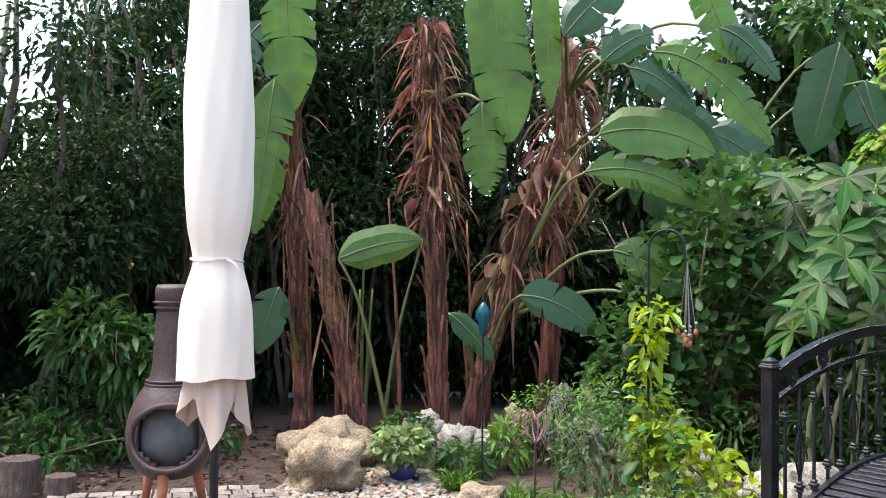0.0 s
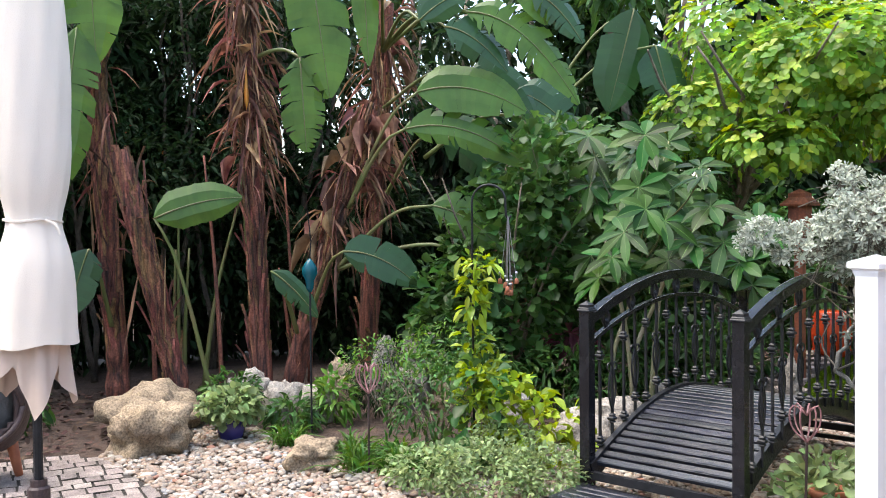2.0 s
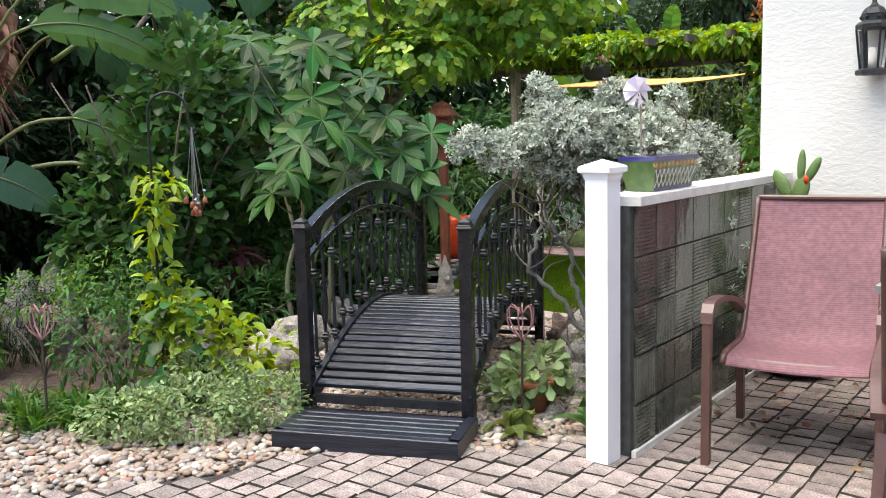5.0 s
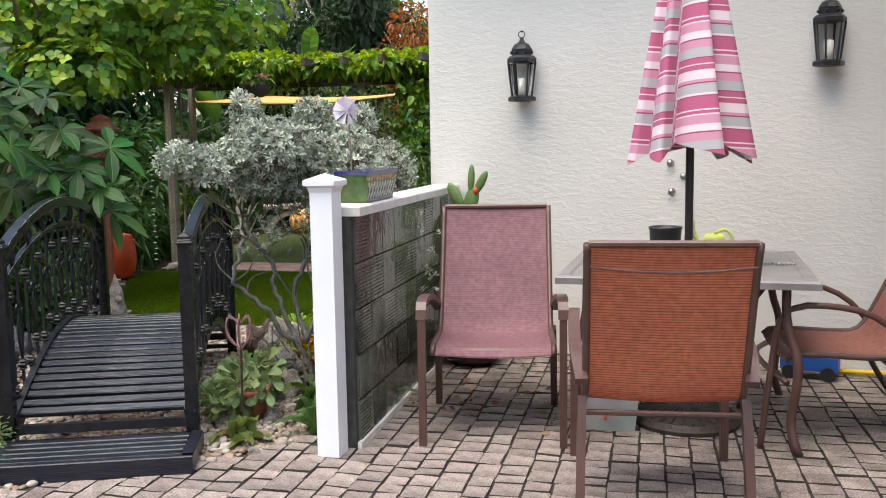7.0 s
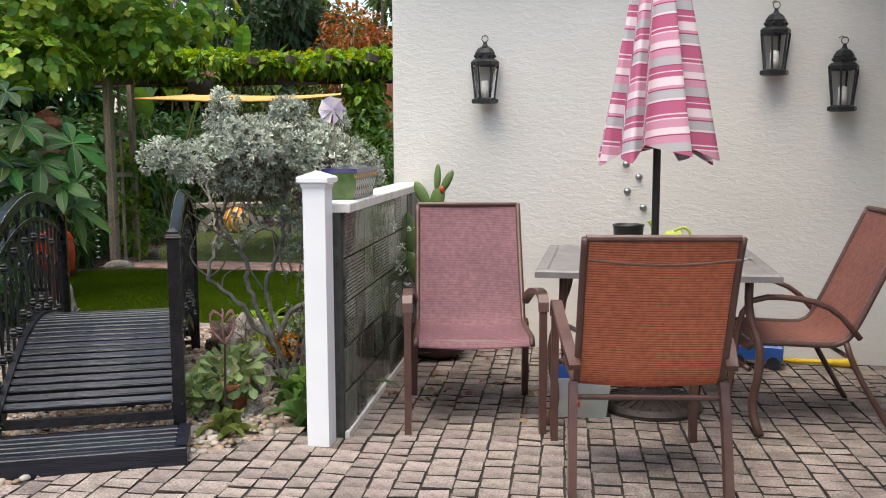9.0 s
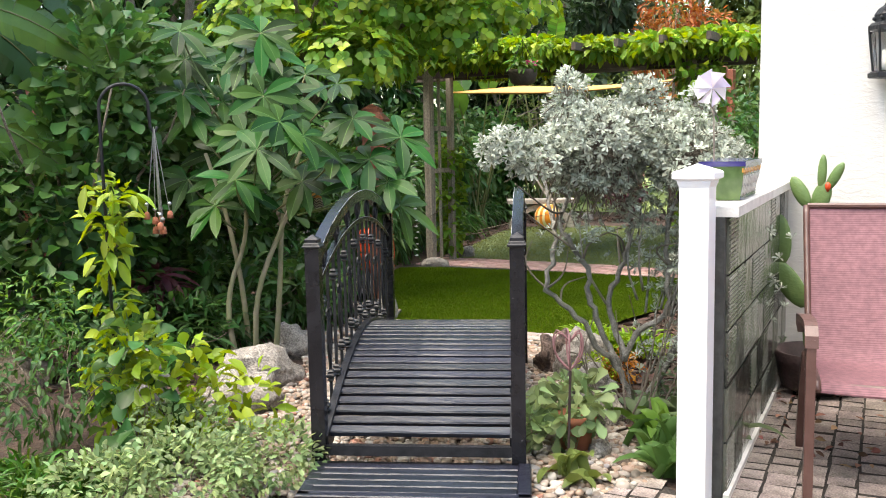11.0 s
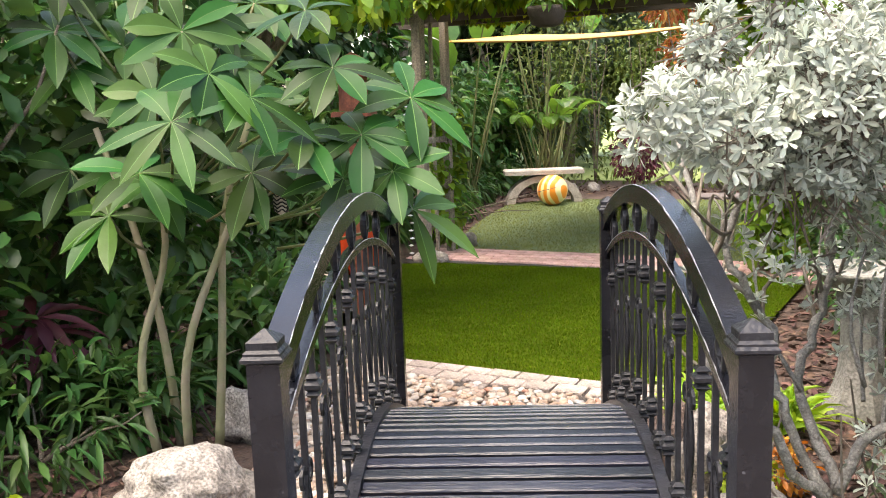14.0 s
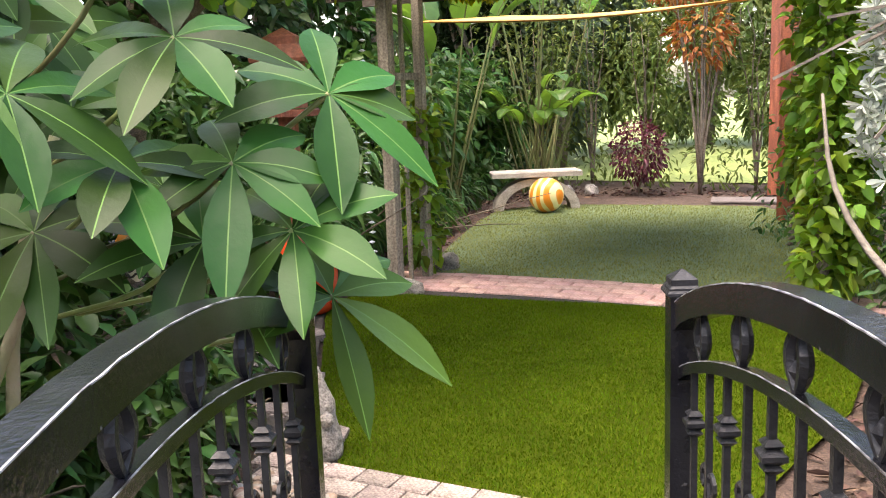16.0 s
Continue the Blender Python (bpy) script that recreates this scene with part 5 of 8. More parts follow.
shrub("clusia_shrub", "tall shrub with rounded fresh green leaves", "shrub", -5.6, 4.7, [(0, 0, 1.4, 0.7, 0.7, 1.0), (0.4, 0.5, 1.1, 0.5, 0.6, 0.9), (0.2, 0.9, 1.8, 0.5, 0.5, 0.7)], L_MID, 3000, 0.11, 0.075, SPOON, 7, r0=0.02)
# philodendron undergrowth and cordyline beside the boulders
shrub("undergrowth", "dark lobed groundcover below the money tree", "shrub", -4.5, 3.95, [(0, 0, 0.22, 0.4, 0.5, 0.25), (0.1, 0.4, 0.2, 0.3, 0.3, 0.22)], L_MID, 900, 0.13, 0.03, LANCE, 5)
shrub("undergrowth", "dark broad-leaved undergrowth behind the money tree", "shrub", -4.75, 4.75, [(0, 0, 0.3, 0.35, 0.45, 0.32), (0.25, 0.5, 0.25, 0.3, 0.35, 0.28), (-0.3, -0.5, 0.3, 0.3, 0.4, 0.3)], L_MID, 1300, 0.15, 0.05, LANCE, 6)
shrub("undergrowth", "low dark fern-like cover beside the flagstones", "shrub", -4.75, 5.5, [(0, 0, 0.25, 0.3, 0.35, 0.28), (-0.3, 0.5, 0.3, 0.35, 0.4, 0.32)], L_MID, 900, 0.15, 0.035, LANCE, 6)
cd = thing("cordyline", "cordyline with dark wine-red strap leaves", "plant", -4.75, 4.15, 0)
mb = MB()
tube(mb, [(0, 0, 0), (0.02, 0, 0.5)], 0.012, 6)
part("branchwork", mb, M_BARK, cd)
part("crown", rosettes("crown", L_PURPLE, [(0.02, 0, 0.5), (0.0, 0.02, 0.42)], [(0.3, -0.2, 1), (0.1, 0, 1)], 11, 0.34, 0.06, LANCE, 0.8, 0.5), None, cd)

# leafy tree with maple-like leaves, over the pergola side
vt = thing("maple_leaved_tree", "spreading tree with yellow-green lobed leaves", "tree", -5.6, 6.2, -0.03)
mb = MB()
tube(mb, smooth_line([(0, 0, 0), (0.05, 0.0, 1.0), (0.2, 0.1, 1.8), (0.5, 0.3, 2.6)], 10), [0.07 - 0.003 * k for k in range(10)], 8)
branchy(mb, (0.15, 0.05, 1.4), 1.5, 1.3, 9, 0.035, (0.3, 0.2), 0.5)
part("trunk", mb, M_BARK, vt, smooth=True)
bl = [(0.9, 0.2, 2.6, 0.7, 0.7, 0.5), (0.3, -0.3, 2.3, 0.6, 0.6, 0.4), (1.0, 0.7, 2.35, 0.5, 0.5, 0.25), (0.6, 0.9, 2.9, 0.8, 0.8, 0.6), (0.0, 0.3, 3.1, 0.8, 0.8, 0.6), (1.0, -0.2, 2.0, 0.5, 0.5, 0.25), (0.6, 0.5, 2.1, 0.6, 0.6, 0.25), (1.5, 0.7, 2.35, 0.45, 0.5, 0.3), (1.85, 0.95, 2.6, 0.45, 0.5, 0.35), (1.5, 0.3, 2.75, 0.5, 0.5, 0.35)]
p, d = in_blobs(1900, bl, 0.5)
part("crown", rosettes("crown", L_LOBED, p, unit(d + (0, 0, 0.6)), 3, 0.085, 0.075, OVAL, 0.75, 0.15), None, vt)
p, d = in_blobs(650, bl, 0.8)
part("young_leaves", rosettes("young_leaves", L_YELL, p, unit(d + (0, 0, 0.8)), 3, 0.08, 0.07, OVAL, 0.75, 0.15), None, vt, "paler yellow-green young leaves")

# silver buttonwood
sb = thing("silver_buttonwood", "silver-leaved bush on twisted pale bare limbs", "shrub", -1.62, 4.42, -0.03)
sbl = [(0.03, -0.24, 1.36, 0.2, 0.34, 0.16), (-0.2, -0.7, 1.3, 0.1, 0.14, 0.1), (0.08, 0.12, 1.34, 0.27, 0.36, 0.18), (0.25, 0.6, 1.2, 0.22, 0.3, 0.2), (-0.06, -0.35, 1.54, 0.07, 0.09, 0.12),
       (0.32, 0.1, 1.24, 0.2, 0.25, 0.2), (-0.34, 0.14, 1.48, 0.07, 0.12, 0.12), (-0.12, -0.5, 1.27, 0.14, 0.22, 0.12), (-0.05, -0.1, 1.2, 0.2, 0.35, 0.14), (0.12, 0.05, 1.55, 0.1, 0.12, 0.07), (0.3, 0.3, 1.5, 0.08, 0.1, 0.08)]
sbl = [(x - 0.1, y - 0.07, *r) for x, y, *r in sbl]
p, d = in_blobs(3300, sbl, 0.45)
up = d[:, 2] > -0.7
p, d = p[up], d[up]
# main limbs: across, up and deep from the foot, twisting and lichened
def bush_point(u, w, dp):
    return np.array([0.83 * u - 0.555 * dp, 0.555 * u + 0.83 * dp, w])


MAIN_LIMBS = (((0, 0, 0), (-0.09, 0.24, 0), (-0.24, 0.38, -0.03), (-0.27, 0.49, -0.05), (-0.44, 0.61, -0.04), (-0.46, 0.68, -0.04), (-0.41, 0.78, -0.02), (-0.38, 0.9, 0.1), (-0.42, 1.1, 0.22), (-0.44, 1.28, 0.28)),
         ((-0.09, 0.24, 0), (-0.17, 0.39, 0.05), (-0.24, 0.62, 0.08), (-0.21, 0.67, 0.08), (-0.25, 0.74, 0.06), (-0.34, 0.87, 0.05), (-0.38, 0.95, 0.05), (-0.28, 1.15, 0.1), (-0.2, 1.36, 0.1)),
         ((-0.07, 0.27, 0), (-0.02, 0.42, 0.02), (0.1, 0.46, 0.02), (0.14, 0.49, 0.0), (0.13, 0.8, -0.02), (0.11, 0.93, -0.04), (0.2, 1.1, 0.0), (0.3, 1.3, 0.05)),
         ((-0.06, 0.27, 0.02), (-0.11, 0.48, 0.15), (-0.12, 0.54, 0.18), (0.02, 0.83, 0.25), (0.0, 1.05, 0.25), (0.05, 1.35, 0.2)),
         ((0.03, 0.05, 0.05), (0.2, 0.3, 0.1), (0.28, 0.55, 0.1), (0.38, 0.8, 0.12), (0.42, 1.1, 0.15)))
for rows in MAIN_LIMBS:
    pts = smooth_line([bush_point(*q) for q in rows], 34) + R.normal(0, 0.006, (34, 3))
    limb = MB()
    tube(limb, pts, [0.0155 - 0.00028 * k + 0.0025 * R.random() for k in range(34)], 7)
    lb_ = part("limb", limb, M_PALEBARK, sb, smooth=True)
    for _ in range(9):
        f = pts[R.integers(14, 33)]
        g = f + (R.normal(0.0, 0.12), R.normal(0.0, 0.15), R.uniform(0.08, 0.3))
        fork = smooth_line([f, (f + g) / 2 + R.normal(0, 0.05, 3), g], 9)
        mb = MB()
        tube(mb, fork, [0.007 - 0.0006 * k for k in range(9)], 5)
        part("branch", mb, M_TWIG, lb_, smooth=True)
# dry shoots round the foot
mb = MB()
for _ in range(16):
    f = np.array([R.normal(0.03, 0.1), R.normal(-0.02, 0.1), 0.0])
    g = f + (R.normal(0, 0.12), R.normal(0, 0.12), R.uniform(0.25, 0.65))
    tube(mb, smooth_line([f, (f + g) / 2 + R.normal(0, 0.05, 3), g], 8), [0.006 - 0.0005 * k for k in range(8)], 5)
tagged(part("dry_shoot", mb, M_TWIG, sb, "thin dry brown shoots at the foot"), kind="stuff")
mb = MB()
for k in range(0, len(p), 3):
    if p[k][1] < -0.5:
        continue
    m2 = p[k] - d[k] * (0.1, 0.1, 0.06) + R.normal(0, 0.03, 3) - (0, 0, 0.04)
    m3 = m2 + R.normal(0, 0.06, 3) - (0, 0, 0.05) - d[k] * 0.05
    tube(mb, [m3, m2, p[k]], [0.0028, 0.0022, 0.0015], 4, cap=False)
tagged(part("twig", mb, M_TWIG, sb, "fine grey-brown twigs"), kind="stuff")
part("crown", rosettes("crown", L_SILVER, p, unit(d + R.normal(0, 0.35, d.shape) + (0, 0, 0.6)), 9, 0.033, 0.0108, SPOON, 0.55, 0.08, 0.2, 0.6), None, sb)
for e in ((-0.3, -0.02, 0.9), (0.12, 0.2, 0.86), (0.22, 0.1, 0.72), (0.38, 0.1, 0.7), (0.42, 0.2, 0.55), (0.44, 0.16, 0.92), (-0.02, 0.0, 0.95), (0.3, 0.26, 1.02), (0.1, 0.02, 0.36), (0.25, 0.1, 0.95), (0.36, 0.3, 0.78), (0.45, 0.3, 0.64), (0.05, 0.22, 0.62), (0.18, 0.3, 0.5), (-0.05, 0.28, 0.8), (0.28, 0.0, 0.84), (0.05, -0.05, 1.04), (0.32, 0.14, 0.42), (0.15, 0.34, 0.98), (0.4, 0.36, 0.9)):
    e = np.array(e)
    limb = MB()
    tube(limb, smooth_line([e * (0.55, 0.55, 0.6), e * (0.75, 0.75, 0.8) + R.normal(0, 0.03, 3), e], 11), [0.007 - 0.0004 * k for k in range(11)], 6)
    part("limb", limb, M_PALEBARK, sb, smooth=True)
    n = 34
    q = e + R.normal(0, 0.075, (n, 3)) * (1, 1, 0.8)
    tagged(part("spray", rosettes("spray", L_SILVER, q, unit(R.normal(0, 0.5, (n, 3)) + (0, -0.1, 0.7)), 9, 0.034, 0.011, SPOON, 0.6, 0.08, 0.2, 0.5), None, sb, "cluster of silver leaves"), kind="stuff")
# outer sprays on long shoots, away from the house
for e in ((-0.6, 0.65, 1.46), (-0.57, 0.65, 1.37), (-0.6, 0.64, 1.27), (-0.54, 0.66, 1.21)):
    e = np.array(e)
    limb = MB()
    pts = smooth_line([(-0.12, 0.35, 1.12), e * (0.6, 0.8, 0.86) + R.normal(0, 0.02, 3), e - (-0.03, 0.02, 0.07), e], 12)
    tube(limb, pts, [0.006 - 0.0003 * k for k in range(12)], 6)
    part("limb", limb, M_PALEBARK, sb, smooth=True)
    n = 16
    q = e + R.normal(0, 0.016, (n, 3)) + np.stack([np.zeros(n), np.zeros(n), R.uniform(-0.06, 0.05, n)], 1)
    tagged(part("spray", rosettes("spray", L_SILVER, q, unit(R.normal(0, 0.6, (n, 3)) + (0, -0.3, 0.6)), 9, 0.034, 0.011, SPOON, 0.7, 0.08, 0.2, 0.5), None, sb, "cluster of silver leaves"), kind="stuff")

# ---- hedges that close the garden, down to the ground ----
def hedge(label, pts, h, w, m, n, ls=0.13, shape=OVAL, name="hedge"):
    """A clipped-loose hedge along a line."""
    x0, y0 = pts[0]
    P = smooth_line([(px - x0, py - y0) for px, py in pts], 14)
    bl = [(px + R.normal(0, 0.15), py + R.normal(0, 0.15), h * f, w * R.uniform(0.8, 1.2), w * R.uniform(0.8, 1.2), h * 0.3) for px, py in P for f in (0.2, 0.55, 0.8)]
    t = thing(name, label, "hedge", x0, y0, -0.03)
    mb = MB()
    for px, py in P[::2]:
        branchy(mb, (px, py, 0), h * 0.8, w * 0.6, 4, 0.02)
    tagged(part("branchwork", mb, M_BARK, t, smooth=True), kind="stuff")
    part("crown", foliage("crown", m, n, bl, ls, ls * 0.42, shape, shell=0.3), None, t)
    return t


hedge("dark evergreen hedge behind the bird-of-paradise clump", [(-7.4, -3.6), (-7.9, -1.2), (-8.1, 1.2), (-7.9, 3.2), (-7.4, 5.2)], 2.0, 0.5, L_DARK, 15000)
hedge("mixed green hedge beside the lawns", [(-6.9, 5.6), (-7.0, 7.6), (-7.2, 9.6), (-7.6, 12.0), (-7.9, 14.4)], 1.7, 0.55, L_MID, 12000, 0.17, LANCE)
hedge("open green hedge at the end of the far lawn", [(-7.9, 14.6), (-6.4, 15.1), (-4.8, 15.0), (-3.2, 14.6)], 2.7, 0.4, L_OLIVE, 6500, 0.09, LANCE)
hedge("vine-covered hedge along the house side of the lawn", [(-1.9, 7.2), (-2.0, 8.2), (-2.3, 9.6), (-2.9, 11.2), (-3.0, 12.6)], 1.6, 0.3, L_MID, 6500, 0.085)
hedge("low green planting behind the silver bush", [(-1.45, 6.2), (-1.5, 7.0), (-1.75, 7.6)], 0.55, 0.25, L_MID, 1500, 0.09)

# dark board fence behind the hedge
fence = thing("fence", "dark weathered board fence behind the hedge", "fence", -8.6, -4.0, 0, 88)
bd = MB()
box(bd, 0, 0, 0.95, 0.145, 0.02, 1.9)
bdm = bd.mesh("board", m=M_FENCE)
for i in range(80):
    o = part("board", bdm, None, fence)
    o.location = (i * 0.15, R.normal(0, 0.004), R.normal(0, 0.01))
mb = MB()
box(mb, 6.0, 0.03, 0.5, 12.0, 0.04, 0.09)
box(mb, 6.0, 0.03, 1.5, 12.0, 0.04, 0.09)
part("rail", mb, M_FENCE, fence)

# ---- boulders ----
TAN, PALE = "rough tan limestone boulder on the gravel", "pale weathered limestone rock at the bed's edge"
rock("boulder", M_ROCK, "large rough tan limestone boulder on the gravel", -4.28, 0.98, -0.03, 0.26, 0.23, 0.22, 20, 8, 0.32)
rock("boulder", M_ROCK, "broad flat tan boulder behind a larger one", -4.95, 1.05, -0.03, 0.3, 0.36, 0.22, 70, 5, 0.3)
rock("boulder", M_ROCK, "low tan boulder lying on pebbles", -3.5, 1.85, -0.03, 0.15, 0.18, 0.12, 40, 9, 0.34)
for i, (x, y, z, a, b, c, m) in enumerate(((-4.95, 1.42, -0.03, 0.1, 0.1, 0.1, M_ROCKG), (-5.2, 1.75, 0, 0.16, 0.14, 0.2, M_ROCKW), (-4.95, 1.95, -0.03, 0.14, 0.16, 0.2, M_ROCKW), (-4.8, 2.15, -0.03, 0.14, 0.13, 0.16, M_ROCKG),
        (-5.25, 2.45, 0, 0.15, 0.14, 0.22, M_ROCK), (-5.25, 2.8, 0, 0.14, 0.14, 0.3, M_ROCKW), (-5.3, 3.1, 0.0, 0.2, 0.2, 0.35, M_ROCKG), (-5.15, 3.4, 0, 0.16, 0.16, 0.28, M_ROCKW), (-4.85, 3.2, -0.03, 0.16, 0.2, 0.16, M_ROCK), (-5.0, 2.95, -0.03, 0.16, 0.15, 0.2, M_ROCKG),
        (-3.4, 3.5, -0.03, 0.2, 0.17, 0.14, M_ROCKW), (-3.66, 3.92, -0.03, 0.22, 0.18, 0.14, M_ROCKW), (-3.95, 4.55, -0.03, 0.12, 0.12, 0.13, M_ROCKG), (-3.75, 3.2, -0.03, 0.13, 0.12, 0.2, M_ROCKW),
        (-2.14, 4.9, -0.03, 0.13, 0.15, 0.17, M_ROCKG), (-1.92, 4.5, -0.03, 0.13, 0.13, 0.12, M_ROCKG), (-1.72, 4.2, -0.03, 0.1, 0.1, 0.1, M_ROCKG), (-1.55, 3.78, -0.03, 0.06, 0.05, 0.05, M_ROCKW))):
    rock("boulder", m, PALE if m is M_ROCKW else "grey pitted rock edging the planting" if m is M_ROCKG else TAN, x, y, z, a, b, c, 37 * i, 11 + i, 0.24, "rocks edging the beds")
rock("stepping_stone", M_ROCKW, "smooth pale oval stone beside the turf", -5.36, 8.3, -0.02, 0.17, 0.1, 0.07, 0, 40, 0.06)
for i, (x, y) in enumerate(((-5.45, 9.1), (-6.35, 13.75), (-6.1, 13.95), (-6.55, 13.6))):
    rock("boulder", M_ROCKG, "small round grey stone edging the far lawn", x, y, -0.03, 0.1, 0.09, 0.1, 50 * i, 60 + i, 0.15, "stones edging the far lawn")

# ---- cream covered umbrella ----
cu = thing("covered_umbrella", "closed umbrella in a cream canvas cover tied with a cord", "umbrella", -3.0, 0.462, 0)
mb = MB()
tube(mb, [(0, 0, 0), (0, 0, 2.9)], 0.022, 10)
part("pole", mb, M_IRON, cu, "dark grey pole")
mb = MB()
lathe(mb, [(0.05, 0.0), (0.05, 0.16), (0.038, 0.17), (0.038, 0.2)], 14)
tube(mb, [(0.05, 0, 0.1), (0.08, 0, 0.1)], 0.014, 8)
part("pole_sleeve", mb, M_CLAY, cu, "brown pole sleeve with a knob")


def cover(zs, wob, hang):
    mb = MB()
    nf = 48
    vs = []
    for i, (z, r) in enumerate(zs):
        for j in range(nf):
            th = 2 * math.pi * j / nf
            k = 1 + wob * (0.5 * math.sin(3 * th + z * 2) + 0.35 * math.sin(7 * th + z * 5) + 0.3 * math.sin(11 * th - z * 7))
            rr = r * k
            dz = hang * (math.sin(2 * th + 0.8) + 0.5 * math.sin(5 * th)) if i == len(zs) - 1 else 0
            vs.append((rr * math.cos(th), rr * math.sin(th), z + dz))
    mb.add(vs, [(i * nf + j, (i + 1) * nf + j, (i + 1) * nf + (j + 1) % nf, i * nf + (j + 1) % nf) for i in range(len(zs) - 1) for j in range(nf)])
    return mb


cz = [(z, r) for z, r in smooth_line([(2.95, 0.1), (2.7, 0.135), (2.2, 0.16), (1.8, 0.165), (1.55, 0.15), (1.42, 0.12), (1.38, 0.115), (1.33, 0.125), (1.2, 0.165), (1.05, 0.175), (0.9, 0.18), (0.82, 0.185)], 46)]
part("cover", cover(cz, 0.07, 0.01), M_CANVAS, cu, smooth=True)
hem = MB()
nf, rows_ = 64, 9
vs = []
for i in range(rows_):
    a_ = i / (rows_ - 1)
    for j in range(nf):
        th = 2 * math.pi * j / nf
        ph = (th * 3 / (2 * math.pi) + 0.12 * math.sin(th)) % 1.0
        tip = abs(2 * ph - 1) ** 0.9
        rr = (0.12 + 0.02 * a_) * (1 + 0.22 * math.sin(4 * th + 0.6) * a_ + 0.1 * math.sin(9 * th))
        vs.append((rr * math.cos(th), rr * math.sin(th), 0.93 - a_ * (0.19 + 0.2 * tip * (1 + 0.25 * math.sin(th + 1)))))
hem.add(vs, [(i * nf + j, (i + 1) * nf + j, (i + 1) * nf + (j + 1) % nf, i * nf + (j + 1) % nf) for i in range(rows_ - 1) for j in range(nf)])
part("canopy_hem", hem, mat("beige_canopy", (0.55, 0.42, 0.35), (0.5, 0.38, 0.31), 0.9, 4), cu, "beige canopy cloth hanging out in points below", smooth=True)
mb = MB()
tube(mb, [(0.122 * math.cos(t), 0.122 * math.sin(t), 1.385 + 0.006 * math.sin(3 * t)) for t in np.linspace(0, 6.28, 24)], 0.007, 5)
tube(mb, smooth_line([(0.12, 0.06, 1.385), (0.15, 0.1, 1.37), (0.15, 0.12, 1.32)], 8), 0.006, 5)
part("cord", mb, M_CANVAS, cu, "thin tied cord")

# ---- chiminea ----
chm = thing("chiminea", "brown clay chiminea with a wide sooty mouth on short legs", "fire pit", -3.84, 0.13, 0, 95)
body = MB()
nseg, prof = 40, smooth_line([(0.12, 0.17), (0.2, 0.22), (0.25, 0.36), (0.24, 0.5), (0.19, 0.62), (0.13, 0.7), (0.105, 0.78), (0.1, 0.95), (0.085, 1.12), (0.1, 1.18), (0.095, 1.25), (0.075, 1.25), (0.07, 1.1)], 44)
vs = [(r * math.cos(2 * math.pi * j / nseg), r * math.sin(2 * math.pi * j / nseg), z) for r, z in prof for j in range(nseg)]
fs = []
for i in range(len(prof) - 1):
    for j in range(nseg):
        zc, th = (prof[i][1] + prof[i + 1][1]) / 2, 2 * math.pi * (j + 0.5) / nseg
        lat, up_ = math.sin(th + math.pi / 2) , zc - 0.42
        if math.sin(th) < -0.3 and (math.cos(th) * 0.25 / 0.19) ** 2 + (up_ / 0.17) ** 2 < 1:
            continue
        fs.append((i * nseg + j, i * nseg + (j + 1) % nseg, (i + 1) * nseg + (j + 1) % nseg, (i + 1) * nseg + j))
body.add(vs, fs)
ob = part("body", body, M_CLAY, chm, smooth=True)
sol = ob.modifiers.new("wall", "SOLIDIFY")
sol.thickness = 0.02
mb = MB()
tube(mb, [(0.2 * math.cos(t), -math.sqrt(max(0.0, 0.255 ** 2 - (0.2 * math.cos(t)) ** 2)) * (1 - 0.25 * max(0, math.sin(t)) ** 2) - 0.0, 0.42 + 0.175 * math.sin(t)) for t in np.linspace(0, 2 * math.pi, 40)], 0.016, 7)
part("mouth_rim", mb, M_CLAY, chm, smooth=True)
mb = MB()
lathe(mb, [(0.05, 0.2), (0.17, 0.24), (0.2, 0.36), (0.19, 0.5), (0.12, 0.62)], 24, (0, 0.02, 0))
part("firebox_lining", mb, M_SOOT, chm, "grey ash-coated inside", smooth=True)
for z, r in ((0.69, 0.14), (0.71, 0.135), (1.15, 0.1), (1.12, 0.095)):
    mb = MB()
    tube(mb, [(r * math.cos(t), r * math.sin(t), z) for t in np.linspace(0, 2 * math.pi, 28)], 0.008, 6)
    part("ring", mb, M_CLAY, chm, smooth=True)
for th in (20, 140, 260):
    mb = MB()
    c, s = math.cos(radians(th)), math.sin(radians(th))
    tube(mb, [(0.15 * c, 0.15 * s, 0.22), (0.17 * c, 0.17 * s, 0.1), (0.19 * c, 0.19 * s, 0.0)], [0.035, 0.028, 0.022], 8)
    part("leg", mb, M_TERRA, chm, smooth=True)

# tree stumps used as edging
for x, y, r, h in ((-4.3, -0.82, 0.12, 0.22), (-4.22, -0.56, 0.09, 0.13)):
    mb = MB()
    lathe(mb, [(r * 1.1, 0), (r, h * 0.5), (r * 0.97, h), (r * 0.85, h + 0.004), (0.01, h + 0.004)], 22)
    ob = solid("tree_stump", mb, M_LOG, "rotting brown log stump at the patio edge", "stump", x, y, -0.03)

# ---- pot with variegated plant ----
pot = thing("flower_pot", "cobalt blue glazed pot with a pale variegated plant", "flower pot", -4.36, 1.5, -0.015)
mb = MB()
lathe(mb, [(0.055, 0.0), (0.08, 0.03), (0.092, 0.09), (0.09, 0.13), (0.098, 0.135), (0.098, 0.145), (0.085, 0.145), (0.08, 0.12)], 28)
part("pot", mb, M_BLUEPOT, pot, smooth=True)
part("plant", foliage("plant", L_VARIEG, 420, [(0, 0, 0.23, 0.17, 0.19, 0.11)], 0.06, 0.05, OVAL, 0.1, 1.0), None, pot, "pale green variegated foliage")

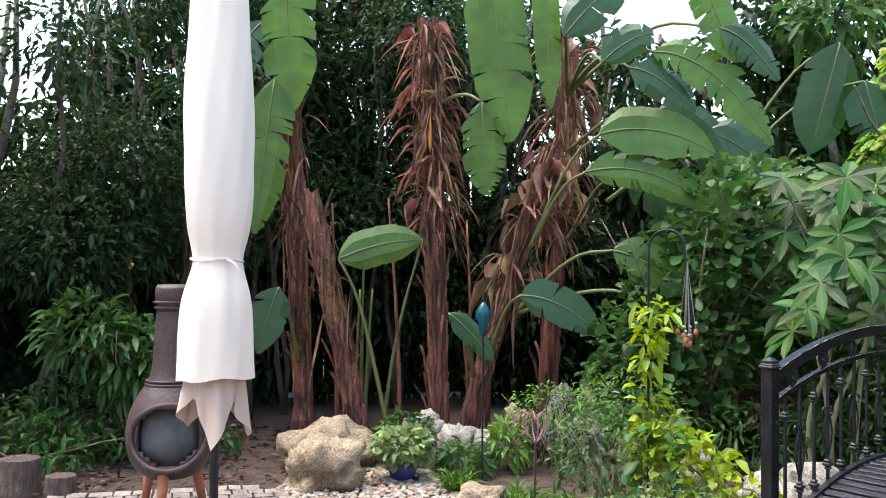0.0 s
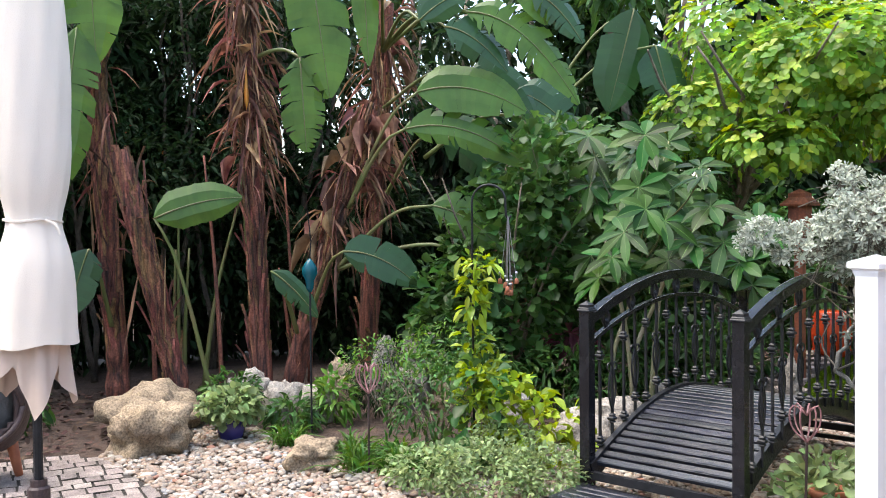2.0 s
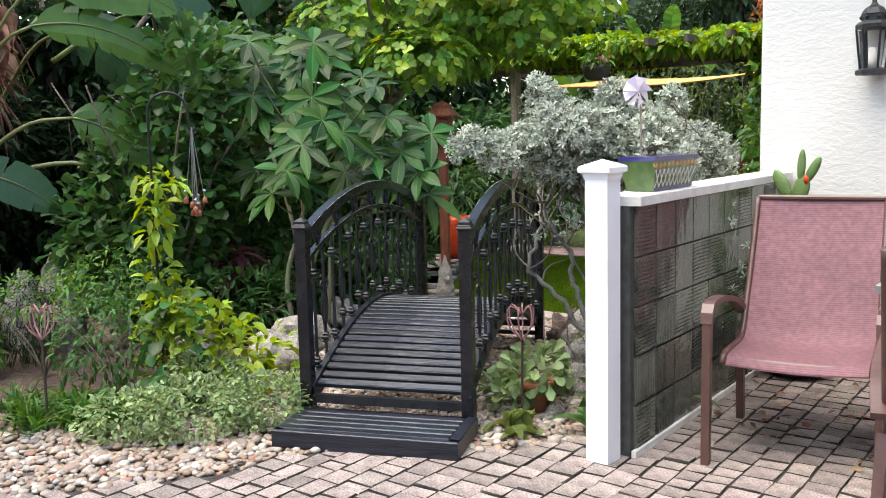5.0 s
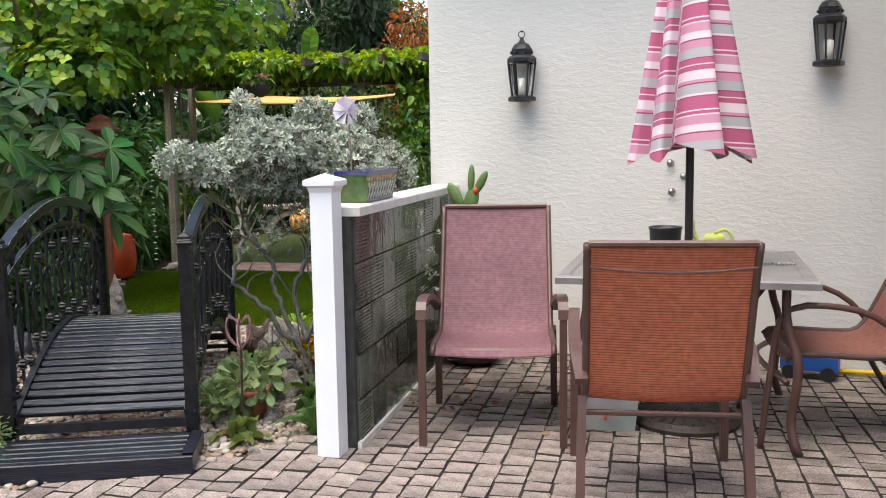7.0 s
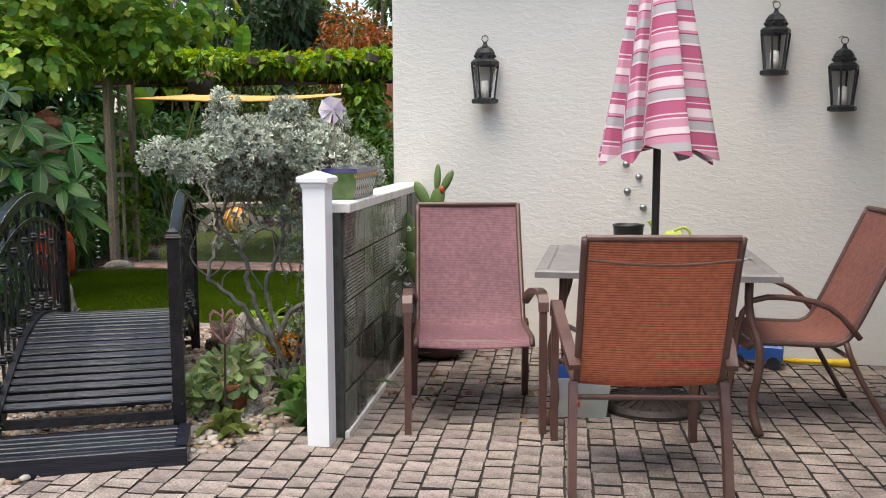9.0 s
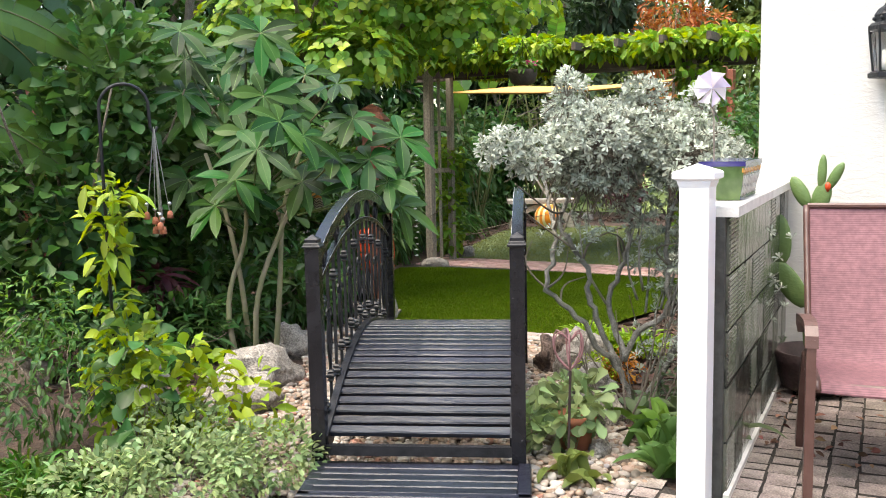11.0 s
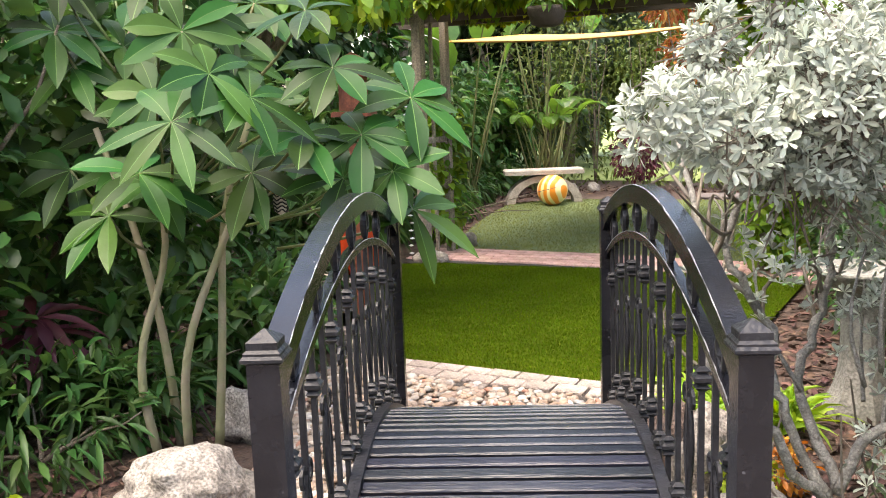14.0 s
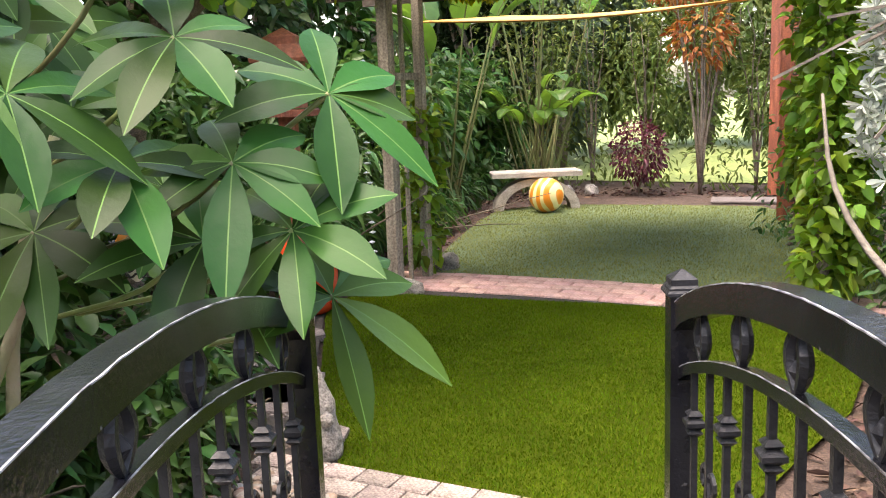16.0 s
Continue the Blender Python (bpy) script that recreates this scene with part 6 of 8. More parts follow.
# ---- ground plants ----
shrub("groundcover_shrub", "low mound of pale variegated small leaves over the gravel", "shrub", -2.72, 2.55, [(0, 0, 0.12, 0.3, 0.32, 0.15), (0.15, 0.3, 0.12, 0.25, 0.25, 0.14), (-0.2, -0.2, 0.1, 0.25, 0.25, 0.12), (-0.3, 0.25, 0.12, 0.25, 0.25, 0.18)], L_VARIEG, 4200, 0.036, 0.02, OVAL, 9, r0=0.004, droop=0.1)
shrub("shrub", "loose green shrub with thin stems behind the groundcover", "shrub", -3.55, 2.6, [(0, 0, 0.35, 0.3, 0.35, 0.25), (-0.2, 0.3, 0.5, 0.25, 0.3, 0.22)], L_MID, 1100, 0.045, 0.02, OVAL, 9, r0=0.006)
shrub("shrub", "airy green shrub with feathery leaves", "shrub", -4.35, 2.55, [(0, 0, 0.5, 0.3, 0.35, 0.14), (0.2, 0.3, 0.55, 0.25, 0.3, 0.2)], L_FRESH, 650, 0.05, 0.016, LANCE, 8, r0=0.006)
shrub("shrub", "dark needle-leaved shrub beside the rock pile", "shrub", -4.75, 2.6, [(0, 0, 0.3, 0.22, 0.25, 0.28)], L_DARK, 1300, 0.06, 0.008, LANCE, 8, r0=0.005)
shrub("shrub", "small bright green leafy plant among rocks", "shrub", -4.65, 2.25, [(0, 0, 0.2, 0.14, 0.15, 0.16)], L_FRESH, 160, 0.1, 0.035, LANCE, 4, r0=0.004)
shrub("shrub", "leafy green plant behind the blue pot", "shrub", -4.75, 1.55, [(0, 0, 0.25, 0.16, 0.2, 0.14)], L_MID, 260, 0.09, 0.03, LANCE, 4, r0=0.004)
shrub("shrub", "blue-green leafy plant beside the lamp stake", "shrub", -4.5, 1.92, [(0, 0, 0.12, 0.16, 0.16, 0.12)], L_MID, 220, 0.1, 0.03, LANCE, 4, r0=0.004)


def strap_clump(name, label, x, y, n, length, m, width=0.014, spread=0.8, z=0.0):
    t = thing(name, label, "plant", x, y, z)
    b = R.normal(0, 0.04, (n, 3)) * (1, 1, 0)
    w = np.concatenate([R.normal(0, spread, (n, 2)), np.ones((n, 1))], 1)
    if n < 20:
        for i in range(n):
            part("leaf", leaf_mesh("leaf", m, b[i:i + 1], w[i:i + 1], length * R.uniform(0.6, 1.2, 1), width, ((0, 0.8), (0.3, 1.0), (0.6, 0.9), (0.85, 0.6), (1.0, 0.05)), 0.3, 0.55), None, t)
        return t
    part("blade_tuft", leaf_mesh("blade_tuft", m, b, w, length * R.uniform(0.6, 1.2, n), width, ((0, 0.8), (0.3, 1.0), (0.6, 0.9), (0.85, 0.6), (1.0, 0.05)), 0.3, 0.55), None, t)
    return t


for x, y in ((-3.15, 2.2), (-3.3, 2.05), (-3.05, 2.4), (-3.4, 2.3), (-3.55, 2.1), (-4.05, 1.8)):
    strap_clump("grass_clump", "arching green strap-leaved grass clump", x, y, 70, 0.34, L_BLADE, 0.014, 0.55)
for x, y, m, ln in ((-1.53, 3.46, L_OLIVE, 0.24), (-1.32, 3.9, L_MID, 0.34), (-1.42, 4.12, L_FRESH, 0.32), (-1.36, 4.36, L_SAGE, 0.34), (-1.56, 4.36, L_SAGE, 0.26), (-1.2, 4.2, L_SAGE, 0.36), (-1.8, 4.18, L_VARIEG, 0.22), (-1.2, 3.68, L_MID, 0.3)):
    strap_clump("bromeliad", "bromeliad rosette with broad sage green leaves", x, y, 14, ln, m, 0.06, 0.6)
for x, y, sc in ((-2.34, 5.5, 0.34), (-2.2, 5.35, 0.32), (-2.02, 5.5, 0.34), (-2.3, 5.3, 0.24)):
    strap_clump("fern", "bright lime green foxtail fern", x, y, 150, sc, L_FERN, 0.022, 0.42)
for x, y, m, lab in ((-2.04, 4.86, L_YELL, "yellow-green low succulent by grey rocks"), (-1.95, 4.98, L_AMBER, "orange-tipped low succulent by grey rocks"), (-2.12, 5.0, L_AMBER, "orange-tipped low succulent by grey rocks")):
    shrub("succulent", lab, "plant", x, y, [(0, 0, 0.08, 0.12, 0.12, 0.09)], m, 240, 0.045, 0.02, SPOON, 0)
shrub("succulent", "round-leaved pale green succulent beside the bridge", "plant", -1.86, 4.02, [(0, 0, 0.13, 0.14, 0.14, 0.13)], L_VARIEG, 90, 0.085, 0.075, SPOON, 5, r0=0.005)
shrub("shrub", "low grey-green leafy cover under the silver bush", "shrub", -1.42, 4.75, [(0, 0, 0.12, 0.25, 0.3, 0.14), (0.05, 0.5, 0.14, 0.25, 0.35, 0.16)], L_SAGE, 520, 0.07, 0.03, OVAL, 6, r0=0.004)
for x, y in ((-4.75, 5.2), (-4.6, 5.05), (-4.5, 5.3)):
    strap_clump("snake_plant", "upright mottled snake plant", x, y, 10, 0.55, L_MID, 0.05, 0.12)

# stems of the spring-like iron flower stakes
for x, y, h in ((-1.62, 3.62, 0.5), (-3.25, 2.1, 0.55)):
    fs_ = thing("garden_stake", "rusty pink iron flower stake", "garden stake", x, y, -0.02)
    mb = MB()
    tube(mb, [(0, 0, 0), (0.01, 0, h - 0.1)], 0.006, 6)
    part("stake", mb, M_CLAY, fs_)
    for k in range(6):
        th = k * math.pi / 3
        mb = MB()
        tube(mb, smooth_line([(0.01, 0, h - 0.1), (0.07 * math.cos(th), 0.07 * math.sin(th), h - 0.03), (0.06 * math.cos(th), 0.06 * math.sin(th), h + 0.08), (0.01, 0, h + 0.02)], 12), 0.004, 5)
        part("petal", mb, mat("dusty_pink_metal", (0.3, 0.14, 0.15), (0.2, 0.1, 0.1), 0.6, 20) if k == 0 and x > -2 else MATS["dusty_pink_metal"], fs_)

# terracotta pot near the bridge foot
tp = thing("flower_pot", "weathered terracotta pot with rounded green succulents", "flower pot", -1.66, 3.78, -0.02)
mb = MB()
lathe(mb, [(0.06, 0), (0.08, 0.14), (0.09, 0.14), (0.09, 0.17), (0.075, 0.17), (0.07, 0.14)], 22)
part("pot", mb, M_TERRA, tp, smooth=True)
part("plant", foliage("plant", L_VARIEG, 160, [(0, 0, 0.22, 0.15, 0.15, 0.1), (-0.1, -0.05, 0.12, 0.12, 0.12, 0.1)], 0.08, 0.06, SPOON, 0.1, 1.0), None, tp)

# ---- lamp stake and shepherd's hook ----
ls_ = thing("solar_stake_light", "thin black stake light with a teal glass globe", "garden light", -4.3, 2.01, 0)
mb = MB()
tube(mb, [(0, 0, 0), (0.005, 0, 1.0)], 0.007, 6)
tube(mb, [(0, 0, 1.1), (0.0, 0.01, 1.25), (0.01, -0.01, 1.45)], 0.004, 5)
part("stake", mb, M_IRON, ls_)
mb = MB()
lathe(mb, [(0.01, 0.92), (0.025, 0.95), (0.03, 1.0), (0.05, 1.04), (0.05, 1.08), (0.025, 1.12), (0.01, 1.14)], 16)
part("globe", mb, M_TEAL, ls_, "teal glass globe", smooth=True)
hk = thing("shepherd_hook", "dark shepherd's hook pole wrapped by a yellow-green vine", "plant hook", -3.36, 2.77, -0.02, 55)
mb = MB()
tube(mb, [(0, 0, 0), (0, 0, 1.5)] + [(0.1 - 0.1 * math.cos(t), 0, 1.5 + 0.1 * math.sin(t)) for t in np.linspace(0.3, 2.9, 9)] + [(0.2, 0, 1.42), (0.215, 0, 1.39), (0.23, 0, 1.42)], 0.007, 6)
part("pole", mb, M_IRON, hk, smooth=True)
vb = [(0, 0, z, 0.09, 0.09, 0.12) for z in (0.3, 0.5, 0.7, 0.9, 1.05)] + [(0.05, 0.02, 1.15, 0.14, 0.12, 0.07)]
part("vine", foliage("vine", L_YELL, 170, vb, 0.085, 0.042, OVAL, 0.3, 1.0, shell=0.3), None, hk, "yellow-green climbing vine")
shrub("vine_shrub", "sprawling yellow-green vine with a yellow flower", "shrub", -3.15, 2.95, [(0, 0, 0.3, 0.25, 0.22, 0.25), (0.15, 0.15, 0.2, 0.25, 0.25, 0.18), (-0.2, -0.1, 0.35, 0.2, 0.2, 0.3)], L_YELL, 420, 0.085, 0.05, OVAL, 8, r0=0.005, extra=(("flower", L_YFLOW, 1, 0.09, 0.06, "deep yellow flower"),))
shrub("vine_shrub", "round-leaved grey-green vine below the hook", "shrub", -3.12, 2.7, [(0, 0, 0.35, 0.16, 0.16, 0.32)], L_MID, 70, 0.09, 0.085, SPOON, 3, r0=0.004)
wc = thing("wind_chime", "wind chime of small terracotta bells and silver beads", "wind chime", -3.23, 2.94, 0.03)
for k in range(9):
    a = k * 2.4
    x, y, z = (0.02 + 0.028 * (k % 2)) * math.cos(a), (0.02 + 0.028 * (k % 2)) * math.sin(a), 0.93 + 0.022 * (k % 4)
    mb = MB()
    tube(mb, [(x, y, z), (x * 0.7, y * 0.7, 1.1), (0, 0, 1.37)], 0.002, 4)
    part("chain", mb, M_SILVER, wc)
    mb = MB()
    lathe(mb, [(0.014, 0), (0.012, 0.02), (0.009, 0.03), (0.002, 0.033)], 12, (x, y, z - 0.02))
    part("bell", mb, M_TERRA, wc, "terracotta bell", smooth=True)
    mb = MB()
    lathe(mb, [(0.002, 0), (0.009, 0.005), (0.009, 0.012), (0.002, 0.017)], 10, (x, y, z + 0.035))
    part("bead", mb, M_SILVER, wc, smooth=True)

# ---- lanterns on the wall ----
def lantern(x, z, group="lanterns on the house wall"):
    t = thing("wall_lantern", "black metal six-sided lantern hanging on the stucco wall", "lantern", x, WY - 0.085, z, 12, group=group)
    def hexa(prof, name, m, lb="", n=6):
        mb = MB()
        lathe(mb, prof, n)
        part(name, mb, m, t, lb)
    hexa([(0.075, -0.20), (0.085, -0.195), (0.085, -0.175), (0.065, -0.165)], "base", M_LANT)
    hexa([(0.062, 0.035), (0.088, 0.04), (0.09, 0.06), (0.075, 0.075), (0.06, 0.08), (0.06, 0.11), (0.064, 0.115), (0.058, 0.125), (0.045, 0.145), (0.02, 0.16), (0.012, 0.175), (0.012, 0.185)], "roof", M_LANT)
    for k in range(6):
        a = k * math.pi / 3
        mb = MB()
        tube(mb, [(0.06 * math.cos(a), 0.06 * math.sin(a), -0.17), (0.084 * math.cos(a), 0.084 * math.sin(a), 0.04)], 0.006, 5)
        part("corner_bar", mb, M_LANT, t)
        b = a + math.pi / 6
        mb = MB()
        ca, sa, cb, sb_ = math.cos(a), math.sin(a), math.cos(a + math.pi / 3), math.sin(a + math.pi / 3)
        mb.add([(0.056 * ca, 0.056 * sa, -0.165), (0.056 * cb, 0.056 * sb_, -0.165), (0.08 * cb, 0.08 * sb_, 0.035), (0.08 * ca, 0.08 * sa, 0.035)], [(0, 1, 2, 3)])
        part("pane", mb, M_PANE, t, "clear glass pane").visible_shadow = False
        mb = MB()
        lathe(mb, [(0.003, 0), (0.012, 0.008), (0.012, 0.016), (0.003, 0.024)], 8, (0.06 * ca, 0.06 * sa, 0.085))
        part("ornament", mb, M_LANT, t)
    mb = MB()
    lathe(mb, [(0.022, -0.165), (0.022, -0.06), (0.004, -0.055)], 12)
    part("candle", mb, M_SHELL, t, "white candle", smooth=True)
    mb = MB()
    tube(mb, [(0.02 * math.cos(u), 0, 0.205 + 0.02 * math.sin(u)) for u in np.linspace(0, 6.28, 16)], 0.003, 5)
    tube(mb, [(0, 0, 0.22), (0, 0.04, 0.235), (0, 0.09, 0.23)], 0.003, 5)
    part("ring", mb, M_LANT, t)
    return t


M_PANE = bpy.data.materials.new("clear_pane")
M_PANE.use_nodes = True
pn = M_PANE.node_tree.nodes["Principled BSDF"]
pn.inputs["Transmission Weight"].default_value, pn.inputs["Roughness"].default_value, pn.inputs["IOR"].default_value = 1.0, 0.03, 1.1
for x, z in ((-0.72, 1.785), (1.02, 1.925), (1.40, 1.71)):
    lantern(x, z)
for i, (x, z) in enumerate(((0.17, 1.2), (0.25, 1.12), (0.18, 1.03), (0.28, 0.93))):
    mb = MB()
    lathe(mb, [(0.022, 0), (0.022, 0.006), (0.008, 0.01), (0.008, 0.03), (0.018, 0.034), (0.018, 0.04), (0.003, 0.044)], 14)
    ob = solid("wall_hook", mb, M_SILVER, "small round metal knob on the stucco wall", "hook", x, WY, z, group="knobs on the house wall", smooth=True)
    ob.matrix_basis = pose(x, WY, z, 90)

# ---- on the glass wall ----
pb = thing("planter_box", "talavera painted green and orange ceramic window box", "planter", -1.045, 3.87, 1.078, grz)
mb = MB()
vs = []
for z, hx, hy in ((0.0, 0.2, 0.06), (0.1, 0.225, 0.075), (0.125, 0.23, 0.08), (0.14, 0.23, 0.08), (0.14, 0.215, 0.066), (0.11, 0.21, 0.06)):
    vs += [(-hx, -hy, z), (hx, -hy, z), (hx, hy, z), (-hx, hy, z)]
mb.add(vs, [(3, 2, 1, 0)] + [(i * 4 + j, i * 4 + (j + 1) % 4, i * 4 + 4 + (j + 1) % 4, i * 4 + 4 + j) for i in range(5) for j in range(4)] + [(20, 21, 22, 23)])
part("box", mb, mat("talavera_green", (0.05, 0.1, 0.025), (0.1, 0.16, 0.05), 0.2, 22, detail=3), pb)
for fy in (-1, 1):
    mb = MB()
    for i in range(10):
        x0 = -0.2 + 0.04 * i
        for x1 in (x0 + 0.04, x0 - 0.04):
            if abs(x1) < 0.21:
                tube(mb, [(x0, fy * 0.0625, 0.015), (x1 * 1.06, fy * 0.0745, 0.088)], 0.0028, 4)
    part("lattice", mb, M_SHELL, pb, "white painted lattice pattern")
    mb = MB()
    box(mb, 0, fy * 0.0605, 0.008, 0.4, 0.006, 0.014)
    part("foot_band", mb, M_BLUEPOT, pb, "dark blue foot band")
mb = MB()
box(mb, 0, 0, 0.132, 0.465, 0.165, 0.018)
part("rim", mb, M_BLUEPOT, pb, "dark blue rim")
mb = MB()
for i in range(11):
    lathe(mb, [(0.002, -0.017), (0.019, -0.006), (0.02, 0.008), (0.002, 0.012)], 10, ((i - 5) * 0.042, -0.072, 0.108), sy=0.35)
part("scallop_band", mb, mat("talavera_orange", (0.55, 0.22, 0.04), (0.6, 0.3, 0.06), 0.25, 20), pb, "band of orange scallops")
pw = thing("pinwheel", "pale pink and lilac pinwheel on a stick", "pinwheel", -1.1, 3.8, 1.08)
mb = MB()
tube(mb, [(0.01, 0.0, 0), (0, 0, 0.42)], 0.004, 5)
part("stick", mb, M_WOODY, pw)
for k in range(8):
    a = k * math.pi / 4
    mb = MB()
    c, s = math.cos(a), math.sin(a)
    c2, s2 = math.cos(a + 0.75), math.sin(a + 0.75)
    mb.add([(0, -0.01, 0.41), (0.072 * c, -0.02, 0.41 + 0.072 * s), (0.06 * c2, -0.045, 0.41 + 0.06 * s2), (0.02 * c2, -0.03, 0.41 + 0.02 * s2)], [(0, 1, 2, 3)])
    part("vane", mb, mat("pinwheel_white" if k % 2 else "pinwheel_lilac", (0.74, 0.68, 0.68) if k % 2 else (0.6, 0.53, 0.66), None, 0.4, 6, trans=0.3) if k < 2 else MATS["pinwheel_white" if k % 2 else "pinwheel_lilac"], pw)

# cactus in its pot behind the chair
ca = thing("prickly_pear", "prickly pear cactus with red fruit in a dark bowl", "cactus", -0.95, 5.15, 0)
mb = MB()
lathe(mb, [(0.1, 0.0), (0.17, 0.04), (0.2, 0.16), (0.21, 0.22), (0.19, 0.22), (0.17, 0.16)], 22)
part("pot", mb, M_CLAY, ca, smooth=True)
for (x, y, z, w, h, tz, tx) in ((0, 0, 0.35, 0.09, 0.16, 0.2, 0.1), (-0.14, 0, 0.55, 0.08, 0.14, -0.6, 0), (-0.19, 0.0, 0.78, 0.07, 0.13, -0.1, 0.1), (0.04, 0, 0.62, 0.08, 0.14, 0.3, 0), (-0.1, 0, 1.02, 0.05, 0.09, -0.5, 0), (0.0, 0, 1.0, 0.06, 0.08, 0.3, 0), (0.0, 0, 1.12, 0.03, 0.09, 0.05, 0), (0.06, 0, 1.1, 0.035, 0.08, 0.5, 0), (0.0, 0, 0.85, 0.07, 0.13, 0.1, 0)):
    mb = MB()
    n1, n2 = 14, 8
    vs = []
    for i in range(n2 + 1):
        ph = math.pi * i / n2
        for j in range(n1):
            th = 2 * math.pi * j / n1
            q = np.array([0.75 * w * math.sin(ph) * math.cos(th), 0.016 * math.sin(ph) * math.sin(th), h * -math.cos(ph)])
            vs.append((x + q[0] * math.cos(tz) + q[2] * math.sin(tz), y + q[1], z + q[2] * math.cos(tz) - q[0] * math.sin(tz)))
    mb.add(vs, [(i * n1 + j, i * n1 + (j + 1) % n1, (i + 1) * n1 + (j + 1) % n1, (i + 1) * n1 + j) for i in range(n2) for j in range(n1)])
    part("pad", mb, MATS.get("cactus_pad") or mat("cactus_pad", (0.1, 0.165, 0.045), (0.13, 0.2, 0.06), 0.5, 12, 0.2, 60), ca, smooth=True)
for x, z in ((-0.27, 0.82), (0.03, 1.05)):
    mb = MB()
    lathe(mb, [(0.004, -0.025), (0.013, -0.01), (0.015, 0.01), (0.006, 0.022)], 10, (x, -0.01, z))
    part("fruit", mb, M_ORANGE, ca, "red cactus fruit", smooth=True)

# ---- on and under the table ----
mb = MB()
lathe(mb, [(0.06, 0), (0.075, 0.005), (0.082, 0.12), (0.086, 0.125), (0.086, 0.135), (0.078, 0.135), (0.07, 0.02), (0.01, 0.02)], 24)
solid("cooking_pot", mb, M_BLACK, "small black pot standing on the patio table", "pot", 0.23, 4.75, 0.757, smooth=True)
lt = thing("toy_watering_can", "pale lime plastic watering can on the table", "watering can", 0.47, 4.78, 0.747)
mb = MB()
lathe(mb, [(0.05, 0), (0.06, 0.01), (0.055, 0.09), (0.04, 0.11), (0.035, 0.1)], 18)
part("body", mb, M_LIME, lt, smooth=True)
mb = MB()
tube(mb, smooth_line([(-0.05, 0, 0.03), (-0.1, 0, 0.1), (-0.12, 0, 0.17)], 8), [0.014, 0.013, 0.012, 0.012, 0.012, 0.014, 0.018, 0.026], 10)
part("spout", mb, M_LIME, lt, smooth=True)
mb = MB()
tube(mb, smooth_line([(0.05, 0, 0.03), (0.1, 0, 0.08), (0.06, 0, 0.14), (0.0, 0, 0.11)], 12), 0.009, 8)
part("handle", mb, M_LIME, lt, smooth=True)
mb = MB()
for k in range(9):
    lathe(mb, [(0.004, -0.007), (0.009, 0), (0.004, 0.007)], 8, (0.72 + k * 0.016, 4.45 + 0.01 * math.sin(k), 0.755))
solid("bead_string", mb, M_SILVER, "short string of grey beads on the table", "beads")
tb = thing("storage_box", "cloudy plastic storage box with a blue lid full of toys", "storage box", 0.02, 4.24, 0, 8)
mb = MB()
vs = []
for z, hx, hy in ((0, 0.13, 0.17), (0.2, 0.15, 0.2), (0.2, 0.142, 0.192), (0.02, 0.124, 0.164)):
    vs += [(-hx, -hy, z), (hx, -hy, z), (hx, hy, z), (-hx, hy, z)]
mb.add(vs, [(3, 2, 1, 0)] + [(i * 4 + j, i * 4 + (j + 1) % 4, i * 4 + 4 + (j + 1) % 4, i * 4 + 4 + j) for i in range(3) for j in range(4)] + [(12, 13, 14, 15)])
part("tub", mb, M_CLEAR, tb)
for k, (x, y, z, a, m) in enumerate(((-0.03, -0.08, 0.2, 0.12, M_BLUE), (0.05, 0.06, 0.22, 0.12, M_BLUE), (0.0, -0.1, 0.1, 0.09, M_ORANGE), (0.04, -0.06, 0.06, 0.08, L_FRESH))):
    mb = MB()
    box(mb, x, y, z, a * 1.6, a, a, rz=0.5 * k, bev=0.01)
    part("toy_brick", mb, m, tb)
bt = thing("toy_truck", "blue plastic toy truck by the house wall", "toy", 0.97, 5.36, 0, -8)
mb = MB()
box(mb, 0, 0, 0.1, 0.3, 0.16, 0.1, bev=0.02)
box(mb, 0.06, 0, 0.17, 0.12, 0.14, 0.07, bev=0.02)
part("body", mb, M_BLUE, bt)
for sx in (-0.1, 0.1):
    for sy in (-0.08, 0.08):
        mb = MB()
        tube(mb, [(sx, sy - 0.015, 0.04), (sx, sy + 0.015, 0.04)], 0.04, 14)
        part("wheel", mb, M_BLACK, bt)
mb = MB()
tube(mb, [(-0.2, 0, 0.025), (0.05, 0, 0.025), (0.15, 0, 0.025), (0.22, 0, 0.025)], [0.014, 0.016, 0.026, 0.026], 10)
solid("toy_bat", mb, M_YELLOW, "yellow plastic toy bat lying by the wall", "toy", 1.32, 5.44, 0, 2, smooth=True)

# ---- pergola, sail and the far lawn ----
pg = thing("pergola", "vine-covered pergola of weathered posts and dark beams", "pergola", 0, 0, 0)
for x, y, w in ((-5.464, 8.393, 0.08), (-5.427, 8.758, 0.06), (-2.72, 9.2, 0.1), (-2.75, 8.75, 0.09)):
    mb = MB()
    box(mb, x, y, 1.02, w, w, 2.1, bev=0.004)
    part("post", mb, M_WOODY, pg)
for y0, y1, z in ((8.95, 9.25, 2.06), (8.5, 8.8, 2.06)):
    mb = MB()
    bar(mb, [(-6.0, y0, z), (-2.3, y1, z)], 0.05, 0.16)
    part("beam", mb, M_DARKWOOD, pg)
for i in range(9):
    mb = MB()
    bar(mb, [(-5.8 + i * 0.42, 8.2, 2.17), (-5.85 + i * 0.42, 9.6, 2.17)], 0.04, 0.07)
    part("rafter", mb, M_DARKWOOD, pg)
for z in (1.0, 1.45):
    mb = MB()
    bar(mb, [(-5.464, 8.393, z), (-5.427, 8.758, z)], 0.03, 0.05)
    part("rung", mb, M_WOODY, pg)
mb = MB()
box(mb, -5.45, 8.57, 1.02, 0.025, 0.025, 2.0)
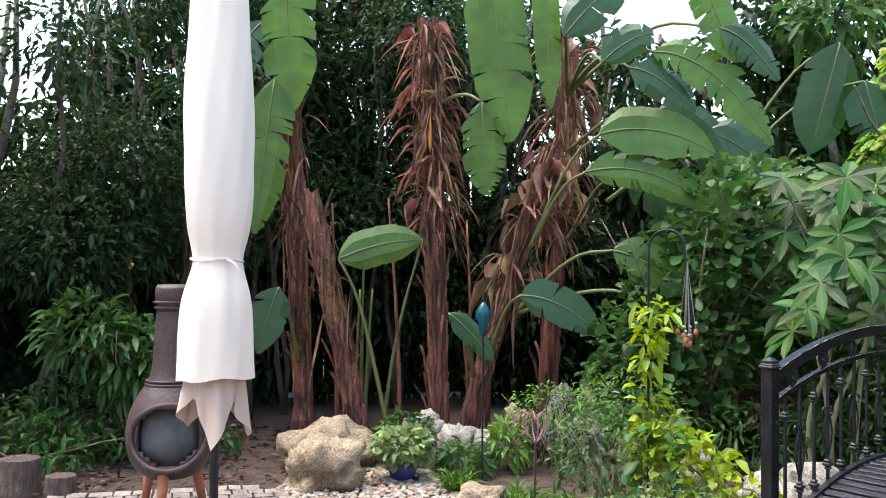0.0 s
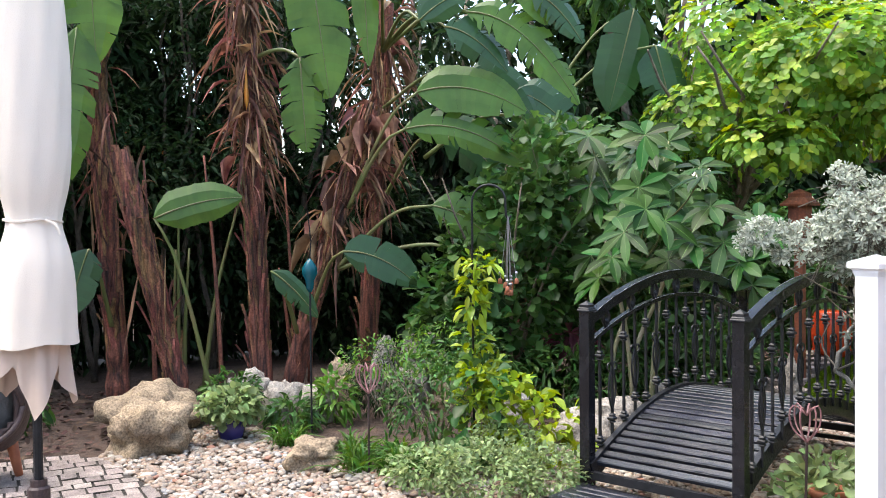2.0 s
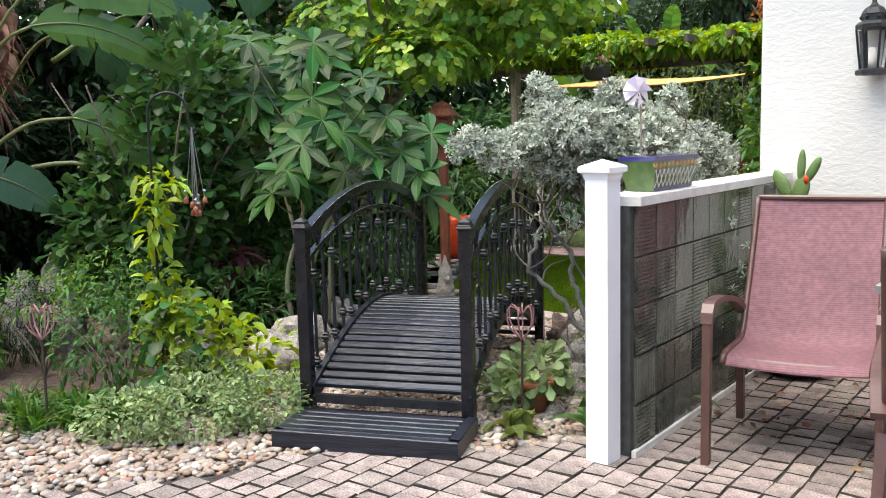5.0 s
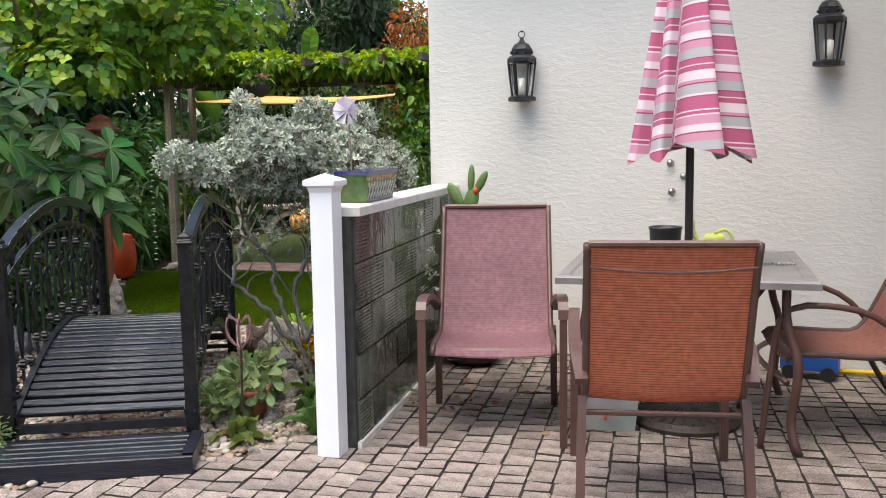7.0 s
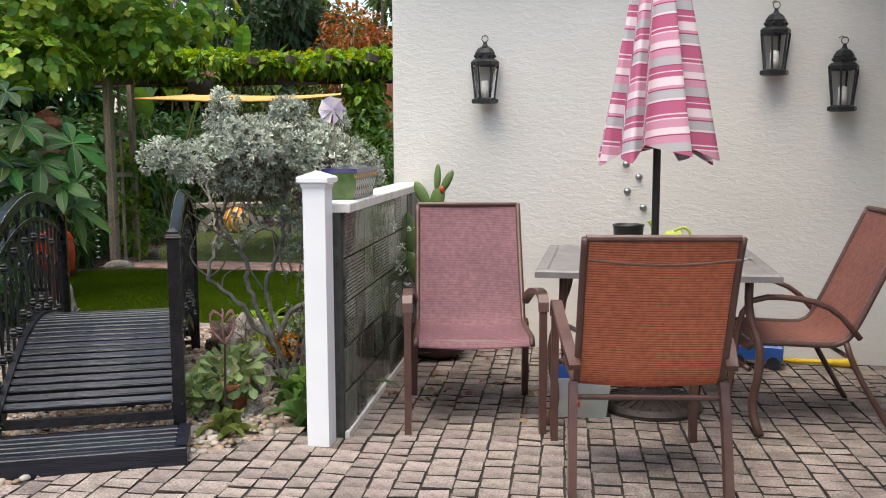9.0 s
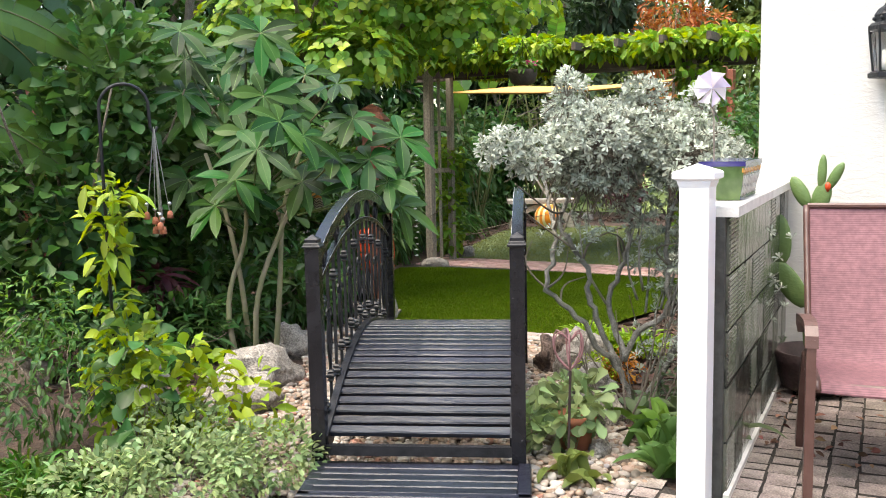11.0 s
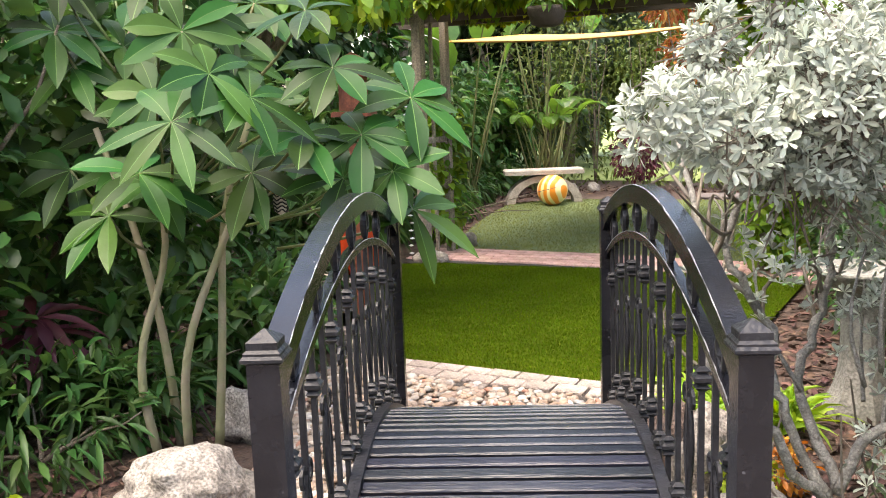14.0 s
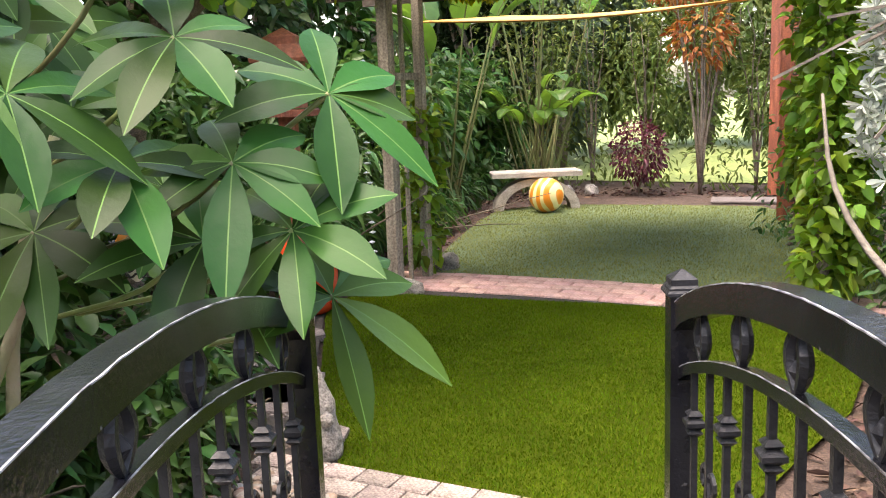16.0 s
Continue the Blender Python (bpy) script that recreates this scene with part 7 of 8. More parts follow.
part("trellis_bar", mb, M_WOODY, pg)
vinesb = [(R.uniform(-5.6, -2.3), R.uniform(8.3, 9.4), R.uniform(2.14, 2.24), 0.35, 0.3, 0.1) for _ in range(26)] + [(-5.7 + 0.33 * i, 8.32 + 0.03 * i, 2.16, 0.3, 0.12, 0.1) for i in range(11)] + [(-5.5, 8.8, z, 0.16, 0.25, 0.25) for z in (0.3, 0.7, 1.1)] + [(-2.68, 8.8, z, 0.22, 0.4, 0.3) for z in (0.3, 0.6, 0.9, 1.2, 1.5, 1.9)] + [(-3.0, 9.6, z, 0.1, 0.2, 0.3) for z in (0.8, 1.2, 1.7)]
vi = thing("pergola_vine", "dense yellow-green vine draped over the pergola", "vine", 0, 0, 0)
part("crown", foliage("crown", L_VINE, 9500, vinesb, 0.09, 0.07, OVAL, 0.3, 0.7, shell=0.2), None, vi)
part("young_leaves", foliage("young_leaves", L_YELL, 3600, vinesb[:37], 0.09, 0.07, OVAL, 0.3, 0.7, shell=0.7), None, vi, "yellow-green young vine leaves")
part("white_blossom", foliage("white_blossom", L_WHITE, 40, vinesb[:26], 0.06, 0.055, OVAL), None, vi, "white blossom")
part("blossom", foliage("blossom", L_PINK, 50, vinesb[:26], 0.05, 0.045, OVAL), None, vi, "pink blossom")
mb = MB()
nu, nv = 16, 8
c00, c10, c01, c11 = np.array([-5.75, 9.3, 1.87]), np.array([-3.1, 9.6, 1.9]), np.array([-5.9, 11.3, 2.03]), np.array([-3.65, 12.1, 2.08])
vs = []
for i in range(nu + 1):
    for j in range(nv + 1):
        u, v = i / nu, j / nv
        q = (c00 * (1 - u) + c10 * u) * (1 - v) + (c01 * (1 - u) + c11 * u) * v
        q = q + (0, 0.35 * math.sin(math.pi * u) * (1 - 2 * v) * 0.4, -0.12 * math.sin(math.pi * u) * (1 - 0.4 * math.sin(math.pi * v)) * (0.5))
        vs.append(q)
mb.add(vs, [(i * (nv + 1) + j, (i + 1) * (nv + 1) + j, (i + 1) * (nv + 1) + j + 1, i * (nv + 1) + j + 1) for i in range(nu) for j in range(nv)])
sail = thing("shade_sail", "taut yellow fabric shade sail below the pergola", "shade sail", 0, 0, 0)
sa_ = part("cloth", mb, M_SAIL, sail, smooth=True)
hem = [vs[j] for j in range(nv + 1)] + [vs[i * (nv + 1) + nv] for i in range(1, nu + 1)] + [vs[nu * (nv + 1) + j] for j in range(nv - 1, -1, -1)] + [vs[i * (nv + 1)] for i in range(nu - 1, -1, -1)]
mb = MB()
tube(mb, hem, 0.007, 5)
part("hem", mb, M_SAIL, sail, "rolled yellow hem", smooth=True)
for q, w_ in ((c00, (-5.98, 9.0, 2.0)), (c10, (-2.74, 9.24, 2.0)), (c01, (-6.9, 12.2, 2.05)), (c11, (-3.52, 12.22, 2.12))):
    mb = MB()
    tube(mb, [tuple(q), w_], 0.004, 5)
    part("rope", mb, M_WHITE, sail, "thin tie rope")
sm = sa_.modifiers.new("cloth", "SOLIDIFY")
sm.thickness = 0.004
bn = thing("garden_bench", "pale concrete bench with an arched base", "bench", -6.2, 12.46, 0, 32)
mb = MB()
box(mb, 0, 0, 0.4, 1.0, 0.34, 0.062, bev=0.012)
part("seat", mb, M_CONC, bn)
mb = MB()
vs = []
for t in np.linspace(0, math.pi, 21):
    for rr, hy in ((0.48, -0.13), (0.48, 0.13), (0.375, 0.13), (0.375, -0.13)):
        vs.append((rr * math.cos(t), hy, min(0.385, rr * 0.74 * math.sin(t))))
mb.add(vs, [(i * 4 + j, i * 4 + (j + 1) % 4, i * 4 + 4 + (j + 1) % 4, i * 4 + 4 + j) for i in range(20) for j in range(4)] + [(3, 2, 1, 0), (80, 81, 82, 83)])
part("arched_base", mb, M_CONC, bn)


def ballmat():
    m = mat("orange_ball", (0.85, 0.3, 0.02), (0.85, 0.3, 0.02), 0.35, 3)
    N, L = m.node_tree.nodes, m.node_tree.links
    tc = N.new("ShaderNodeTexCoord")
    wv = N.new("ShaderNodeTexWave")
    wv.inputs["Scale"].default_value, wv.inputs["Distortion"].default_value, wv.inputs["Detail"].default_value = 3.2, 5.0, 1.0
    L.new(tc.outputs["Object"], wv.inputs["Vector"])
    rp = N.new("ShaderNodeValToRGB")
    rp.color_ramp.elements[0].color, rp.color_ramp.elements[1].color = (0.85, 0.27, 0.02, 1), (0.85, 0.7, 0.35, 1)
    rp.color_ramp.elements[0].position, rp.color_ramp.elements[1].position = 0.55, 0.62
    L.new(wv.outputs["Fac"], rp.inputs[0])
    L.new(rp.outputs[0], N["Principled BSDF"].inputs["Base Color"])
    return m


mb = MB()
lathe(mb, [(0.19 * math.sin(a), -0.19 * math.cos(a)) for a in np.linspace(0.02, 3.12, 18)], 28)
solid("play_ball", mb, ballmat(), "orange play ball with pale swirls on the lawn", "ball", -5.96, 12.2, 0.19, 0, smooth=True)
for x, y, h in ((-3.95, 14.3, 2.3), (-3.5, 12.25, 2.2)):
    mb = MB()
    box(mb, x, y, h / 2, 0.15, 0.15, h, bev=0.01)
    solid("wooden_post", mb, M_CEDAR, "red-stained square wooden post at the far lawn", "post", group="red posts by the far lawn")
mb = MB()
box(mb, -4.1, 13.75, -0.005, 0.9, 0.45, 0.02, rz=0.2)
solid("stepping_slab", mb, M_SLAB, "grey concrete slab at the lawn's end", "paving slab")
# strings of shells hung from a vine post
sh = thing("shell_garland", "dangling strings of dark shells on a post", "garland", -3.07, 10.05, 0)
for k in range(5):
    mb = MB()
    x, y = 0.05 * math.cos(k * 1.3), 0.05 * math.sin(k * 1.3)
    for i in range(40):
        lathe(mb, [(0.004, -0.008), (0.028, 0), (0.004, 0.008)], 6, (x + R.normal(0, 0.006), y + R.normal(0, 0.006), 0.15 + i * 0.045))
    tagged(part("strand", mb, M_BARK, sh), kind="stuff")
mb = MB()
box(mb, 0.05, 0.05, 1.0, 0.07, 0.07, 2.1)
part("post", mb, M_DARKWOOD, sh)
sg = thing("shell_garland", "dangling string of white shells beside the turf", "garland", -4.9, 7.3, 0)
mb = MB()
for i in range(26):
    lathe(mb, [(0.004, -0.008), (0.02, 0), (0.004, 0.008)], 7, (R.normal(0, 0.006), R.normal(0, 0.006), 0.25 + i * 0.055))
tagged(part("strand", mb, M_SHELL, sg), kind="stuff")
# paddle-leaved clump behind the bench
sc_ = thing("bird_of_paradise_plant", "clump of bird-of-paradise with long upright stalks", "plant", -6.85, 14.0, 0)
for i in range(17):
    bl, stt = MB(), MB()
    th = R.uniform(0, 6.28)
    paddle((bl, stt), (R.normal(0, 0.12), R.normal(0, 0.12), 0), (0.33 * math.cos(th), 0.33 * math.sin(th), 1), 0.55, 0.26, 1.6, 0.2, R.uniform(0.9, 1.5), R.uniform(-0.5, 0.5), 0.018)
    part("leaf_blade", bl, L_BOP, sc_)
    part("leaf_stalk", stt, M_PETIOLE, sc_)
sc_ = thing("bird_of_paradise_plant", "large paddle-leaved plant rising behind the pergola", "plant", -7.0, 12.0, 0)
for i in range(9):
    bl, stt = MB(), MB()
    th = R.uniform(0, 6.28)
    paddle((bl, stt), (R.normal(0, 0.12), R.normal(0, 0.12), 0), (0.25 * math.cos(th), 0.25 * math.sin(th), 1), 0.9, 0.36, 1.2, 0.2, R.uniform(1.7, 2.3), R.uniform(-0.5, 0.5), 0.02)
    part("leaf_blade", bl, L_BOP, sc_)
    part("leaf_stalk", stt, M_PETIOLE, sc_)
sc_ = thing("bird_of_paradise_plant", "bright paddle leaves standing above the pergola vine", "plant", -7.01, 14.35, 0)
for i in range(7):
    bl, stt = MB(), MB()
    th = 0.9 * i
    paddle((bl, stt), (R.normal(0, 0.1), R.normal(0, 0.1), 0), (0.22 * math.cos(th), 0.22 * math.sin(th), 1), 0.85, 0.3, 0.8, 0.15, R.uniform(2.45, 2.95), R.uniform(-0.5, 0.5), 0.02)
    part("leaf_blade", bl, L_FRESH, sc_)
    part("leaf_stalk", stt, M_PETIOLE, sc_)
shrub("purple_shrub", "small dark purple-leaved shrub in the mulch", "shrub", -5.55, 14.15, [(0, 0, 0.55, 0.35, 0.35, 0.4)], L_PURPLE, 900, 0.07, 0.035, OVAL, 8, r0=0.008)
shrub("croton_shrub", "tall orange and yellow leaved shrub", "shrub", -4.84, 14.35, [(0, 0, 3.3, 0.5, 0.5, 0.4), (-0.3, 0, 2.75, 0.5, 0.5, 0.45), (0.5, 0.1, 2.95, 0.4, 0.4, 0.4), (0, 0, 1.9, 0.4, 0.4, 0.4)], L_ORANGE, 1500, 0.12, 0.05, OVAL, 8, r0=0.02)
shrub("fern", "leafy fern bed between lawn and hedge", "shrub", -6.6, 10.4, [(0, 0, 0.22, 0.3, 0.8, 0.26), (-0.55, 1.6, 0.25, 0.3, 0.7, 0.28), (0.0, -1.2, 0.3, 0.4, 0.5, 0.4)], L_MID, 1600, 0.2, 0.03, LANCE, 6, droop=0.6)
shrub("fern", "dark strap-leaved planting by the pergola posts", "shrub", -6.1, 8.2, [(0, 0, 0.5, 0.4, 0.5, 0.5), (-0.3, 1.0, 0.7, 0.4, 0.5, 0.5)], L_MID, 1300, 0.22, 0.04, LANCE, 6, droop=0.6)

# ---- between bridge and lawn ----
rock("driftwood_stump", M_LOG, "dark gnarled driftwood stump on the pebbles", -2.3, 4.95, -0.03, 0.13, 0.11, 0.16, 30, 77, 0.4)
mo = thing("hanging_ornament", "black and white ornament with an orange cap in the tree", "ornament", -3.93, 4.8, 0.93)
mb = MB()
lathe(mb, [(0.006, -0.055), (0.03, -0.04), (0.038, 0.0), (0.034, 0.03), (0.01, 0.045)], 16, sy=0.6)
part("body", mb, M_SHELL, mo, "white carved body", smooth=True)
for k in range(5):
    mb = MB()
    r_ = 0.04 - 0.0035 * abs(k - 2)
    tube(mb, [(r_ * math.cos(t), 0.6 * r_ * math.sin(t), -0.035 + 0.016 * k + 0.006 * math.sin(5 * t)) for t in np.linspace(0, 2 * math.pi, 24)], 0.0035, 5)
    part("stripe", mb, M_BLACK, mo, "black painted stripe")
mb = MB()
lathe(mb, [(0.046, 0.04), (0.048, 0.05), (0.035, 0.075), (0.008, 0.09)], 16)
part("cap", mb, MATS["orange_bract"], mo, "orange cap", smooth=True)
mb = MB()
tube(mb, [(0, 0, 0.085), (0.0, 0.01, 0.3)], 0.002, 4)
part("cord", mb, M_BLACK, mo)
hp = thing("hanging_planter", "dark round hanging pot with pink trailing flowers below the pergola vine", "planter", -4.1, 7.95, 1.96)
mb = MB()
lathe(mb, [(0.06, -0.14), (0.11, -0.12), (0.14, -0.03), (0.145, 0.0), (0.13, 0.0), (0.12, -0.03)], 22)
part("pot", mb, M_DARKWOOD, hp, smooth=True)
for k in range(3):
    mb = MB()
    c_, s_ = math.cos(2.1 * k), math.sin(2.1 * k)
    tube(mb, [(0.14 * c_, 0.14 * s_, 0.0), (0, 0, 0.28)], 0.003, 4)
    part("chain", mb, M_IRON, hp)
tagged(part("flowers", foliage("flowers", L_PINK, 45, [(0.12, -0.06, -0.02, 0.06, 0.06, 0.14)], 0.035, 0.03, OVAL), None, hp, "pink trailing flowers"), kind="stuff")
part("plant", foliage("plant", L_FRESH, 90, [(0, 0, 0.05, 0.14, 0.14, 0.06)], 0.07, 0.05, OVAL), None, hp)
stl = thing("garden_stool", "glossy orange-red ceramic barrel garden stool", "stool", -5.6, 7.58, 0)
mb = MB()
lathe(mb, smooth_line([(0.13, 0.0), (0.16, 0.02), (0.185, 0.12), (0.195, 0.23), (0.185, 0.34), (0.16, 0.44), (0.14, 0.46), (0.01, 0.465)], 24), 32)
part("body", mb, M_ORANGE, stl, smooth=True)
for z in (0.07, 0.39):
    for k in range(22):
        a = 2 * math.pi * k / 22
        mb = MB() if k == 0 else mb
        r = 0.178 if z < 0.2 else 0.177
        lathe(mb, [(0.002, -0.009), (0.01, 0), (0.002, 0.009)], 6, (r * math.cos(a), r * math.sin(a), z))
    part("stud_band", mb, M_ORANGE, stl)
shp = thing("birdhouse_post", "red-stained post carrying a small tiered birdhouse", "birdhouse", -4.62, 6.3, 0, 25)
mb = MB()
box(mb, 0, 0, 0.62, 0.07, 0.07, 1.3, bev=0.004)
part("post", mb, M_CEDAR, shp)
mb = MB()
box(mb, 0, 0, 1.27, 0.24, 0.2, 0.03, bev=0.006)
part("platform", mb, M_CEDAR, shp)
mb = MB()
box(mb, 0, 0, 1.39, 0.15, 0.13, 0.2, bev=0.004)
part("house_body", mb, M_CEDAR, shp)
mb = MB()
lathe(mb, [(0.17, 1.485), (0.175, 1.5), (0.1, 1.56), (0.1, 1.59), (0.005, 1.63)], 4, turn=math.pi / 4)
part("roof", mb, M_CEDAR, shp)
gn = MB()
lathe(gn, smooth_line([(0.07, 0.0), (0.08, 0.03), (0.075, 0.1), (0.06, 0.15), (0.055, 0.18), (0.06, 0.22), (0.045, 0.25), (0.02, 0.31), (0.003, 0.36)], 22), 20)
lathe(gn, [(0.003, -0.03), (0.025, -0.015), (0.025, 0.015), (0.003, 0.03)], 10, (0.05, -0.03, 0.17))
solid("garden_gnome", gn, M_ROCKG, "weathered grey stone gnome statue at the turf corner", "statue", -4.1, 5.74, -0.01, smooth=True)
bb = thing("birdbath", "pale concrete birdbath behind the silver bush", "birdbath", -1.78, 5.85, -0.02)
mb = MB()
lathe(mb, smooth_line([(0.15, 0), (0.14, 0.05), (0.09, 0.15), (0.08, 0.4), (0.11, 0.5), (0.1, 0.53)], 16), 6)
part("pedestal", mb, M_DIMCONC, bb, "grey concrete pedestal, its colour dimmed for the bush's shade")
mb = MB()
lathe(mb, smooth_line([(0.08, 0.52), (0.15, 0.55), (0.2, 0.6), (0.215, 0.615), (0.2, 0.62), (0.13, 0.59), (0.02, 0.57)], 18), 32)
part("bowl", mb, M_DIMCONC, bb, smooth=True)

# ---- loose pieces: pebbles, chips, pavers ----
def pebbles(name, m, poly, count, r0, r1, label, z=-0.012, keepout=()):
    xs, ys = [p[0] for p in poly], [p[1] for p in poly]
    x, y = R.uniform(min(xs), max(xs), count * 3), R.uniform(min(ys), max(ys), count * 3)
    k = inside(x, y, poly)
    x, y = x[k][:count], y[k][:count]
    bm = bmesh.new()
    bmesh.ops.create_icosphere(bm, subdivisions=2, radius=1)
    base = np.array([v.co for v in bm.verts])
    tri = np.array([[v.index for v in f.verts] for f in bm.faces])
    bm.free()
    n = len(x)
    rad = R.uniform(r0, r1, n) * np.where(R.random(n) < 0.08, 1.5, 1.0)
    sx, sy, sz = rad * R.uniform(0.9, 1.5, n), rad * R.uniform(0.75, 1.1, n), rad * R.uniform(0.5, 0.75, n)
    th = R.uniform(0, 6.28, n)
    v = base[None] * np.stack([sx, sy, sz], 1)[:, None]
    v = v * (1 + 0.12 * np.sin(base[None] * 3 + R.uniform(0, 6, (n, 1, 3))))
    c, s = np.cos(th)[:, None], np.sin(th)[:, None]
    V = np.stack([v[..., 0] * c - v[..., 1] * s + x[:, None], v[..., 0] * s + v[..., 1] * c + y[:, None], v[..., 2] + z + R.uniform(0, 0.012, (n, 1))], -1).reshape(-1, 3)
    F = (tri[None] + (np.arange(n) * len(base))[:, None, None]).reshape(-1)
    me = bpy.data.meshes.new(name)
    nf = len(F) // 3
    me.vertices.add(len(V))
    me.vertices.foreach_set("co", V.astype(np.float32).ravel())
    me.loops.add(len(F))
    me.loops.foreach_set("vertex_index", F.astype(np.int32))
    me.polygons.add(nf)
    me.polygons.foreach_set("loop_start", (np.arange(nf) * 3).astype(np.int32))
    me.polygons.foreach_set("use_smooth", np.ones(nf, dtype=bool))
    me.materials.append(m)
    me.update(calc_edges=True)
    tagged(new(name, me), label, "pebbles", kind="stuff")


pebbles("river_pebbles", M_PEBBLE, GRAVEL, 13500, 0.01, 0.021, "rounded tan and white river pebbles")
CHIPS = [(-2.4, 5.5), (-1.3, 3.7), (-1.3, 6.9), (-2.3, 8.4), (-2.45, 6.4)]
for poly, cnt in ((CHIPS, 1600), ([(-4.0, -1.5), (-4.4, 0.6), (-5.2, 1.6), (-6.6, 1.5), (-6.6, -1.5)], 1500), ([(-5.7, 9.2), (-6.4, 12.0), (-6.4, 13.0), (-5.9, 13.8), (-4.5, 14.1), (-3.4, 13.3), (-3.4, 14.6), (-7.4, 14.6), (-7.2, 9.2)], 2200), ([(-3.8, 3.2), (-4.0, 4.8), (-4.9, 5.8), (-5.8, 7.4), (-6.2, 7.4), (-5.4, 3.2)], 1500)):
    xs, ys = [p[0] for p in poly], [p[1] for p in poly]
    x, y = R.uniform(min(xs), max(xs), cnt * 3), R.uniform(min(ys), max(ys), cnt * 3)
    k = inside(x, y, poly)
    x, y = x[k][:cnt], y[k][:cnt]
    b = np.stack([x, y, np.full(len(x), -0.02) + R.uniform(0, 0.02, len(x))], 1)
    ob = new("bark_chips", leaf_mesh("bark_chips", M_CHIP, b, R.normal(0, 1, (len(x), 3)) * (1, 1, 0.2), R.uniform(0.03, 0.08, len(x)), R.uniform(0.015, 0.035, len(x)), ((0, 0.6), (0.5, 1.0), (1.0, 0.4)), 0.15, 0.0))
    tagged(ob, "reddish brown bark chips and fallen leaves", "mulch", kind="stuff")
# fallen leaves on the patio by the glass wall
n = 90
b = np.stack([R.uniform(-1.25, -0.2, n), R.uniform(3.9, 5.4, n), R.uniform(0.008, 0.016, n)], 1)
ob = new("fallen_leaves", leaf_mesh("fallen_leaves", M_DEADLEAF, b, R.normal(0, 1, (n, 3)) * (1, 1, 0.1), R.uniform(0.03, 0.06, n), R.uniform(0.015, 0.03, n), OVAL, 0.3, 0.0))
tagged(ob, "dry brown leaves blown onto the pavers", "fallen leaves", kind="stuff")

# patio pavers: long columns parted into stones of mixed size
cd_, sd_ = math.cos(math.radians(6.8)), math.sin(math.radians(6.8))
stones = []
u = -7.0
while u < 7.0:
    wcol = R.choice([0.1, 0.108, 0.116, 0.125])
    v = -4.5 + R.uniform(0, 0.1)
    while v < 6.5:
        hh = R.choice([0.08, 0.095, 0.11, 0.12, 0.14])
        uu, vv = u + wcol / 2, v + hh / 2
        stones.append((uu * cd_ - vv * sd_, uu * sd_ + vv * cd_, wcol - 0.007, hh - 0.009))
        v += hh
    u += wcol
S = np.array(stones)
okk = inside(S[:, 0], S[:, 1], PATIO) & (S[:, 1] < 5.54) & (S[:, 1] > -2.5) & (S[:, 0] < 3.2)
S = S[okk]
near = (S[:, 0] > -1.6) & (S[:, 0] < 0.7) & (S[:, 1] > 2.2) & (S[:, 1] < 4.3)
pick = np.where(near)[0][:300]


def dark_sides(me):
    """Dark flanks, so that the gaps read dark: all but the top face take the joint sand."""
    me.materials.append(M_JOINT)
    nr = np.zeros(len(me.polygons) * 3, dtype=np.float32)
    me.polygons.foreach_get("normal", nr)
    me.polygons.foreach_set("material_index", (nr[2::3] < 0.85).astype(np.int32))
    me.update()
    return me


rest = MB()
cache = {}
chosen = set(pick.tolist())
for i, (x, y, w, h) in enumerate(S):
    if i in chosen:
        key = (round(w, 2), round(h, 2), int(R.integers(0, 4)))
        if key not in cache:
            m_ = MB()
            box(m_, 0, 0, -0.02, w, h, 0.04, bev=0.003, jit=0.003)
            cache[key] = dark_sides(m_.mesh("paver", m=M_PAVER))
        o = part("paver", cache[key], None, patio)
        o.matrix_basis = pose(x, y, R.normal(0, 0.0015), R.normal(0, 0.25), R.normal(0, 0.25), 6.8 + R.normal(0, 0.9))
    else:
        box(rest, x, y, -0.02 + R.normal(0, 0.0015), w, h, 0.04, rz=math.radians(6.8 + R.normal(0, 0.7)), bev=0.003, jit=0.003)
tagged(part("paver_field", dark_sides(rest.mesh("paver_field", m=M_PAVERJ)), None, patio), kind="stuff")


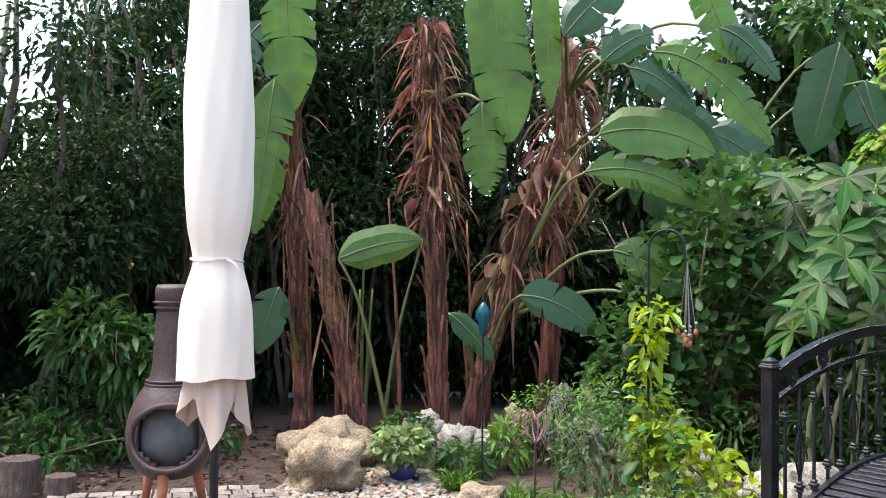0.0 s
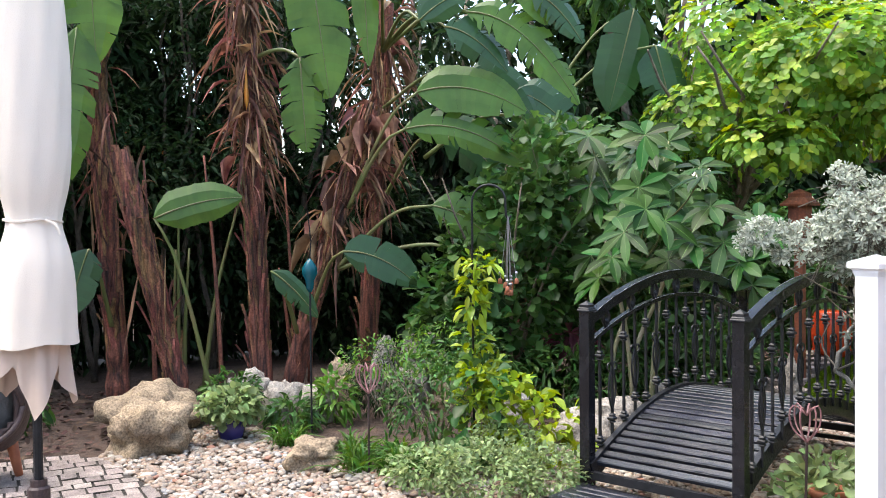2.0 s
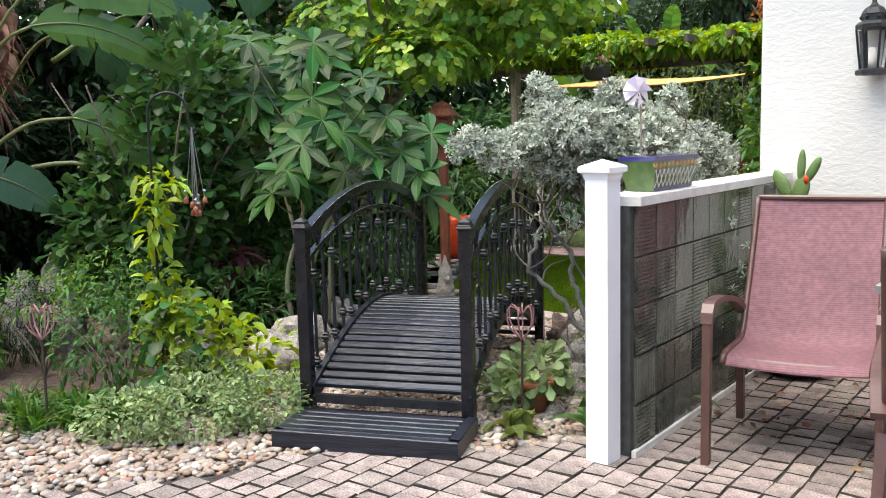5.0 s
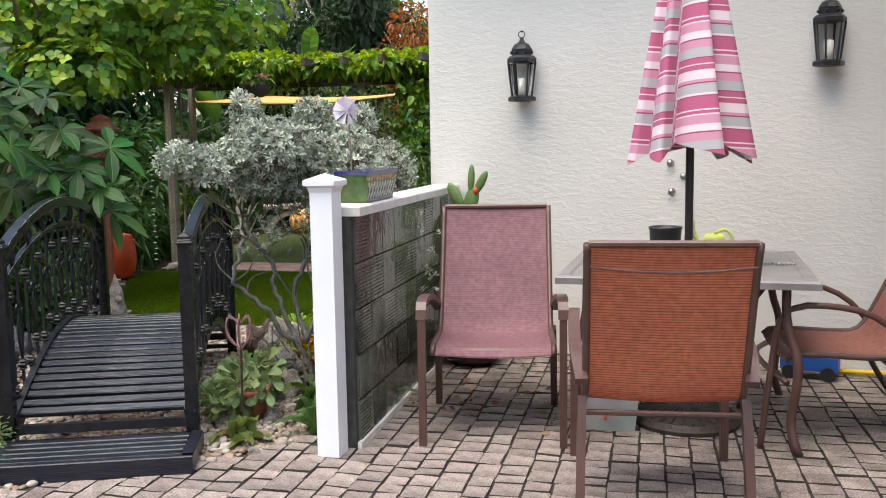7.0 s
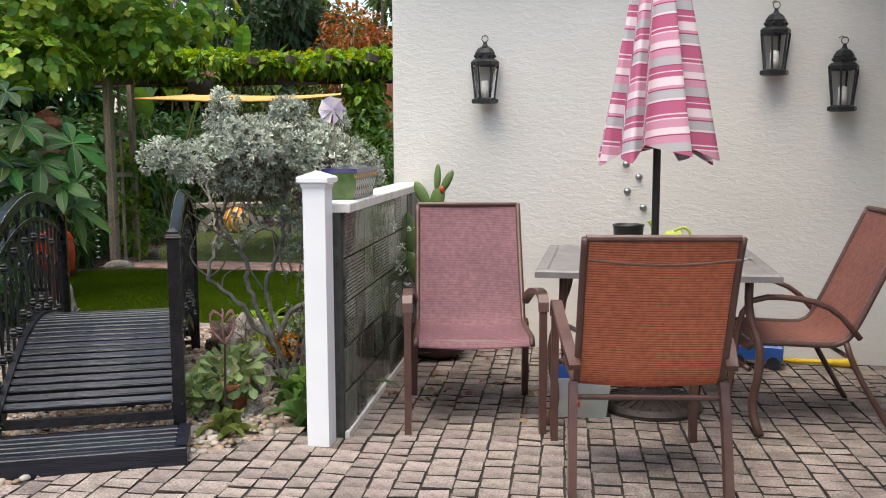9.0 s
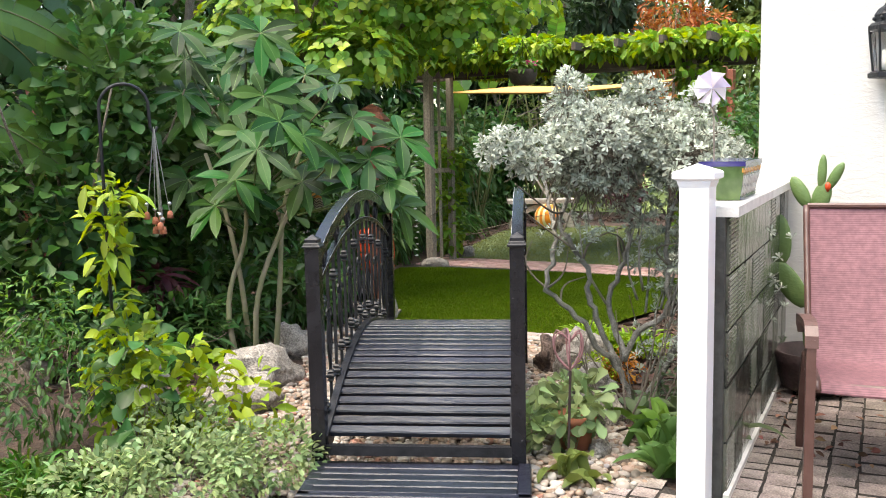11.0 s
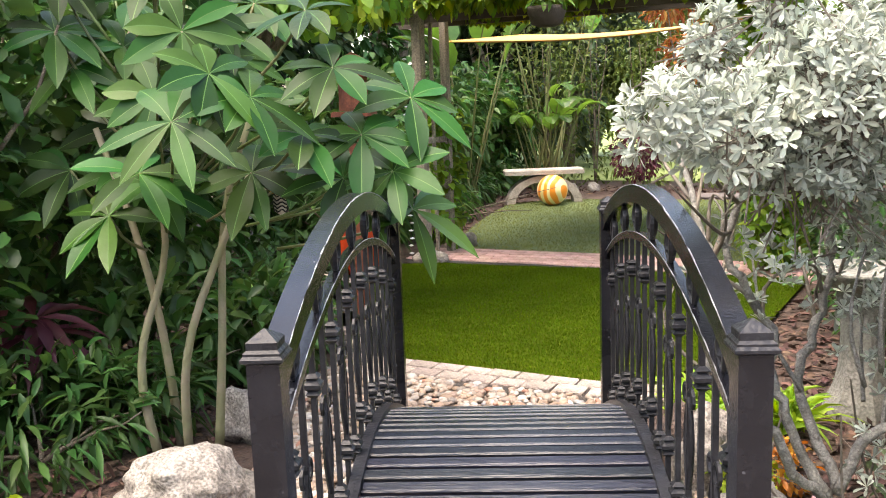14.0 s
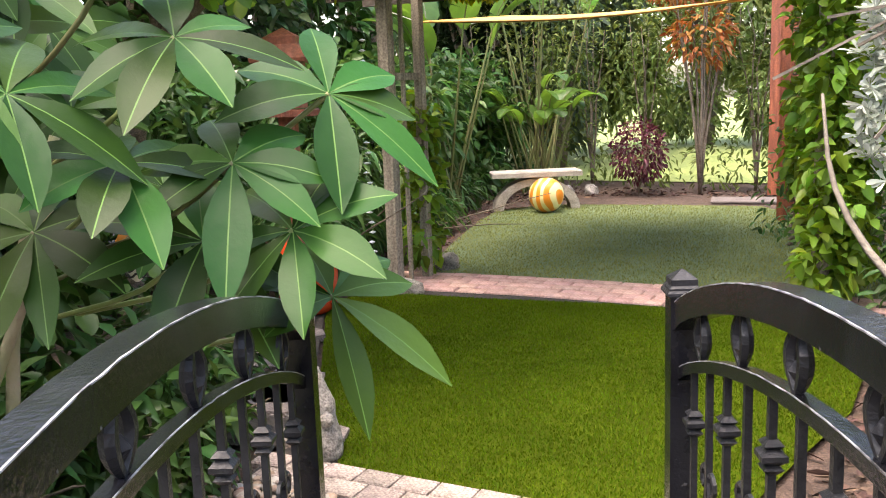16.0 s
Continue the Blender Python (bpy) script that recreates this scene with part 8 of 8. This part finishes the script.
def strip(line, rows, length, width, m, name, owner, gap=0.008, off0=0.0):
    """Rows of pavers that follow a line; the rows step to its right."""
    P = smooth_line(line, 60)
    d = np.r_[0, np.cumsum(np.linalg.norm(np.diff(P, axis=0), axis=1))]
    mm = MB()
    box(mm, 0, 0, -0.02, length - gap, width - gap, 0.045, bev=0.005, jit=0.002)
    me = mm.mesh(name, m=m)
    for r in range(rows):
        s = (r % 2) * length * 0.5
        while s < d[-1]:
            x, y = np.interp(s, d, P[:, 0]), np.interp(s, d, P[:, 1])
            x2, y2 = np.interp(min(s + 0.05, d[-1]), d, P[:, 0]), np.interp(min(s + 0.05, d[-1]), d, P[:, 1])
            a = math.atan2(y2 - y, x2 - x) if s + 0.05 < d[-1] else a
            o = part(name, me, None, owner)
            q = off0 + (r + 0.5) * width
            o.matrix_basis = pose(x + math.sin(a) * q, y - math.cos(a) * q, 0.004 + R.normal(0, 0.0015), 0, 0, math.degrees(a) + R.normal(0, 0.8))
            s += length


edge = part("edging", poly_fan(MB(), [(-4.3, 5.84), (-4.25, 5.42), (-2.6, 5.46), (-2.5, 5.86)], -0.008), M_JOINT)
tagged(edge, "double row of beige pavers edging the turf", "edging", kind="structure")
strip([(-4.25, 5.68), (-4.0, 5.70), (-3.4, 5.73), (-2.85, 5.76), (-2.5, 5.83)], 2, 0.15, 0.11, M_EDGE, "paver", edge)
walkb = part("path", poly_fan(MB(), [(-5.7, 8.1), (-5.26, 8.2), (-4.76, 8.26), (-4.19, 8.37), (-3.9, 8.42), (-2.81, 8.49), (-2.4, 8.51), (-2.4, 9.09), (-2.885, 9.07), (-4.45, 9.04), (-5.6, 8.9)], -0.006), M_JOINT)
tagged(walkb, "faded red brick path between the lawns", "path", kind="structure")
strip([(-5.6, 8.88), (-5.0, 8.96), (-4.45, 9.03), (-2.885, 9.06), (-2.4, 9.08)], 5, 0.21, 0.112, M_BRICK, "brick", walkb)
flag = part("path", poly_fan(MB(), [(-4.25, 5.78), (-4.68, 6.42), (-5.58, 7.72), (-5.9, 7.55), (-5.2, 6.4), (-4.6, 5.65)], -0.005), M_JOINT)
tagged(flag, "flagstone path beside the turf", "path", kind="structure")
for i in range(16):
    a = i / 15
    m_ = MB()
    k = 7
    pts = [(0.17 * R.uniform(0.75, 1.1) * math.cos(2 * math.pi * j / k), 0.13 * R.uniform(0.75, 1.1) * math.sin(2 * math.pi * j / k)) for j in range(k)]
    poly_fan(m_, pts, 0.02, 0.04)
    o = part("flagstone", m_, M_PAVER, flag)
    o.location = (-4.48 - 1.25 * a + R.normal(0, 0.08), 5.85 + 1.8 * a + R.normal(0, 0.06), 0)
